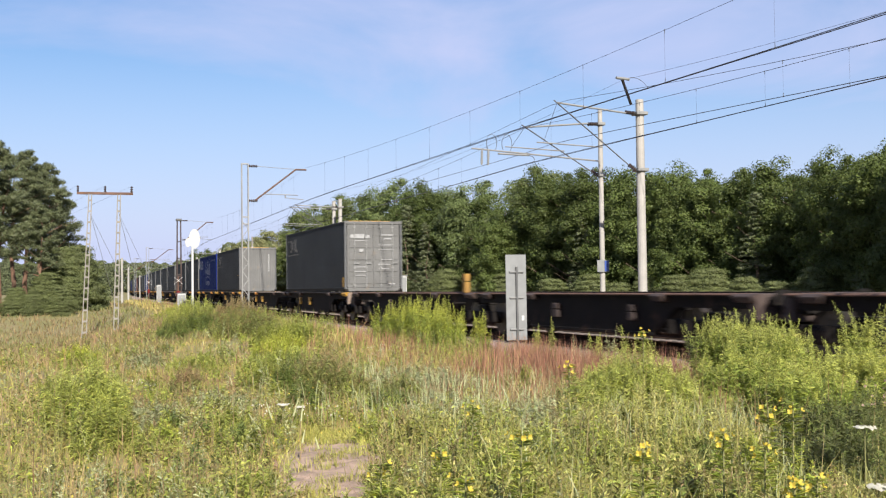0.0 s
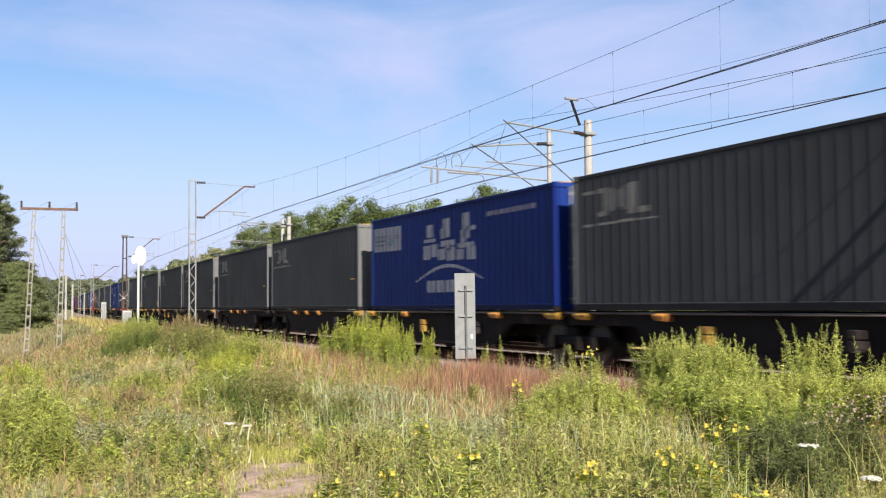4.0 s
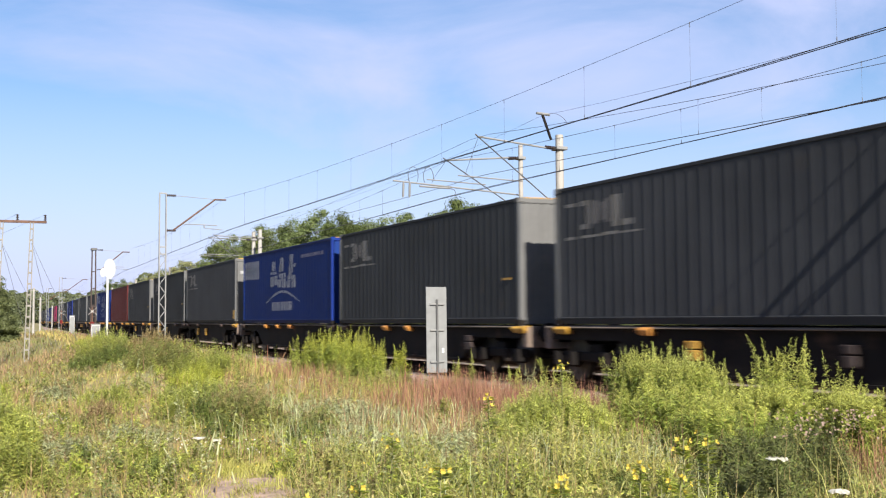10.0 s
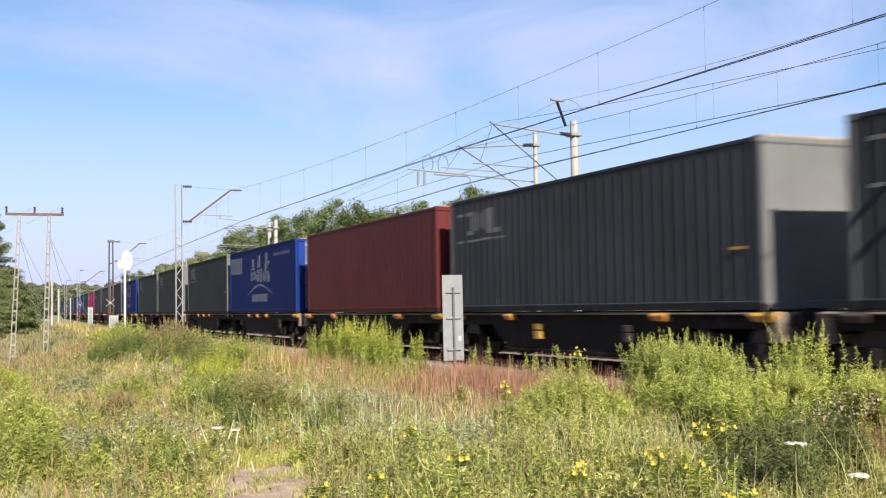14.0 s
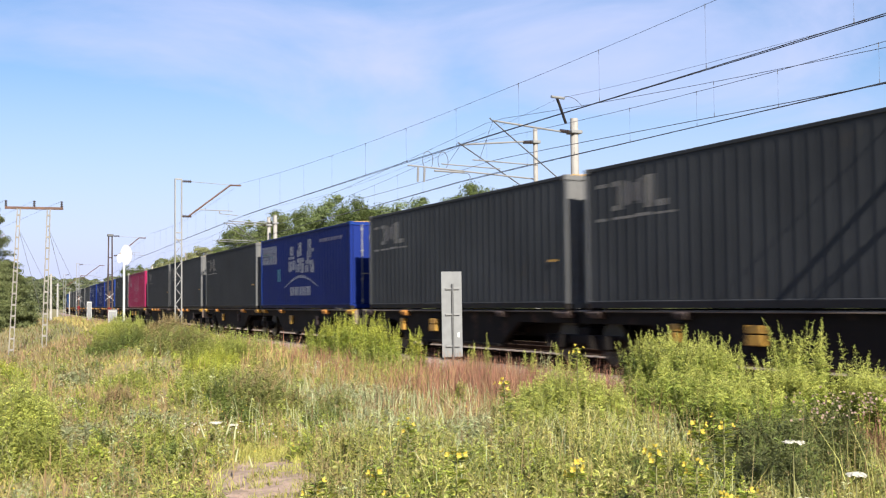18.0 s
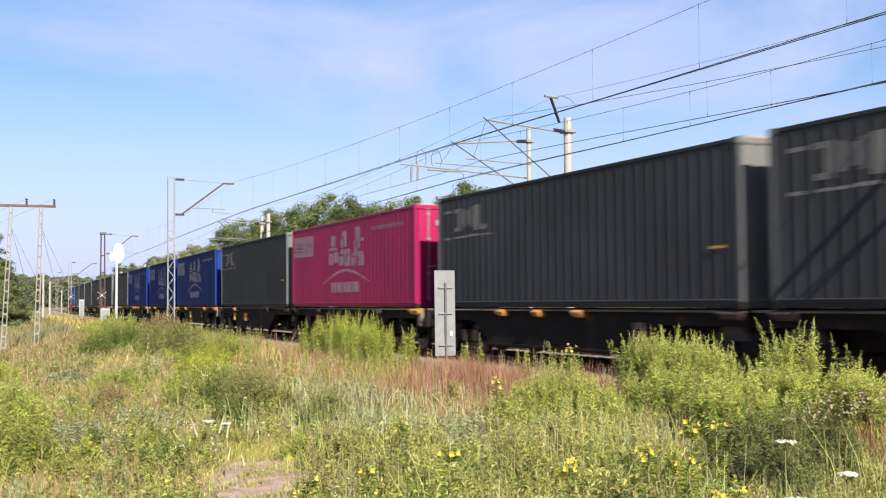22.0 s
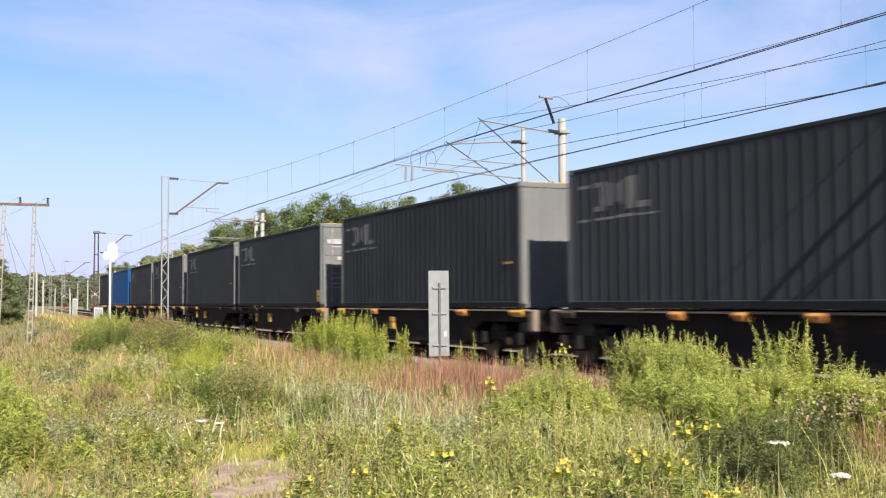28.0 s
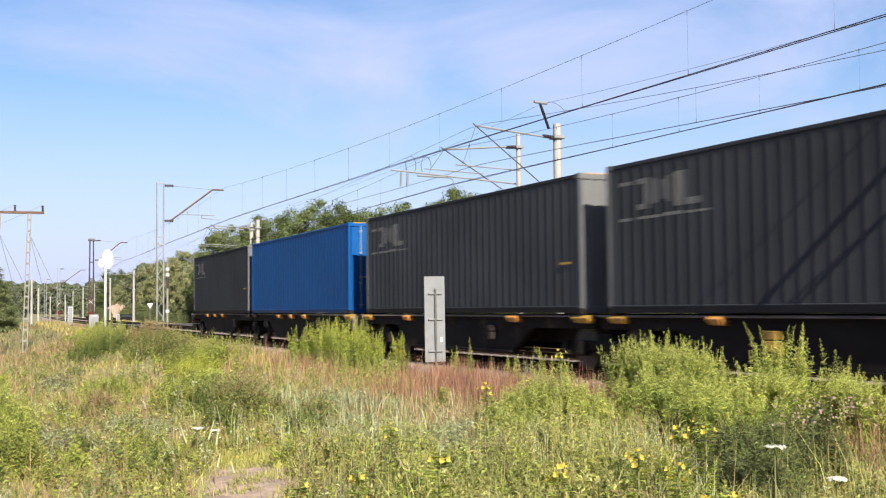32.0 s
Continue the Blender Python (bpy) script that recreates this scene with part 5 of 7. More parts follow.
def broad_crown(h, rng, layers=19, boughs=13, per=44, wide=0.27, low=0.0, leaf=0.05, peak=0.25, sharp=0.8, material=None, size=0.42, leaders=2):
    """Fronds in many drooping layers round two or three leaders: uneven length, ragged outline, pointed tops."""
    C, O, R = [], [], []
    tops = [(0.0, 0.0, 1.0, 1.0)] + [(math.cos(t) * h * 0.13, math.sin(t) * h * 0.13, 0.68 + 0.22 * rng.random(), 0.7) for t in rng.random(leaders) * 6.28]
    for lx, ly, tall, share in tops:
        n = int(layers * tall)
        for j in range(n):
            u = (j + 0.5 * rng.random()) / n
            body = (0.72 + 0.28 * u / peak) if u < peak else (1 - (u - peak) / (1.04 - peak)) ** sharp
            k = max(5, int(boughs * share * (0.45 + 0.55 * body)))
            for i in range(k):
                a = 6.28 * (i + 0.8 * rng.random()) / k + j * 1.1
                ln = h * wide * share * body * (0.62 + 0.5 * rng.random()) + 0.15
                z = h * tall * (low + (0.985 - low) * u) + rng.normal() * 0.09
                out = np.array([math.cos(a), math.sin(a), 0.2])
                side = np.array([-math.sin(a), math.cos(a), 0.0])
                for q in ((0.5, 0.78, 1.0) if ln > 1.2 else (0.55, 1.0)):
                    for w in ((-0.16, 0.16) if ln * q > 1.3 else (0.0,)):
                        C.append(out * [1, 1, 0] * ln * q + side * (w * ln + rng.normal() * 0.12) + np.array([lx, ly, z + ln * (0.16 * q - 0.34 * q * q) + rng.normal() * 0.07]))
                        O.append(out)
                        R.append(size * (0.5 + 0.7 * rng.random()) * (0.6 + 0.4 * min(1, ln / 2.0)))
    v, f = tufts(np.array(C), np.array(O), np.array(R), per, leaf, rng, 0.7, 0.42, 0.45)
    return raw_mesh("crown", v, f, [material or M["leaf"]])


def round_crown(h, rng, material, clumps=150, per=330, wide=0.3, low=0.22, leaf=0.06, skirt=0):
    """Leafy clumps heaped into uneven rounded domes, with dark gaps between them and small sprays over the outline; skirt, the domes near the ground."""
    domes = [(0, 0, 0.66, 1.0)] + [(math.cos(t) * h * 0.15, math.sin(t) * h * 0.15, 0.36 + 0.24 * rng.random(), 0.62 + 0.16 * rng.random()) for t in rng.random(4) * 6.28]
    domes += [(math.cos(t) * h * 0.14, math.sin(t) * h * 0.14, 0.12 + 0.2 * rng.random(), 0.66 + 0.14 * rng.random()) for t in rng.random(skirt) * 6.28]
    C, O, R = [], [], []
    for i in range(clumps):
        x, y, z, k = domes[0] if i % 5 in (1, 3) else domes[1 + (i // 2) % (len(domes) - 1)]
        d = rng.normal(size=3)
        d /= np.linalg.norm(d)
        q = (0.55 + 0.45 * rng.random()) * k
        c = np.array([x + d[0] * h * wide * q * 0.85, y + d[1] * h * wide * q * 0.85, h * z + d[2] * h * 0.33 * q])
        if c[2] < h * low:
            continue
        C.append(c)
        O.append(d)
        R.append(h * 0.058 * (0.6 + 0.8 * rng.random()))
    v, f = tufts(np.array(C), np.array(O), np.array(R), per, leaf, rng, 0.7, 0.8, 0.45)
    return raw_mesh("crown", v, f, [material])


def pine_crown(h, rng, low=0.35, material=None):
    """Needle brushes in flat pads at the ends of bare boughs, open below, dense at the top."""
    C, O, R = [], [], []
    n = 40
    for i in range(n):
        u = ((i + rng.random()) / n) ** 0.9
        a = i * 2.4 + rng.normal() * 0.5
        env = h * 0.15 * (1.03 - u ** 2.2) * (0.35 + 0.9 * rng.random()) + 0.15
        out = np.array([math.cos(a), math.sin(a), 0.0])
        side = np.array([-math.sin(a), math.cos(a), 0.0])
        for q in (0.5, 0.72, 0.88, 1.0):
            for w in ((-0.5, -0.2, 0.2, 0.5) if q > 0.8 and env > 0.8 else (-0.2, 0.2)):
                C.append(out * env * q + side * env * w + np.array([0, 0, h * (low + (0.97 - low) * u) + env * q * 0.3 - abs(w) * 0.2 + rng.normal() * 0.06]))
                O.append(out)
                R.append(0.27 * (0.7 + 0.6 * rng.random()))
    v, f = tufts(np.array(C), np.array(O), np.array(R), 60, 0.10, rng, 0.16, 0.6, 0.7)
    return raw_mesh("crown", v, f, [material or M["needle"]])


def tree_kind(kind, k):
    rng = np.random.default_rng(100 + k)
    h = 10.0
    if kind == "pine":
        g = thing("pine_tree", label="tall dark green pine tree with a reddish trunk", category="tree", group="pines at the edge of the wood")
        part("trunk", trunk_mesh(h, 0.17, rng, 10, 0.35, 0.2, M["pine_bark"]), None, g)
        part("crown", pine_crown(h, rng, (0.34, 0.42, 0.28, 0.38)[k % 4]), None, g)
    elif kind == "broad":
        g = thing("broadleaf_tree", label="dense dark green broadleaf tree beyond the tracks", category="tree", group="trees beyond the tracks")
        part("trunk", trunk_mesh(h, 0.16, rng, 9), None, g)
        part("crown", round_crown(h, rng, M["leaf"], 230, 300, (0.26, 0.29, 0.24)[k % 3], 0.01, 0.058, 5), None, g)
    elif kind == "light":
        words = ("tall rounded fresh green broadleaf tree beyond the tracks", "broad yellow-green broadleaf tree beyond the tracks", "dark green rounded broadleaf tree beyond the tracks")[k % 3]
        g = thing("broadleaf_tree", label=words, category="tree", group="trees beyond the tracks")
        part("trunk", trunk_mesh(h, 0.14, rng, 9), None, g)
        part("crown", round_crown(h, rng, M[("leaf_fresh", "leaf_light", "leaf")[k % 3]], 150, 330, (0.27, 0.33, 0.25)[k % 3]), None, g)
    elif kind == "pale":
        g = thing("broadleaf_tree", label="sunlit hazy olive green broadleaf tree beyond the level crossing", category="tree", group="trees beyond the tracks")
        part("trunk", trunk_mesh(h, 0.14, rng, 9), None, g)
        part("crown", round_crown(h, rng, M["leaf_hazy"], 200, 280, (0.3, 0.34)[k % 2], 0.02, 0.075, 4), None, g)
    elif kind == "spruce":
        g = thing("spruce_tree", label="dark green conical spruce among the broadleaf trees", category="tree", group="trees beyond the tracks")
        part("trunk", trunk_mesh(h, 0.14, rng, 9), None, g)
        part("crown", broad_crown(h, rng, 24, 11, 40, 0.17, 0.02, 0.05, 0.1, 1.0, M["needle"], 0.34, 0), None, g)
    else:
        g = thing("shrub", label="rounded green shrub at the edge of the trees", category="shrub", group="shrubs along the trees")
        part("trunk", trunk_mesh(h * 0.5, 0.12, rng, 6), None, g)
        part("crown", broad_crown(h, rng, 11, 14, 170, 0.46, 0.02, 0.075, 0.3, 0.5, M["leaf_shrub"], 1.0, 3), None, g)
    return g


def plant_tree(src, used, x, y, h, turn):
    m = Matrix.Translation((x, y, float(height(x, y)) - 0.05)) @ Matrix.Rotation(turn, 4, "Z")
    if not used:
        src.matrix_basis = m
        ob = src
    else:
        ob = copy_thing(src, m)
    ob.scale = (h / 10 * 1.0,) * 3
    return ob


# bearing, distance, height
BROAD = ((19, 112, 9.6), (20.6, 110, 12.1), (21.3, 107, 12.5), (22.3, 102, 9.6), (23.2, 98, 9.6), (24.2, 94, 9.9),
         (25, 86, 8.9), (26.5, 86, 9.2), (27.3, 84, 11), (28.2, 82, 10.6), (29.5, 78, 10.6), (30.7, 76, 10.1), (31.9, 74, 10.1), (33.3, 72, 9.9), (34.2, 70, 8.9), (35.3, 69, 9.3), (36.9, 67, 9.1), (38.5, 65, 9.2), (40.1, 63, 8.7),
         # bearings from 53 up: unseen trees, added to shade the right-hand ones
         (41.7, 59, 8.9), (42.7, 57, 8.5), (43.9, 55, 8.8), (45.2, 52, 8.5), (46.6, 51, 8.5), (47.9, 50, 8.9), (49.4, 48, 9.1), (53.2, 51, 14.5), (54.5, 48, 15), (56, 46, 15.5), (58, 50, 16), (60, 46, 15), (55, 53, 15.5), (57.5, 45, 15), (59, 53, 16), (62, 49, 16), (56, 54, 17), (58, 49, 17), (55, 57, 16), (61, 42, 16), (54.3, 48, 13.5), (55.6, 44, 15), (57, 40, 16),
         (31, 96, 10.8), (39, 86, 10.6), (44.6, 74, 11), (27.6, 97, 11.4), (29.2, 94, 11), (32.8, 90, 10.6), (34.2, 88, 10.4), (36, 86, 10.4), (37.6, 82, 10.2), (40.6, 80, 10.4), (42.2, 74, 10), (43.4, 72, 10), (12, 195, 11), (9.4, 260, 11), (10.1, 235, 10.5))
LIGHT = ((16.4, 150, 12.0), (15.2, 146, 13.2), (14.5, 157, 13.0), (16.0, 141, 13.3), (16.8, 131, 13.3), (18.6, 121, 13.0), (19.5, 115, 14.0), (17.7, 128, 13.0), (22.1, 102, 11.4), (23.3, 98, 12.2), (25.4, 100, 11.4), (34.6, 82, 10.2), (20.3, 116, 12.0), (26.9, 86, 11.6))
PALE = ((12.4, 181, 10.6), (13.1, 173, 11.4), (10.8, 215, 10.4), (11.5, 205, 11), (10.1, 225, 8.5), (12.0, 190, 10.5), (13.5, 168, 8.0), (11.2, 196, 7.0), (13.9, 164, 10.2))
SPRUCE = ((20.0, 104, 10.4), (21.0, 99, 8.4), (24.0, 90, 8.2), (37.6, 63, 7.6), (29.0, 76, 7.4))
SHRUBS = ((9.2, 196, 2.4), (10.15, 198, 2.8), (11.8, 178, 2.6), (12.8, 165, 2.6), (14.2, 150, 2.0), (10.6, 200, 3.4), (10.9, 182, 3.2), (11.4, 176, 3.0), (12.3, 170, 3.2), (13.2, 160, 2.6), (8.9, 200, 2.6), (9.35, 197, 1.7), (10.0, 198, 1.8), (22.0, 93, 4.0), (25.0, 84, 3.4), (27.4, 75, 3.0), (29.5, 72, 3.2), (32.2, 70, 3.0), (35.2, 63, 3.4), (37.0, 60, 2.8), (40.4, 57, 3.2), (43.0, 54, 3.0),
          (46.0, 46, 3.4), (48.8, 43, 3.2), (23.6, 86, 3.0), (30.8, 69, 2.6), (33.6, 66, 3.0), (38.6, 59, 2.6), (19.0, 112, 4), (20.6, 103, 4), (17.6, 120, 4.5),
          (3.1, 93, 2.6), (2.8, 92, 4.2), (2.3, 90, 3.2), (0.9, 88, 2.2), (2.9, 98, 4.8), (3.4, 95, 5.6), (3.8, 97, 4.2), (4.3, 97, 2.8), (-0.6, 88, 2.5), (1.6, 87, 1.6), (2.9, 87, 2.2))
PINES = ((0.1, 92, 13.4), (1.3, 94, 12.8), (2.35, 97, 12.2), (2.85, 101, 10.4), (-1.0, 90, 13.5), (-2.2, 88, 14), (0.7, 108, 14.0), (1.9, 110, 13.2), (1.9, 90, 8.5))


def plant_all():
    for kind, rows, n in (("broad", BROAD, 6), ("light", LIGHT, 3), ("pale", PALE, 2), ("spruce", SPRUCE, 1), ("shrub", SHRUBS, 3), ("pine", PINES, 4)):
        src = [tree_kind(kind, 10 * n + k) for k in range(n)]
        used = [False] * n
        for i, (b, r, h) in enumerate(rows):
            k = (i * 5 + 1) % n if n > 4 else i % n
            x, y = by_bearing(b, r)
            plant_tree(src[k], used[k], x, y, h, RNG.random() * 6.28)
            used[k] = True


plant_all()


def far_wood():
    """Distant woods that close the view along the line and round the place."""
    rng = np.random.default_rng(5)
    V, F, n = [], [], 0
    spots = []
    for b in np.arange(-14, 13.5, 0.55):
        spots.append((b + rng.normal() * 0.15, 330 + rng.normal() * 22, 8.0 + rng.random() * 2.6))
    for b in np.arange(5.0, 14, 0.5):
        spots.append((b, 245 + rng.normal() * 15, 5.0 + rng.random() * 2.5 + 4.0 * float(smooth((b - 8.5) / 3))))
    for b in np.arange(-6, 13, 0.3):
        spots.append((b, 640 + rng.normal() * 12, 15 + rng.random() * 4))
    for b in np.arange(14, 60, 1.2):
        spots.append((b, 165 + rng.normal() * 8, 11 + rng.random() * 2))
    for b in np.arange(60, 346, 5.0):
        spots.append((b, 130 + rng.normal() * 12, 11 + rng.random() * 3))
    for b, r, h in spots:
        x, y = by_bearing(b, r)
        if abs(float(offset_of(x, y)) - 3) < 8 and r < 600:
            continue
        z0 = float(height(x, y)) - 0.3
        m = 2200 if r < 400 and b < 60 else 900
        u = rng.random(m)
        a = rng.random(m) * 2 * math.pi
        rad = h * 0.42 * np.sin(np.pi * np.clip(u * 0.78 + 0.2, 0, 1)) ** 0.7 * (0.6 + 0.45 * rng.random(m)) * (1 + 0.25 * np.sin(3 * a + u * 9))
        p = np.stack([x + rad * np.cos(a), y + rad * np.sin(a), z0 + h * u], 1)
        nr = np.stack([np.cos(a), np.sin(a), 0.7 + 0 * a], 1) + rng.normal(size=(m, 3)) * 0.5
        v, f = flecks(p, nr, (0.24 if r < 400 else 0.4) * (0.7 + 0.6 * rng.random(m)) * (r / 330 * 0.6 + 0.4), rng, 0.75)
        V.append(v)
        F.append(f + n)
        n += len(v)
    ob = new("far_woods", raw_mesh("far_woods", np.concatenate(V), np.concatenate(F), [M["leaf_far"]]))
    tagged(ob, "distant green woods along the horizon", "woods", kind="stuff")


far_wood()


def sandy_bank():
    """A bare sandy slope between the far trees."""
    rng = np.random.default_rng(23)
    cx, cy = by_bearing(9.7, 205)
    n, k = 40, 10
    v, f = [], []
    for j in range(k + 1):
        for i in range(n):
            a, q = 2 * math.pi * i / n, j / k
            w = 1 + 0.18 * math.sin(3 * a + 1) + 0.1 * math.sin(5 * a)
            x, y = cx + 3.4 * q * w * math.cos(a), cy + 4.0 * q * w * math.sin(a)
            v.append((x, y, float(height(x, y)) - 0.3 + 2.7 * (1 - q * q) * (1 + 0.3 * math.sin(4 * a + 6 * q)) + 0.2 * rng.normal() * (1 - q)))
    for j in range(k):
        for i in range(n):
            f.append((j * n + i, j * n + (i + 1) % n, (j + 1) * n + (i + 1) % n, (j + 1) * n + i))
    tagged(new("sandy_bank", raw_mesh("sandy_bank", v, f, [M["sand"]])), "bare sandy bank between the far trees", "bank", kind="structure")


sandy_bank()


# ---- meadow ----
def scatter(n, b0, b1, r0, r1, seed, near=-1.7):
    """Places spread evenly over the view: bearings b0 to b1, distances r0 to r1, on the near side of the track."""
    rng = np.random.default_rng(seed)
    b = np.radians(b0 + (b1 - b0) * rng.random(n))
    r = r0 * (r1 / r0) ** rng.random(n)
    x, y = r * np.sin(b), r * np.cos(b)
    k = offset_of(x, y) < near
    return x[k], y[k], r[k], rng


def patchy(x, y, size, seed):
    """A smooth field from 0 to 1 over the meadow."""
    rng = np.random.default_rng(seed)
    v = 0
    for i in range(6):
        a = rng.random() * 6.28
        k = 6.28 / size * (0.6 + 0.9 * rng.random())
        v = v + np.sin((x * math.cos(a) + y * math.sin(a)) * k + rng.random() * 6.28)
    return 0.5 + 0.5 * np.tanh(v * 0.5)


def blades(x, y, z, h, w, rng, lean=0.35, droop=0.25):
    """Grass blades of two faces each, tapered and bent."""
    n = len(x)
    a = rng.random(n) * 2 * np.pi
    la = rng.random(n) * 2 * np.pi
    ln = np.abs(rng.normal(size=n)) * lean * h
    side = np.stack([np.cos(a), np.sin(a), np.zeros(n)], 1) * (w / 2)[:, None]
    d = np.stack([np.cos(la) * ln, np.sin(la) * ln, np.zeros(n)], 1)
    base = np.stack([x, y, z], 1)
    up = np.zeros((n, 3))
    up[:, 2] = h
    mid = base + d * 0.35 + up * 0.55
    tip = base + d + up * (1 - droop * rng.random(n))[:, None]
    v = np.stack([base - side * 0.8, base + side * 0.8, mid + side, mid - side, tip + side * 0.15, tip - side * 0.15], 1).reshape(-1, 3)
    i = np.arange(n)[:, None] * 6
    f = np.concatenate([i + np.array([[0, 1, 2, 3]]), i + np.array([[3, 2, 4, 5]])], 0)
    return v, f


PATH_WAY, PATH_END = radians(16.0), 12.4  # a trodden path into the meadow; its unseen stretch from the standpoint is added


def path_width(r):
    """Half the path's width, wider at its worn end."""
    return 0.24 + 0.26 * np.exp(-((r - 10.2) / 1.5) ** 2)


# plant-free strip; its near part keeps tall plants from hiding the worn end
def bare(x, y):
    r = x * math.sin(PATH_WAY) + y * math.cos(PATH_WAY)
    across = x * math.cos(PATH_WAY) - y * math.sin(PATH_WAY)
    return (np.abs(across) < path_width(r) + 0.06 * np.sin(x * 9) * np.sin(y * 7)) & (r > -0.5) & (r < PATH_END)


def russet_patch(x, y):
    """Where the reddish grass stands alone, with no taller plants."""
    return np.maximum(np.maximum(blot(x, y, 7.8, 15.6, 1.5, 3.2), blot(x, y, 9.4, 17.8, 1.3, 3.2)), 0.8 * blot(x, y, 6.5, 13.9, 1.0, 2.2))


def blot(x, y, cx, cy, rx, ry):
    """1 in the middle of an oval patch, falling softly to 0 at its edge."""
    return smooth(1.4 - 1.4 * (((x - cx) / rx) ** 2 + ((y - cy) / ry) ** 2))


def grass_layer(name, label, material, n, r0, r1, hmin, hmax, seed, field=None, wide=1.0, lean=0.35, keep=None):
    x, y, r, rng = scatter(n, -5, 53, r0, r1, seed)
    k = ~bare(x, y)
    if field is not None:
        k &= rng.random(len(x)) < field(x, y)
    x, y, r = x[k], y[k], r[k]
    tall = 0.75 + 0.5 * patchy(x, y, 3.0, seed + 50)
    h = (hmin + (hmax - hmin) * rng.random(len(x)) ** 1.4) * tall
    w = np.maximum(0.006, r * 0.00062) * (0.7 + 0.7 * rng.random(len(x))) * wide
    v, f = blades(x, y, height(x, y) - 0.03, h, w, rng, lean)
    tagged(new(name, raw_mesh(name, v, f, [M[material]])), label, "grass", kind="stuff")


def russet_field(x, y):
    d = offset_of(x, y)
    q = smooth((d + 6.5) / 2.0) * smooth((y - 6) / 5) * smooth((36 - y) / 8)
    q = q * patchy(x, y, 4, 9) + 0.9 * blot(x, y, 6.5, 13.9, 1.1, 2.4) + 1.0 * blot(x, y, 7.9, 16.0, 1.5, 3.0) + 0.9 * blot(x, y, 9.4, 17.8, 1.3, 3.2) + 0.5 * blot(x, y, 9.2, 14.6, 0.6, 1.0) + 0.6 * blot(x, y, 7.3, 10.2, 0.35, 0.7) + 0.9 * blot(x, y, 8.3, 12.2, 0.8, 1.3) + 1.2 * blot(x, y, 10.1, 9.0, 0.8, 1.2) + 0.7 * blot(x, y, 10.0, 15.2, 0.5, 2.5)
    return np.clip(0.015 * patchy(x, y, 6, 3) + 0.5 * q * (0.1 + 0.9 * patchy(x, y, 0.9, 34) ** 1.5), 0, 1)


def straw_field(x, y):
    tan = blot(x, y, 1.2, 15.0, 1.4, 2.6) + blot(x, y, 3.0, 24.0, 2.0, 5.0) + blot(x, y, 1.5, 60.0, 6.0, 26.0) + blot(x, y, 1.2, 9.2, 1.0, 1.6)
    return np.clip(0.32 + 0.7 * patchy(x, y, 5, 21) ** 2 + 0.6 * tan, 0, 1) * (1 - 0.85 * smooth((y - 24) / 22))


def tan_field(x, y):
    """Drifts of fine pinkish grass, thickest over the middle of the meadow's far side."""
    drift = 0.8 * blot(x, y, 2.6, 20.5, 0.9, 4.0) + 0.55 * blot(x, y, 1.9, 27, 1.8, 6.0) + blot(x, y, 3.1, 17.6, 0.5, 1.2) + 0.4 * blot(x, y, 6.0, 50, 4.0, 20.0) + 0.8 * blot(x, y, 8.0, 28.5, 1.0, 4.0) + 0.7 * blot(x, y, 7.0, 20.5, 1.2, 3.5) + 0.8 * blot(x, y, 6.6, 14.4, 0.9, 1.8) + 0.6 * blot(x, y, 8.3, 11.8, 0.5, 0.9)
    return np.clip(0.10 + 0.36 * patchy(x, y, 2.2, 57) ** 2 + drift, 0, 1) * (1 - 0.8 * front_field(x, y))


def front_field(x, y):
    return smooth((x - 1.9) / 2.6) * smooth((12 - y) / 3) * (1 - blot(x, y, 6.75, 11.0, 0.9, 1.2))


grass_layer("meadow_grass", "short mixed green and yellowing meadow grass", "grass", 120000, 4.6, 66, 0.06, 0.22, 11, None, 0.75, 0.8)
grass_layer("fresh_grass", "fresh green grass among the dry grass", "grass_green", 70000, 4.6, 60, 0.08, 0.28, 12, lambda x, y: patchy(x, y, 2.6, 5), 0.75, 0.8)
grass_layer("dry_grass", "pale dry straw-coloured grass stalks", "straw", 38000, 4.6, 130, 0.12, 0.42, 13, straw_field, 0.5, 0.5)
grass_layer("russet_grass", "reddish brown seeding grass and sorrel", "russet", 110000, 6, 60, 0.3, 0.8, 14, russet_field, 0.6, 0.25)
grass_layer("bent_grass", "fine pinkish-tan bent grass in drifts", "pink_grass", 110000, 7, 70, 0.16, 0.42, 18, tan_field, 0.5, 0.45)
grass_layer("far_grass", "green-brown grass on the bank below the pines", "grass_far", 90000, 34, 140, 0.12, 0.42, 15, lambda x, y: 0.25 + 0.75 * smooth((12 - np.degrees(np.arctan2(x, y))) / 3), 1.0, 0.5)
grass_layer("far_dry_grass", "dry brown grass on the bank below the pines", "dry_brown", 40000, 36, 125, 0.2, 0.5, 16, lambda x, y: smooth((13 - np.degrees(np.arctan2(x, y))) / 3) * patchy(x, y, 14, 17), 1.0, 0.4)


def beyond_grass():
    """Pale rough grass on the far side of the line, up to the trees."""
    rng = np.random.default_rng(27)
    n = 36000
    s, o = 30 * (260 / 30) ** rng.random(n), 8.3 + 17 * rng.random(n) ** 1.3
    a = np.interp(s, S_GRID, _a)
    x, y = SIDE + np.interp(s, S_GRID, _x) + o * np.cos(a), np.interp(s, S_GRID, _y) - o * np.sin(a)
    h = (0.15 + 0.4 * rng.random(n)) * (0.6 + 0.8 * patchy(x, y, 9.0, 28))
    v, f = blades(x, y, height(x, y) - 0.03, h, np.hypot(x, y) * 0.0006, rng, 0.6)
    tagged(new("rough_grass", raw_mesh("rough_grass", v, f, [M["grass"]])), "pale rough grass beyond the tracks", "grass", kind="stuff")


beyond_grass()


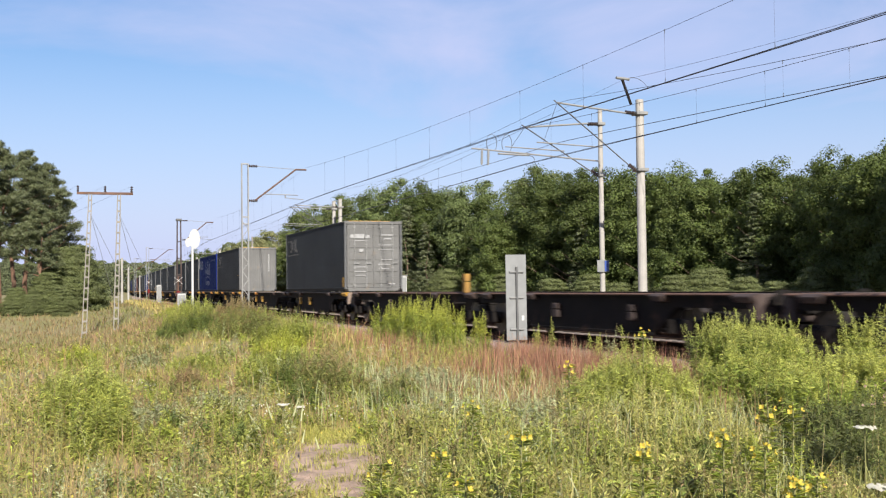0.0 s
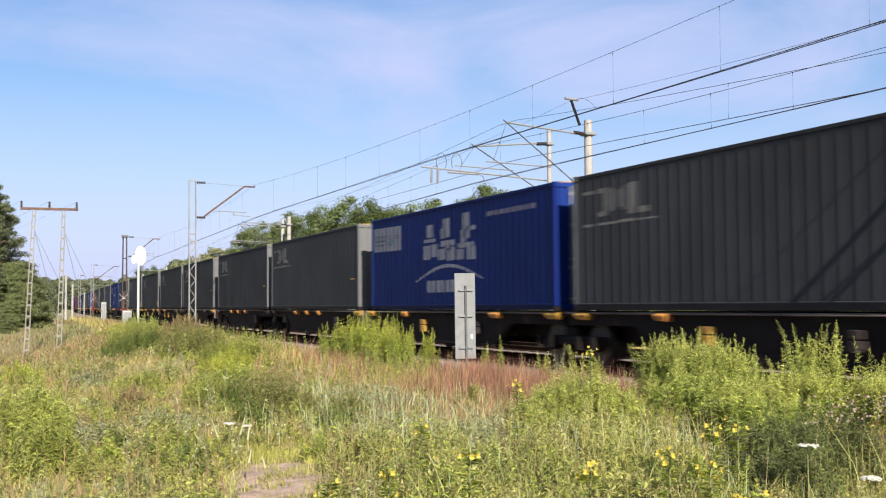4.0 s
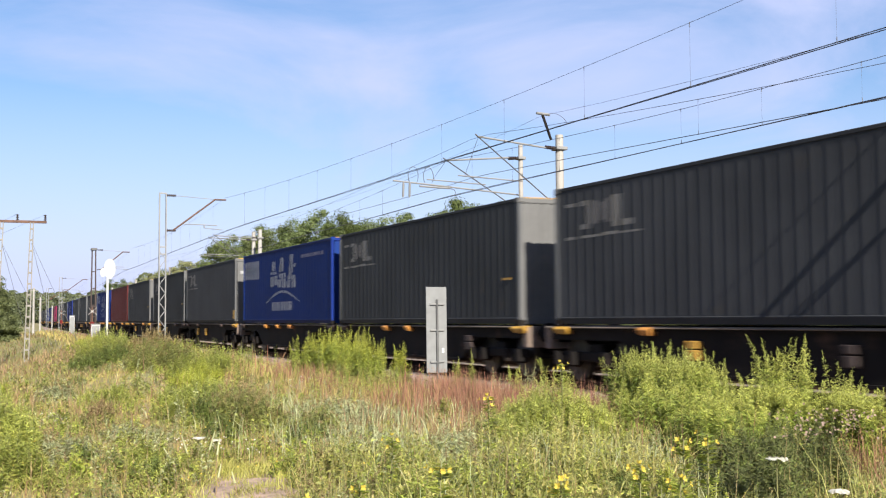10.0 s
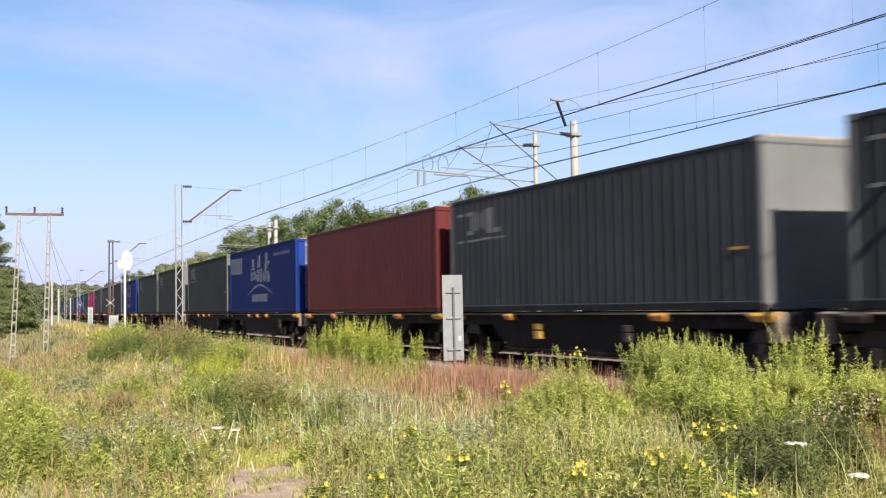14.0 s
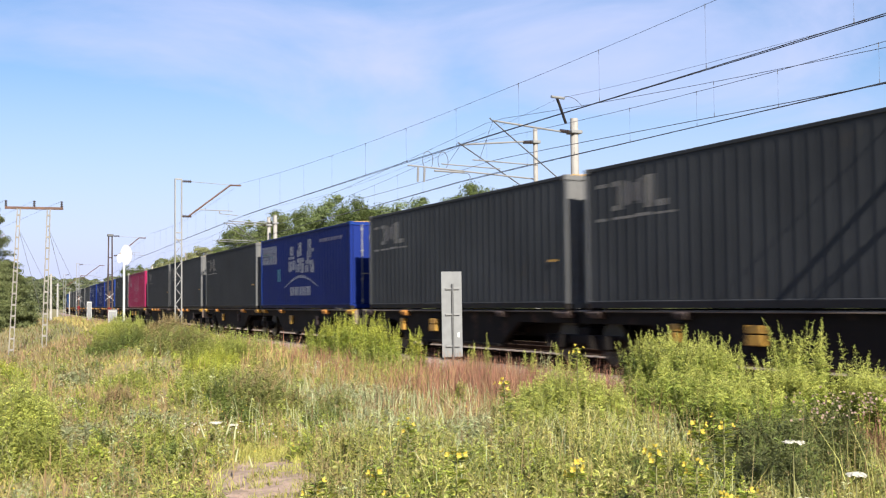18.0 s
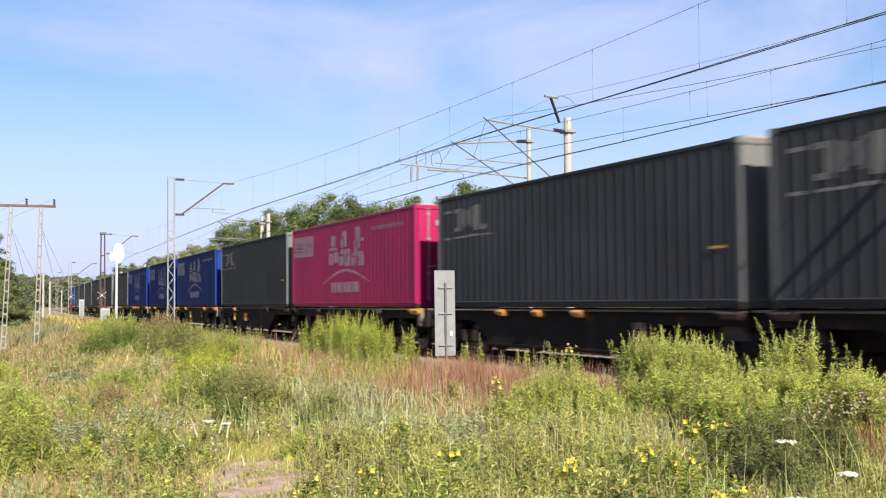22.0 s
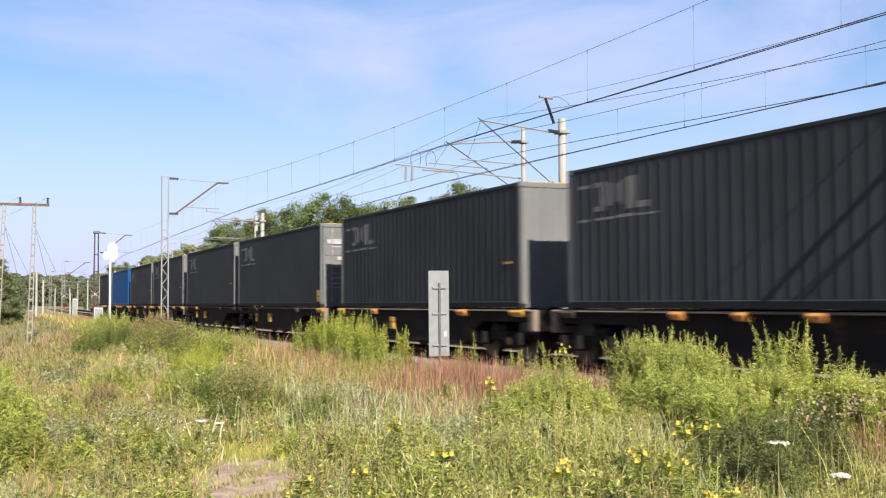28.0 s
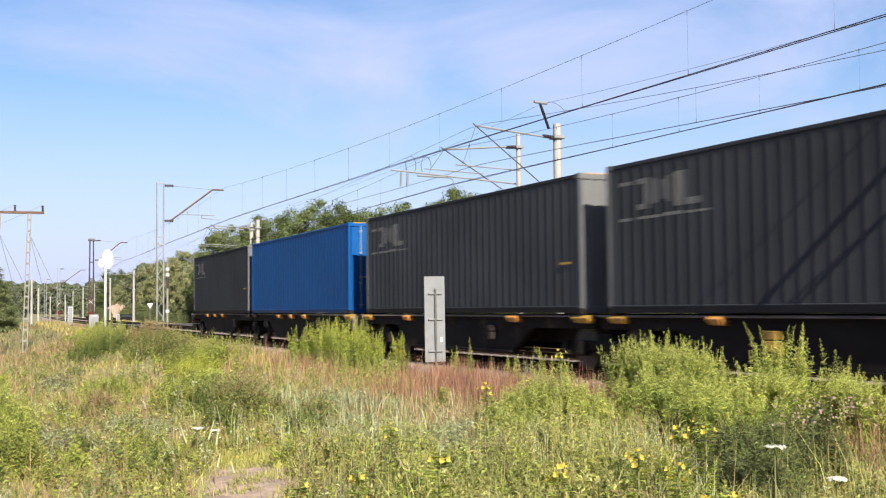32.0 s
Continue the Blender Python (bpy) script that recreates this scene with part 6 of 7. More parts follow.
def surrounding_grass():
    """Grass that carries the meadow on round and behind the camera."""
    rng = np.random.default_rng(19)
    n = 60000
    b = np.radians(50 + 308 * rng.random(n))
    r = 0.6 * (40 / 0.6) ** np.sqrt(rng.random(n))
    x, y = r * np.sin(b), r * np.cos(b)
    k = offset_of(x, y) < -2.2
    x, y = x[k], y[k]
    q = 0.4 + 4.3 * np.sqrt(rng.random(9000))
    c = np.radians(-5 + 58 * rng.random(9000))
    x, y = np.concatenate([x, q * np.sin(c)]), np.concatenate([y, q * np.cos(c)])
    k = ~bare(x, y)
    x, y = x[k], y[k]
    h = (0.06 + 0.2 * rng.random(len(x))) * np.where(np.hypot(x, y) < 5, 0.7, 1.2)
    v, f = blades(x, y, height(x, y) - 0.02, h, 0.006 + 0.0005 * np.hypot(x, y), rng, 0.7)
    tagged(new("surrounding_grass", raw_mesh("surrounding_grass", v, f, [M["grass"]])), "short mixed meadow grass round the standpoint", "grass", kind="stuff")


surrounding_grass()


def leafy(x, y, h, rng, leaves, leaf_len, leaf_w, up=0.5, spread=0.9, bare_low=0.08):
    """Stems with narrow arching leaves all round them; returns stems, leaves, and each leaf's height share."""
    n = len(x)
    z = height(x, y) - 0.03
    lean = rng.normal(size=(n, 2)) * 0.07 * h[:, None]
    u = bare_low + (1 - bare_low) * rng.random((n, leaves)) ** 0.6
    a = rng.random((n, leaves)) * 2 * np.pi
    bend = u ** 2.2
    c = np.stack([x[:, None] + lean[:, :1] * bend, y[:, None] + lean[:, 1:] * bend, z[:, None] + h[:, None] * (u - 0.05 * bend)], 2)
    ln = leaf_len * (1.25 - 1.0 * u ** 2.0) * (0.6 + 0.8 * rng.random((n, leaves)))
    rise = up * (0.1 + 0.9 * u) + 1.2 * up * np.clip(u - 0.85, 0, 1) / 0.15 + rng.normal(size=(n, leaves)) * 0.3
    d = np.stack([np.cos(a) * spread, np.sin(a) * spread, rise], 2)
    d /= np.linalg.norm(d, axis=2, keepdims=True)
    roll = rng.normal(size=(n, leaves)) * 0.5
    s = np.stack([-np.sin(a), np.cos(a), roll], 2) * (leaf_w * ln)[..., None]
    tip = c + d * ln[..., None]
    tip[..., 2] -= ln * (0.10 + 0.35 * (1 - u))
    mid = c + d * (ln * 0.5)[..., None]
    mid[..., 2] += ln * 0.05
    v = np.stack([c, mid - s, tip, mid + s], 2).reshape(-1, 3)
    f = np.arange(len(v)).reshape(-1, 4)
    w = 0.0022 + 0 * h
    b0 = np.stack([x, y, z], 1)
    t0 = b0 + np.stack([lean[:, 0], lean[:, 1], h * 0.95], 1)
    m0 = b0 + np.stack([lean[:, 0] * 0.22, lean[:, 1] * 0.22, h * 0.5], 1)
    sd = np.stack([w, 0 * w, 0 * w], 1)
    sv = np.stack([b0 - sd, b0 + sd, m0 + sd * 0.8, m0 - sd * 0.8, t0 + sd * 0.4, t0 - sd * 0.4], 1).reshape(-1, 3)
    i0 = np.arange(n)[:, None] * 6
    sf = np.concatenate([i0 + np.array([[0, 1, 2, 3]]), i0 + np.array([[3, 2, 4, 5]])], 0)
    return (sv, sf), (v, f), u.ravel()


def herb_stuff(name, label, category, x, y, h, rng, leaves, ll, lw, mats, tip_from=2.0, up=0.5):
    (sv, sf), (v, f), u = leafy(x, y, h, rng, leaves, ll, lw, up)
    me = raw_mesh(name, np.concatenate([v, sv]), np.concatenate([f, sf + len(v)]), [M[m] for m in mats],
                  np.concatenate([np.where(u > tip_from, 1, 0), np.full(len(sf), 2)]))
    return tagged(new(name, me), label, category, kind="stuff")


def ring(cx, cy, rx, ry, n, seed, turn=0.0):
    rng = np.random.default_rng(seed)
    a, q = rng.random(n) * 6.28, np.sqrt(rng.random(n)) * (0.72 + 0.5 * rng.random(n))
    u, v = rx * q * np.cos(a), ry * q * np.sin(a)
    return cx + u * math.cos(turn) - v * math.sin(turn), cy + u * math.sin(turn) + v * math.cos(turn), rng


def clump(name, label, cx, cy, rx, ry, n, h0, h1, seed, leaves, ll, lw, mats, tip_from=2.0, turn=0.0, up=0.5, category="plant", fall=0.38):
    x, y, rng = ring(cx, cy, rx, ry, n, seed, turn)
    h = 1.04 * (h0 - 0.15 * (h1 - h0) + 1.25 * (h1 - h0) * rng.random(n))
    h = h * (1.0 - fall * np.clip(((x - cx) / rx) ** 2 + ((y - cy) / ry) ** 2, 0, 1.2))
    herb_stuff(name, label, category, x, y, h, rng, leaves, ll, lw, mats, tip_from, up)


def herb_layer(name, label, mats, n, r0, r1, hmin, hmax, leaves, ll, lw, seed, field=None, tip_from=2.0, up=0.5, near=-1.9):
    x, y, r, rng = scatter(n, -4, 52, r0, r1, seed, near)
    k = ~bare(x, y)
    if field is not None:
        k &= rng.random(len(x)) < field(x, y)
    k &= rng.random(len(x)) > 0.45 * russet_patch(x, y)
    x, y, r = x[k], y[k], r[k]
    h = (hmin + (hmax - hmin) * rng.random(len(x))) * (0.6 + 0.8 * patchy(x, y, 3.5, seed + 9)) * (0.65 + 0.6 * patchy(x, y, 0.9, seed + 19))
    herb_stuff(name, label, "plant", x, y, h, rng, leaves, ll * (0.8 + 0.03 * r[:, None]), lw, mats, tip_from, up)


def verge(x, y):
    d = offset_of(x, y)
    return smooth((d + 5.5) / 2.0) * (0.35 + 0.65 * patchy(x, y, 3, 77))


herb_layer("low_herbs", "low fresh green leafy meadow herbs", ("grass_green", "fresh_leaf", "stem"), 8000, 4.6, 60, 0.10, 0.36, 34, 0.06, 0.13, 41, lambda x, y: 0.25 + 0.75 * patchy(x, y, 2.2, 61), 0.8, 0.7)
herb_layer("yellow_herbs", "yellow-green leafy meadow herbs", ("goldenrod", "goldenrod_top", "stem"), 6000, 5, 60, 0.16, 0.46, 44, 0.06, 0.11, 42, lambda x, y: patchy(x, y, 1.9, 62) ** 2, 0.85, 0.5)
herb_layer("olive_herbs", "dark olive herbs with pale seed heads", ("herb", "brown_head", "stem"), 3200, 5, 60, 0.2, 0.55, 44, 0.055, 0.12, 43, lambda x, y: patchy(x, y, 2.6, 63) ** 2, 0.9)
herb_layer("silver_herbs", "silvery green mugwort and grass heads", ("silver", "straw", "stem"), 3600, 5, 40, 0.22, 0.48, 36, 0.055, 0.10, 44, lambda x, y: patchy(x, y, 2.8, 64) ** 2, 0.92, 1.0)


def verge_spots(n, seed, o0, o1):
    """Places along the foot of the ballast, thicker near the camera."""
    rng = np.random.default_rng(seed)
    s = 5.5 * (130 / 5.5) ** rng.random(n)
    o = o0 + (o1 - o0) * rng.random(n)
    sx, sy, sa = np.interp(s, S_GRID, _x), np.interp(s, S_GRID, _y), np.interp(s, S_GRID, _a)
    return SIDE + sx + o * np.cos(sa), sy - o * np.sin(sa), rng


def verge_plants():
    x, y, rng = verge_spots(24000, 81, -4.6, -0.95)
    k = rng.random(len(x)) < 0.12 + 0.88 * smooth((34 - y) / 12)
    x, y = x[k], y[k]
    h = (0.35 + 0.5 * rng.random(len(x))) * (0.7 + 0.5 * patchy(x, y, 3.0, 82))
    w = np.maximum(0.005, np.hypot(x, y) * 0.0004)
    v, f = blades(x, y, height(x, y) - 0.03, h, w, rng, 0.22)
    tagged(new("verge_grass", raw_mesh("verge_grass", v, f, [M["russet"]])), "tall russet seeding grass along the ballast", "grass", kind="stuff")
    rng = np.random.default_rng(87)
    s = np.where(rng.random(20000) < 0.82, 13.6 + 9.5 * rng.random(20000), 6.6 + 2.4 * rng.random(20000))
    o = -4.3 + 3.0 * rng.random(20000)
    o = np.where(s < 10, -2.6 + 1.4 * rng.random(20000), o)
    k = rng.random(20000) < 0.12 + 0.7 * patchy(o, s, 1.1, 89) ** 2
    k &= SIDE + o > 0.47 * s
    x, y = SIDE + np.interp(s, S_GRID, _x)[k] + o[k], s[k]
    h = (0.5 + 0.5 * rng.random(len(x))) * (0.75 + 0.35 * patchy(x, y, 1.4, 88))
    v, f = blades(x, y, height(x, y) - 0.03, h, np.maximum(0.005, np.hypot(x, y) * 0.00038), rng, 0.2)
    tagged(new("sorrel_grass", raw_mesh("sorrel_grass", v, f, [M["russet"]])), "thick reddish seeding grass before the ballast", "grass", kind="stuff")
    x, y, rng = verge_spots(16000, 83, -5.5, -1.0)
    k = (rng.random(len(x)) > russet_patch(x, y)) & (y > 8.8)
    x, y = x[k], y[k]
    h = (0.22 + 0.4 * rng.random(len(x)))
    v, f = blades(x, y, height(x, y) - 0.03, h, np.maximum(0.005, np.hypot(x, y) * 0.0004), rng, 0.45)
    tagged(new("verge_green_grass", raw_mesh("verge_green_grass", v, f, [M["grass"]])), "tall green and dry grass along the ballast", "grass", kind="stuff")
    x, y, rng = verge_spots(4200, 85, -5.0, -1.4)
    k = (patchy(x, y, 3.5, 86) > 0.45) & (russet_patch(x, y) < 0.3) & (y > 9.2)
    x, y = x[k], y[k]
    herb_stuff("verge_weeds", "tall mixed weeds along the ballast", "plant", x, y, 0.45 + 0.5 * rng.random(len(x)), rng, 44, 0.07, 0.09, ("goldenrod", "straw", "stem"), 0.94, 0.5)


verge_plants()


grass_layer("front_stems", "upright pale green grass stems at the front of the meadow", "grass_pale", 9000, 5.5, 15, 0.3, 0.6, 46, lambda x, y: front_field(x, y) * patchy(x, y, 1.6, 93), 0.8, 0.35)
grass_layer("front_green_stems", "upright green stems at the front of the meadow", "herb", 9000, 5.5, 15, 0.25, 0.5, 45, front_field, 0.7, 0.35)
herb_layer("front_herbs", "dense leafy weeds at the front of the meadow", ("grass_green", "grass_pale", "stem"), 4600, 4.8, 14, 0.24, 0.5, 80, 0.065, 0.075, 47, lambda x, y: front_field(x, y) * (0.25 + 0.75 * patchy(x, y, 1.5, 94)), 0.75, 0.8)
# dark low leaves that stand in for shaded gaps between the stems
herb_layer("deep_herbs", "deep green leafy weeds for shaded gaps in the grass", ("deep_leaf", "grass_green", "stem"), 1500, 4.8, 16, 0.25, 0.45, 70, 0.065, 0.11, 40, lambda x, y: front_field(x, y) * patchy(x, y, 1.2, 97) ** 1.5, 0.95, 0.5)
grass_layer("front_grass", "dense tall pale green grass at the front of the meadow", "grass_pale", 9000, 4.8, 15, 0.2, 0.48, 48, lambda x, y: front_field(x, y) * patchy(x, y, 2.2, 95), 1.0, 0.6)
grass_layer("front_heads", "pale thick seed heads at the front of the meadow", "silver", 22000, 6.5, 20, 0.3, 0.56, 49, lambda x, y: np.clip(0.9 * blot(x, y, 6.1, 16.0, 1.1, 3.2) + 0.7 * blot(x, y, 5.0, 13.0, 0.9, 2.2) + blot(x, y, 4.7, 9.6, 0.8, 1.6) + 0.7 * blot(x, y, 5.3, 11.2, 1.3, 3.0) + 0.5 * blot(x, y, 6.4, 8.6, 1.0, 1.4) + 0.2 * smooth((x - 3) / 1.5), 0, 1) * (x < 0.84 * y), 0.9, 0.3)

grass_layer("dry_stems", "upright dry brown stems among the green weeds", "brown_head", 23000, 6.5, 30, 0.35, 0.75, 52, lambda x, y: patchy(x, y, 1.3, 53) ** 3 * (0.35 + 0.65 * smooth((np.degrees(np.arctan2(x, y)) - 22) / 8)) * (1 - 0.6 * front_field(x, y)), 0.5, 0.15)


def tussocks(name, label, mats, spots, stems, hmin, hmax, leaves, ll, lw, seed, tip, up):
    """Small separate tufts of one plant, each with a height and fullness of its own."""
    rng = np.random.default_rng(seed)
    X, Y, H = [], [], []
    for cx, cy in spots:
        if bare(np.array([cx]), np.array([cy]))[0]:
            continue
        n, r, top = int(stems * (0.5 + rng.random())), 0.10 + 0.18 * rng.random(), hmin + (hmax - hmin) * rng.random()
        q, a = r * np.sqrt(rng.random(n)), rng.random(n) * 6.28
        X.append(cx + q * np.cos(a))
        Y.append(cy + q * np.sin(a))
        H.append(top * (0.65 + 0.45 * rng.random(n)) * (1 - 0.35 * (q / r) ** 2))
    herb_stuff(name, label, "plant", np.concatenate(X), np.concatenate(Y), np.concatenate(H), rng, leaves, ll, lw, mats, tip, up)


def tussock_spots(n, seed, r0, r1, b0=3, b1=44):
    x, y, r, rng = scatter(n, b0, b1, r0, r1, seed, -2.6)
    return list(zip(x, y))


tussocks("deep_tufts", "deep green leafy tufts dotted over the meadow", ("deep_leaf", "herb", "stem"), tussock_spots(90, 701, 6, 34), 16, 0.25, 0.5, 60, 0.07, 0.11, 711, 0.9, 0.5)
tussocks("fresh_tufts", "bright fresh green tufts dotted over the meadow", ("fresh_leaf", "goldenrod_top", "stem"), tussock_spots(130, 702, 6, 40), 16, 0.25, 0.5, 60, 0.075, 0.10, 712, 0.85, 0.5)
tussocks("yellow_tufts", "yellow-green flowering tufts dotted over the meadow", ("goldenrod", "goldenrod_tip", "stem"), tussock_spots(60, 703, 8, 40), 14, 0.3, 0.55, 60, 0.07, 0.09, 713, 0.8, 0.45)
tussocks("seedy_tufts", "olive brown tufts gone to seed in the meadow", ("herb", "brown_head", "stem"), tussock_spots(80, 704, 6, 34), 14, 0.3, 0.55, 60, 0.055, 0.11, 714, 0.75, 0.6)
tussocks("lush_tufts", "lush broad-leaved tufts at the front of the meadow", ("fresh_leaf", "grass_pale", "stem"), tussock_spots(110, 705, 5.5, 14, 18, 46), 14, 0.3, 0.55, 46, 0.12, 0.085, 715, 0.8, 0.8)

GOLD = ("goldenrod", "goldenrod_tip", "stem")
OLIVE = ("herb", "brown_head", "stem")
SILVER = ("silver", "straw", "stem")
TALL = ("tall_leaf", "tall_top", "stem")
FRESH = ("fresh_leaf", "goldenrod_top", "stem")
DEEP = ("deep_leaf", "herb", "stem")
THISTLE = ("thistle", "deep_leaf", "stem")


def stand(words, kind, spots, seed):
    """Stands of one plant: middle, half widths, stems, heights, where the tips begin."""
    rod = kind in (GOLD, TALL)
    for i, (cx, cy, rx, ry, n, h0, h1, tip) in enumerate(spots):
        near = math.hypot(cx, cy) < 29 if rod else math.hypot(cx, cy) < 22
        clump("goldenrod_stand" if rod else "weed_stand", words, cx, cy, rx, ry, n, h0, h1, seed + i, (240 if rod else 170) if near else 130, (0.105 if rod else 0.075) * (1 if near else 1.15),
              (0.055 if rod else 0.08) * (1 if near else 1.4), kind, tip, fall=0.2 if kind is TALL else (0.24 if rod and near else 0.42), up=0.38 if rod else 0.4)


stand("bright yellow-green goldenrod stand in the meadow", GOLD, (
    (9.35, 26.2, 0.55, 1.0, 80, 1.0, 1.5, 0.72), (9.35, 24.6, 0.6, 1.0, 90, 1.05, 1.6, 0.72), (9.25, 23.2, 0.55, 0.8, 70, 1.0, 1.58, 0.72), (9.85, 22.4, 0.15, 0.2, 14, 1.3, 1.5, 0.6), (5.9, 24.3, 0.4, 0.6, 70, 0.55, 0.8, 0.5), (5.35, 23.0, 0.4, 0.6, 60, 0.45, 0.7, 0.5),
    (1.6, 24.5, 0.35, 0.7, 40, 0.4, 0.6, 0.7), (7.6, 47, 1.4, 4.0, 90, 0.45, 0.75, 0.7), (9.2, 62, 1.4, 5, 80, 0.4, 0.7, 0.7), (10.3, 30.5, 0.3, 0.9, 30, 0.8, 1.1, 0.7), (8.4, 38, 0.8, 2.0, 70, 0.5, 0.8, 0.7)), 300)
stand("tall fresh green goldenrod stand before the track", TALL, (
    (9.25, 12.75, 0.45, 0.6, 100, 1.2, 1.5, 0.8), (9.15, 12.0, 0.5, 0.7, 130, 1.15, 1.48, 0.8), (9.0, 11.3, 0.55, 0.55, 110, 1.15, 1.42, 0.8), (8.75, 9.9, 0.6, 0.6, 130, 0.85, 1.08, 0.72), (8.75, 9.4, 0.35, 0.4, 60, 0.85, 1.08, 0.72),
    (9.3, 9.0, 0.4, 0.4, 100, 0.95, 1.2, 0.72), (9.0, 8.6, 0.3, 0.35, 70, 0.9, 1.12, 0.72), (8.0, 10.6, 0.5, 0.7, 70, 0.8, 1.05, 0.8), (7.7, 9.2, 0.5, 0.6, 60, 0.75, 0.95, 0.8), (9.4, 10.15, 0.3, 0.35, 40, 1.45, 1.66, 0.75), (9.5, 9.4, 0.05, 0.1, 3, 1.5, 1.66, 0.7), (9.4, 9.8, 0.08, 0.15, 6, 1.6, 1.72, 0.7)), 330)
stand("fresh green leafy weed stand in the meadow", FRESH, (
    (6.75, 11.0, 0.7, 0.9, 300, 0.75, 1.0, 0.6), (5.7, 9.9, 0.5, 0.6, 50, 0.45, 0.7, 0.9), (4.0, 18.1, 0.42, 0.6, 80, 0.4, 0.58, 0.9), (3.45, 21.3, 0.5, 0.7, 70, 0.35, 0.5, 0.75), (0.95, 12.9, 0.45, 0.6, 140, 0.65, 0.98, 0.7), (0.7, 13.6, 0.3, 0.5, 50, 0.5, 0.8, 0.7), (6.7, 41.5, 1.1, 1.4, 220, 1.05, 1.5, 0.75), (1.0, 11.8, 0.35, 0.4, 60, 0.4, 0.6, 0.9),
    (6.4, 27.6, 0.5, 0.8, 90, 0.6, 0.85, 0.95), (7.2, 28.0, 0.5, 0.8, 70, 0.6, 0.85, 0.95), (4.9, 20.0, 0.45, 0.6, 60, 0.4, 0.6, 0.8), (2.3, 11.7, 0.25, 0.3, 40, 0.35, 0.5, 0.95), (8.3, 31.0, 0.9, 2.0, 70, 0.5, 0.8, 0.9)), 350)
stand("deep green bushy weed stand in the meadow", DEEP, (
    # the small one at (3.95, 15.2) puts dark leaves where a bush's shadow lies
    (6.5, 39.6, 0.8, 1.0, 110, 0.75, 1.05, 0.8), (5.6, 39.6, 0.5, 1.0, 60, 0.6, 0.9, 0.8), (4.3, 17.0, 0.3, 0.4, 50, 0.5, 0.75, 0.9), (2.2, 10.9, 0.22, 0.3, 40, 0.25, 0.4, 2), (4.7, 13.6, 0.3, 0.4, 40, 0.35, 0.55, 2), (3.95, 15.2, 0.22, 0.3, 60, 0.3, 0.5, 2)), 360)
stand("dark leafy thistle clump gone to seed", THISTLE, ((6.3, 7.2, 0.5, 0.5, 130, 0.6, 0.88, 0.9), (7.0, 7.4, 0.5, 0.45, 90, 0.65, 0.9, 0.9), (5.7, 6.5, 0.35, 0.4, 50, 0.45, 0.65, 0.9)), 365)
stand("olive brown weed stand going to seed", OLIVE, (
    (8.0, 40.0, 0.9, 1.3, 150, 1.0, 1.35, 0.7), (6.7, 32.4, 1.0, 1.5, 150, 0.7, 1.1, 0.88), (4.35, 15.7, 0.42, 0.5, 100, 0.6, 0.95, 0.86), (4.8, 16.3, 0.42, 0.6, 80, 0.5, 0.85, 0.86), (5.3, 15.0, 0.4, 0.5, 60, 0.4, 0.6, 0.9), (7.3, 33.6, 0.8, 1.5, 80, 0.8, 1.1, 0.88), (2.75, 17.6, 0.2, 0.3, 26, 0.35, 0.55, 0.6)), 370)
stand("silvery green weed stand with dry tips", SILVER, (
    (5.0, 12.6, 0.6, 0.9, 60, 0.35, 0.55, 0.85), (5.0, 10.2, 0.6, 0.8, 80, 0.35, 0.6, 0.85), (2.8, 23.3, 0.4, 0.6, 60, 0.35, 0.55, 0.9), (1.65, 13.0, 0.4, 0.5, 60, 0.25, 0.42, 0.9), (2.75, 14.8, 0.5, 0.6, 60, 0.25, 0.4, 0.9), (6.2, 16.4, 0.9, 1.2, 110, 0.35, 0.55, 0.85)), 390)


stand("single weeds standing up before the ballast", TALL, (
    (10.16, 20.3, 0.1, 0.15, 6, 1.0, 1.25, 0.7), (10.15, 19.55, 0.05, 0.08, 3, 1.2, 1.36, 0.6), (10.12, 17.8, 0.1, 0.15, 7, 1.1, 1.3, 0.7), (10.1, 16.55, 0.09, 0.12, 6, 1.1, 1.35, 0.7), (10.1, 16.0, 0.12, 0.12, 7, 1.0, 1.25, 0.7)), 420)
stand("single silvery weeds standing up before the ballast", SILVER, ((10.12, 17.4, 0.12, 0.2, 9, 1.2, 1.43, 0.9), (10.0, 18.4, 0.2, 0.3, 10, 0.8, 1.1, 0.9)), 430)


def grass_spike(x, y, lean, h, k):
    """A stout bleached grass stalk with a thick seed head."""
    g = thing("grass_spike", Matrix.Translation((x, y, float(height(x, y)))), label="bleached stout grass stalk with a thick seed head", category="grass stalk", group="bleached stalks")
    bm = bmesh.new()
    bar(bm, (0, 0, -0.03), (lean * 0.5, 0, h * 0.6), 0.005, 0.004, 5)
    part("stalk", bm, M["straw"], g)
    bm = bmesh.new()
    bar(bm, (lean * 0.5, 0, h * 0.6), (lean, 0.02, h), 0.011, 0.005, 6)
    part("seed_head", bm, M["silver"], g, "pale seed head")


for k, (x, y, lean, h) in enumerate(((2.66, 11.2, -0.12, 0.48), (2.86, 11.6, 0.12, 0.46), (2.5, 10.9, -0.2, 0.4), (2.9, 11.3, 0.05, 0.42), (2.62, 10.2, 0.06, 0.3), (2.75, 9.9, -0.05, 0.26))):
    grass_spike(x, y, lean, h, k)


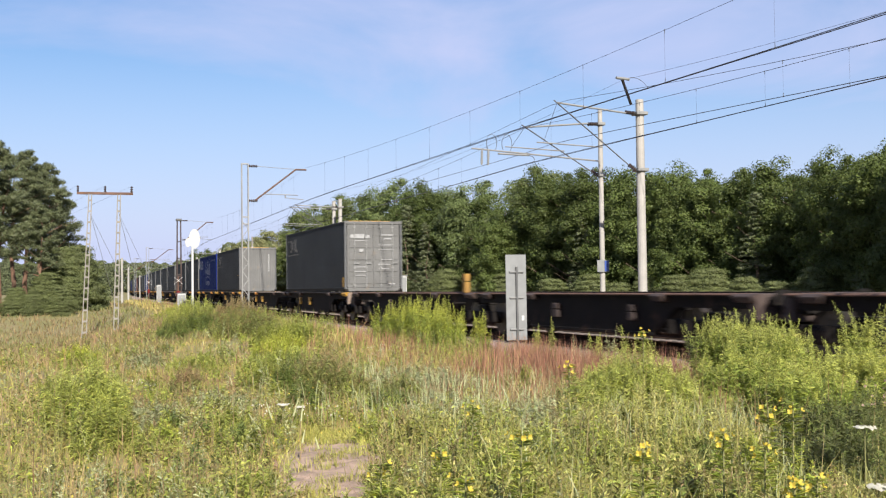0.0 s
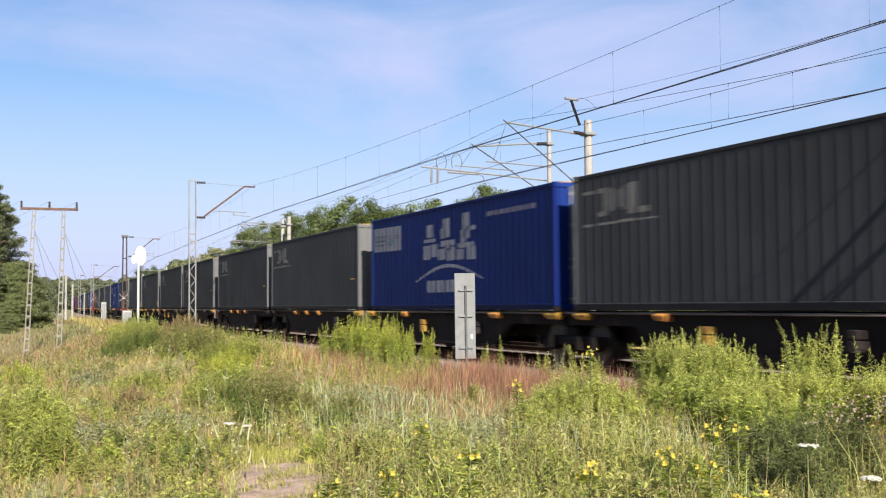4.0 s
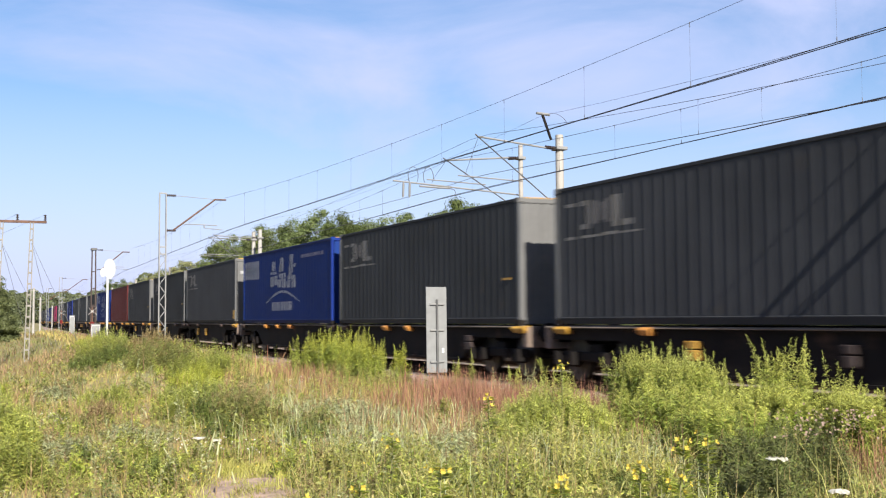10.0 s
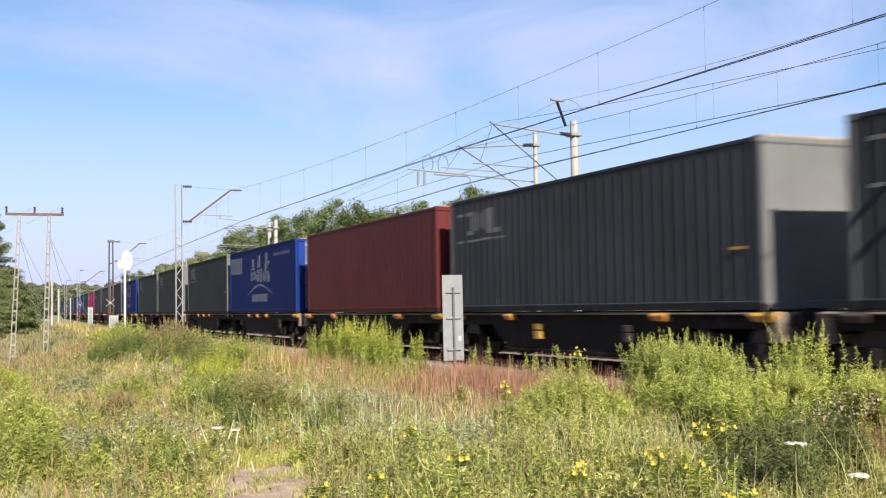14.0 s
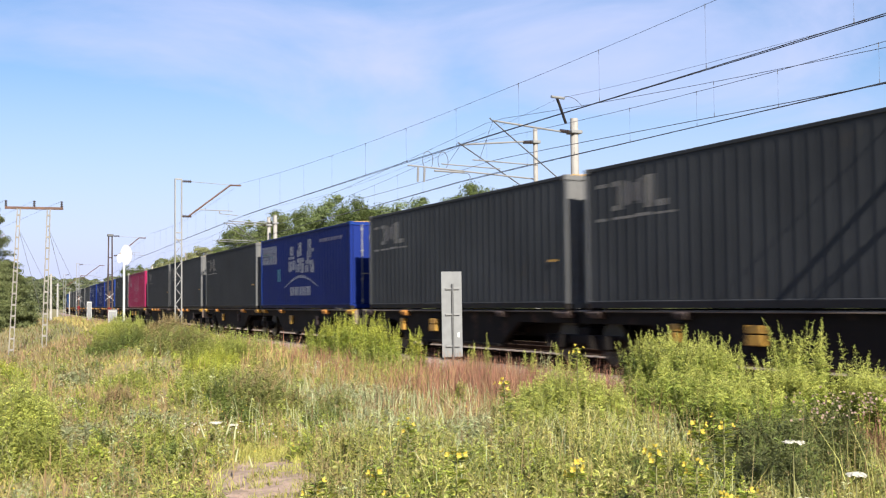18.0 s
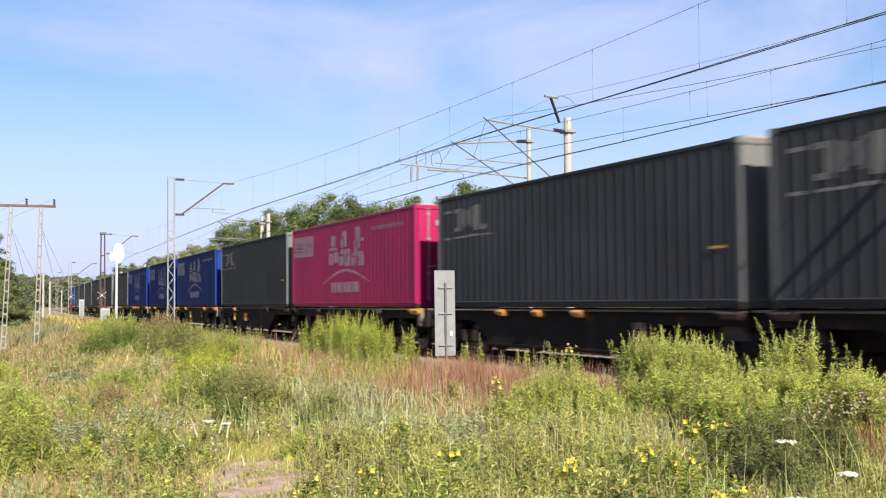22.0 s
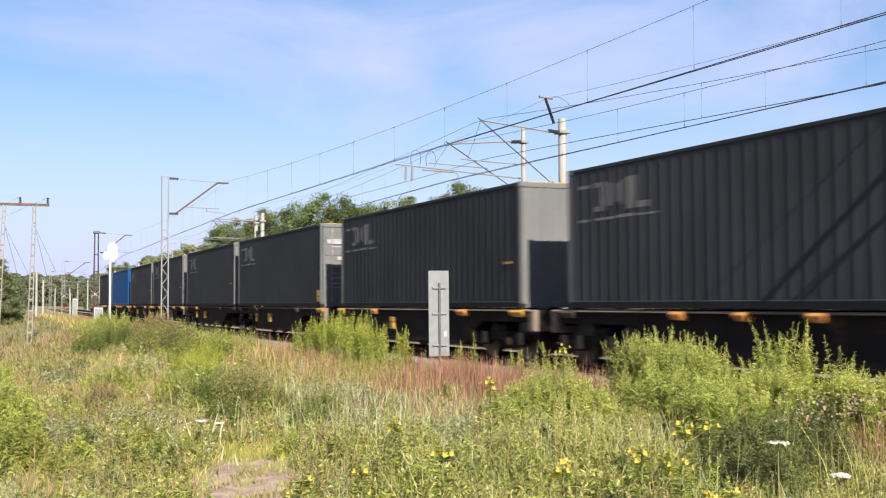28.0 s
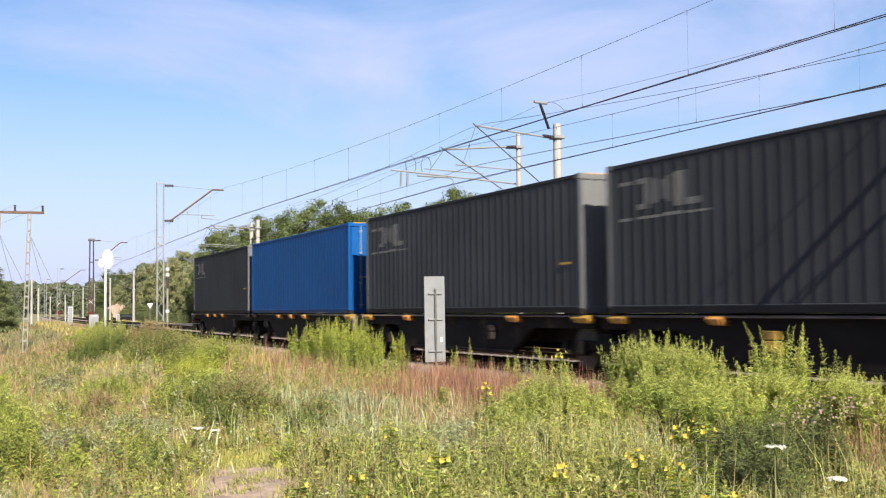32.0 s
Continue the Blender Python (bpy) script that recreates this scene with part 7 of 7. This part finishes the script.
# ---- flowers ----
def primrose(x, y, h, flowers, k):
    rng = np.random.default_rng(500 + k)
    z = float(height(x, y))
    g = thing("evening_primrose", Matrix.Translation((x, y, z)), label="evening primrose with open yellow flowers on a leafy stem", category="flower", group="yellow flowers")
    bm = bmesh.new()
    bar(bm, (0, 0, -0.05), (0.02, 0.01, h), 0.008, 0.005, 5)
    part("stem", bm, M["stem"], g)
    n = 90
    u = rng.random(n) ** 0.6
    a = rng.random(n) * 6.28
    c = np.stack([0.02 * u, 0.01 * u, h * (0.1 + 0.88 * u)], 1)
    d = np.stack([np.cos(a), np.sin(a), 0.4 + 0 * a], 1) * (0.07 + 0.05 * (1 - u))[:, None]
    s = np.stack([-np.sin(a), np.cos(a), 0 * a], 1) * 0.012
    v = np.stack([c, c + d * 0.5 - s, c + d - np.array([0, 0, 0.015]), c + d * 0.5 + s], 1).reshape(-1, 3)
    tagged(part("foliage", raw_mesh("foliage", v, np.arange(4 * n).reshape(n, 4), [M["goldenrod"]]), None, g), kind="stuff")
    for i in range(flowers + 2):
        t = i * 2.3 + rng.random()
        q0 = 0.02 + 0.055 * rng.random()
        p = Vector((math.cos(t) * q0, math.sin(t) * q0, h - 0.10 * rng.random() + 0.02))
        face = Vector((math.cos(t) - 0.2, math.sin(t) - 0.35, 0.2 + 0.8 * rng.random())).normalized()
        q = face.to_track_quat("Z", "Y").to_matrix()
        bm = bmesh.new()
        mid = bm.verts.new(p)
        ring_ = []
        for j in range(16):
            b = j * math.pi / 8
            r = 0.019 * (1.0 if j % 4 != 0 else 0.6)
            ring_.append(bm.verts.new(p + q @ Vector((r * math.cos(b), r * math.sin(b), 0.014 if j % 4 else 0.006))))
        for j in range(16):
            bm.faces.new((mid, ring_[j], ring_[(j + 1) % 16]))
        part("flower", bm, M["yellow_petal"], g, "yellow four-petalled flower")


for k, (x, y, h, n) in enumerate(((3.34, 5.4, 0.72, 6), (4.15, 5.77, 0.70, 6), (4.73, 6.08, 0.78, 4), (4.95, 6.1, 0.8, 3), (4.11, 5.32, 0.68, 5), (3.73, 4.6, 0.66, 6), (4.0, 4.75, 0.64, 5), (2.97, 6.19, 0.75, 4), (2.44, 5.82, 0.55, 3), (2.6, 6.6, 0.6, 3),
                                  (2.2, 6.6, 0.55, 2), (4.6, 8.6, 0.85, 4), (3.0, 5.0, 0.5, 4), (6.6, 10.6, 1.1, 4), (3.6, 8.4, 0.6, 3), (1.9, 5.6, 0.4, 3))):
    primrose(x, y, h, n, k)


def wild_carrot(x, y, h, r, k):
    rng = np.random.default_rng(600 + k)
    g = thing("wild_carrot", Matrix.Translation((x, y, float(height(x, y)))), label="wild carrot with a flat white flower head", category="flower", group="white flower heads")
    bm = bmesh.new()
    bar(bm, (0, 0, -0.05), (0, 0, h), 0.006, 0.004, 5)
    for j in range(9):
        b = j * 0.7
        bar(bm, (0, 0, h - 0.05), (r * 0.7 * math.cos(b), r * 0.7 * math.sin(b), h + 0.01), 0.002, 0.002, 3)
    part("stem", bm, M["stem"], g)
    n = 70
    a, q = rng.random(n) * 6.28, np.sqrt(rng.random(n)) * r
    c = np.stack([q * np.cos(a), q * np.sin(a), h + 0.02 - q * q * 1.5 + rng.normal(size=n) * 0.004], 1)
    v, f = cards(c, np.stack([0.3 * np.cos(a), 0.3 * np.sin(a) - 0.2, 1 + 0 * a], 1), 0.016, rng, 0.9)
    tagged(part("flower_head", raw_mesh("flower_head", v, f, [M["white_petal"]]), None, g), kind="stuff")


for k, (x, y, h, r) in enumerate(((5.43, 5.95, 0.62, 0.07), (4.99, 4.95, 0.62, 0.055), (4.54, 4.88, 0.52, 0.06), (2.25, 5.35, 0.38, 0.085), (2.9, 12.0, 0.35, 0.06), (3.15, 12.2, 0.3, 0.05))):
    wild_carrot(x, y, h, r, k)


def small_blooms(name, label, spots, per, spread, z0, z1, size, material, seed):
    rng = np.random.default_rng(seed)
    P = []
    for x, y in spots:
        px, py = x + rng.normal(size=per) * spread, y + rng.normal(size=per) * spread
        P.append(np.stack([px, py, height(px, py) + z0 + (z1 - z0) * rng.random(per)], 1))
    P = np.concatenate(P)
    v, f = cards(P, np.array([[-0.1, -0.6, 0.8]]) + rng.normal(size=(len(P), 3)) * 0.5, size, rng, 0.9)
    tagged(new(name, raw_mesh(name, v, f, [M[material]])), label, "flowers", kind="stuff")


small_blooms("thistle_heads", "faded pinkish brown thistle heads", ((6.75, 7.05), (7.05, 7.25), (7.45, 7.25), (7.25, 6.95), (6.5, 6.8), (7.55, 7.5), (7.3, 7.1)), 22, 0.16, 0.6, 0.84, 0.013, "pink_petal", 71)
small_blooms("yarrow", "small white yarrow heads in the grass", ((3.1, 12.3), (2.8, 12.6), (7.6, 22.3), (7.2, 21.8), (7.9, 22.6), (3.5, 11.8), (2.0, 16.5), (4.6, 25)), 20, 0.2, 0.2, 0.36, 0.010, "white_petal", 72)
small_blooms("yellow_blooms", "tiny yellow flowers scattered in the meadow", [(0.3 + 0.55 * i % 6, 8 + (i * 3.7) % 18) for i in range(26)] + [(5.5, 33), (6.3, 32), (3.75, 14.4), (4.4, 17.5), (8.6, 22), (8.2, 17)], 8, 0.4, 0.25, 0.5, 0.010, "yellow_petal", 73)


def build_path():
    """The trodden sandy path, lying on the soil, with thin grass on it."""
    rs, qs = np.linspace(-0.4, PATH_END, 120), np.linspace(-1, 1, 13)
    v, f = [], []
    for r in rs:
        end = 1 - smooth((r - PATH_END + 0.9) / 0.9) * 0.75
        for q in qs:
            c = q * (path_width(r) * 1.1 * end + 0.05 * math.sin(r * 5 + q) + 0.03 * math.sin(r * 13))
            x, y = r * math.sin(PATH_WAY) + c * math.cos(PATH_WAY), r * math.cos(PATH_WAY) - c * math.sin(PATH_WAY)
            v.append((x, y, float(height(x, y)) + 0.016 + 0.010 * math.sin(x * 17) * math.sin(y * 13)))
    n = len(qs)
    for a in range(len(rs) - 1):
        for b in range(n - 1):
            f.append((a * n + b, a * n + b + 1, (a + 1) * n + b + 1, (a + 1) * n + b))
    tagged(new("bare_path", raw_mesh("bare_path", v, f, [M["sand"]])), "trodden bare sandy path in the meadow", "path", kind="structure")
    rng = np.random.default_rng(88)
    m = 16000
    r, q = (PATH_END + 0.3) * rng.random(m), rng.normal(size=m) * 0.7
    c = q * path_width(r)
    x, y = r * math.sin(PATH_WAY) + c * math.cos(PATH_WAY), r * math.cos(PATH_WAY) - c * math.sin(PATH_WAY)
    k = patchy(x, y, 0.5, 12) * 0.5 + 0.35 * q ** 2 + 0.4 * smooth((r - PATH_END + 1.2) / 1.2) > 0.36
    x, y = x[k], y[k]
    v, f = blades(x, y, height(x, y), (0.03 + 0.08 * rng.random(len(x))) * (1 + 0.8 * np.minimum(1.5, np.abs(q[k]))), 0.006 + 0 * x, rng, 0.9)
    tagged(new("grass_sprigs", raw_mesh("grass_sprigs", v, f, [M["grass_green"]])), "thin grass sprigs on the trodden path", "grass", kind="stuff")


build_path()


motions()
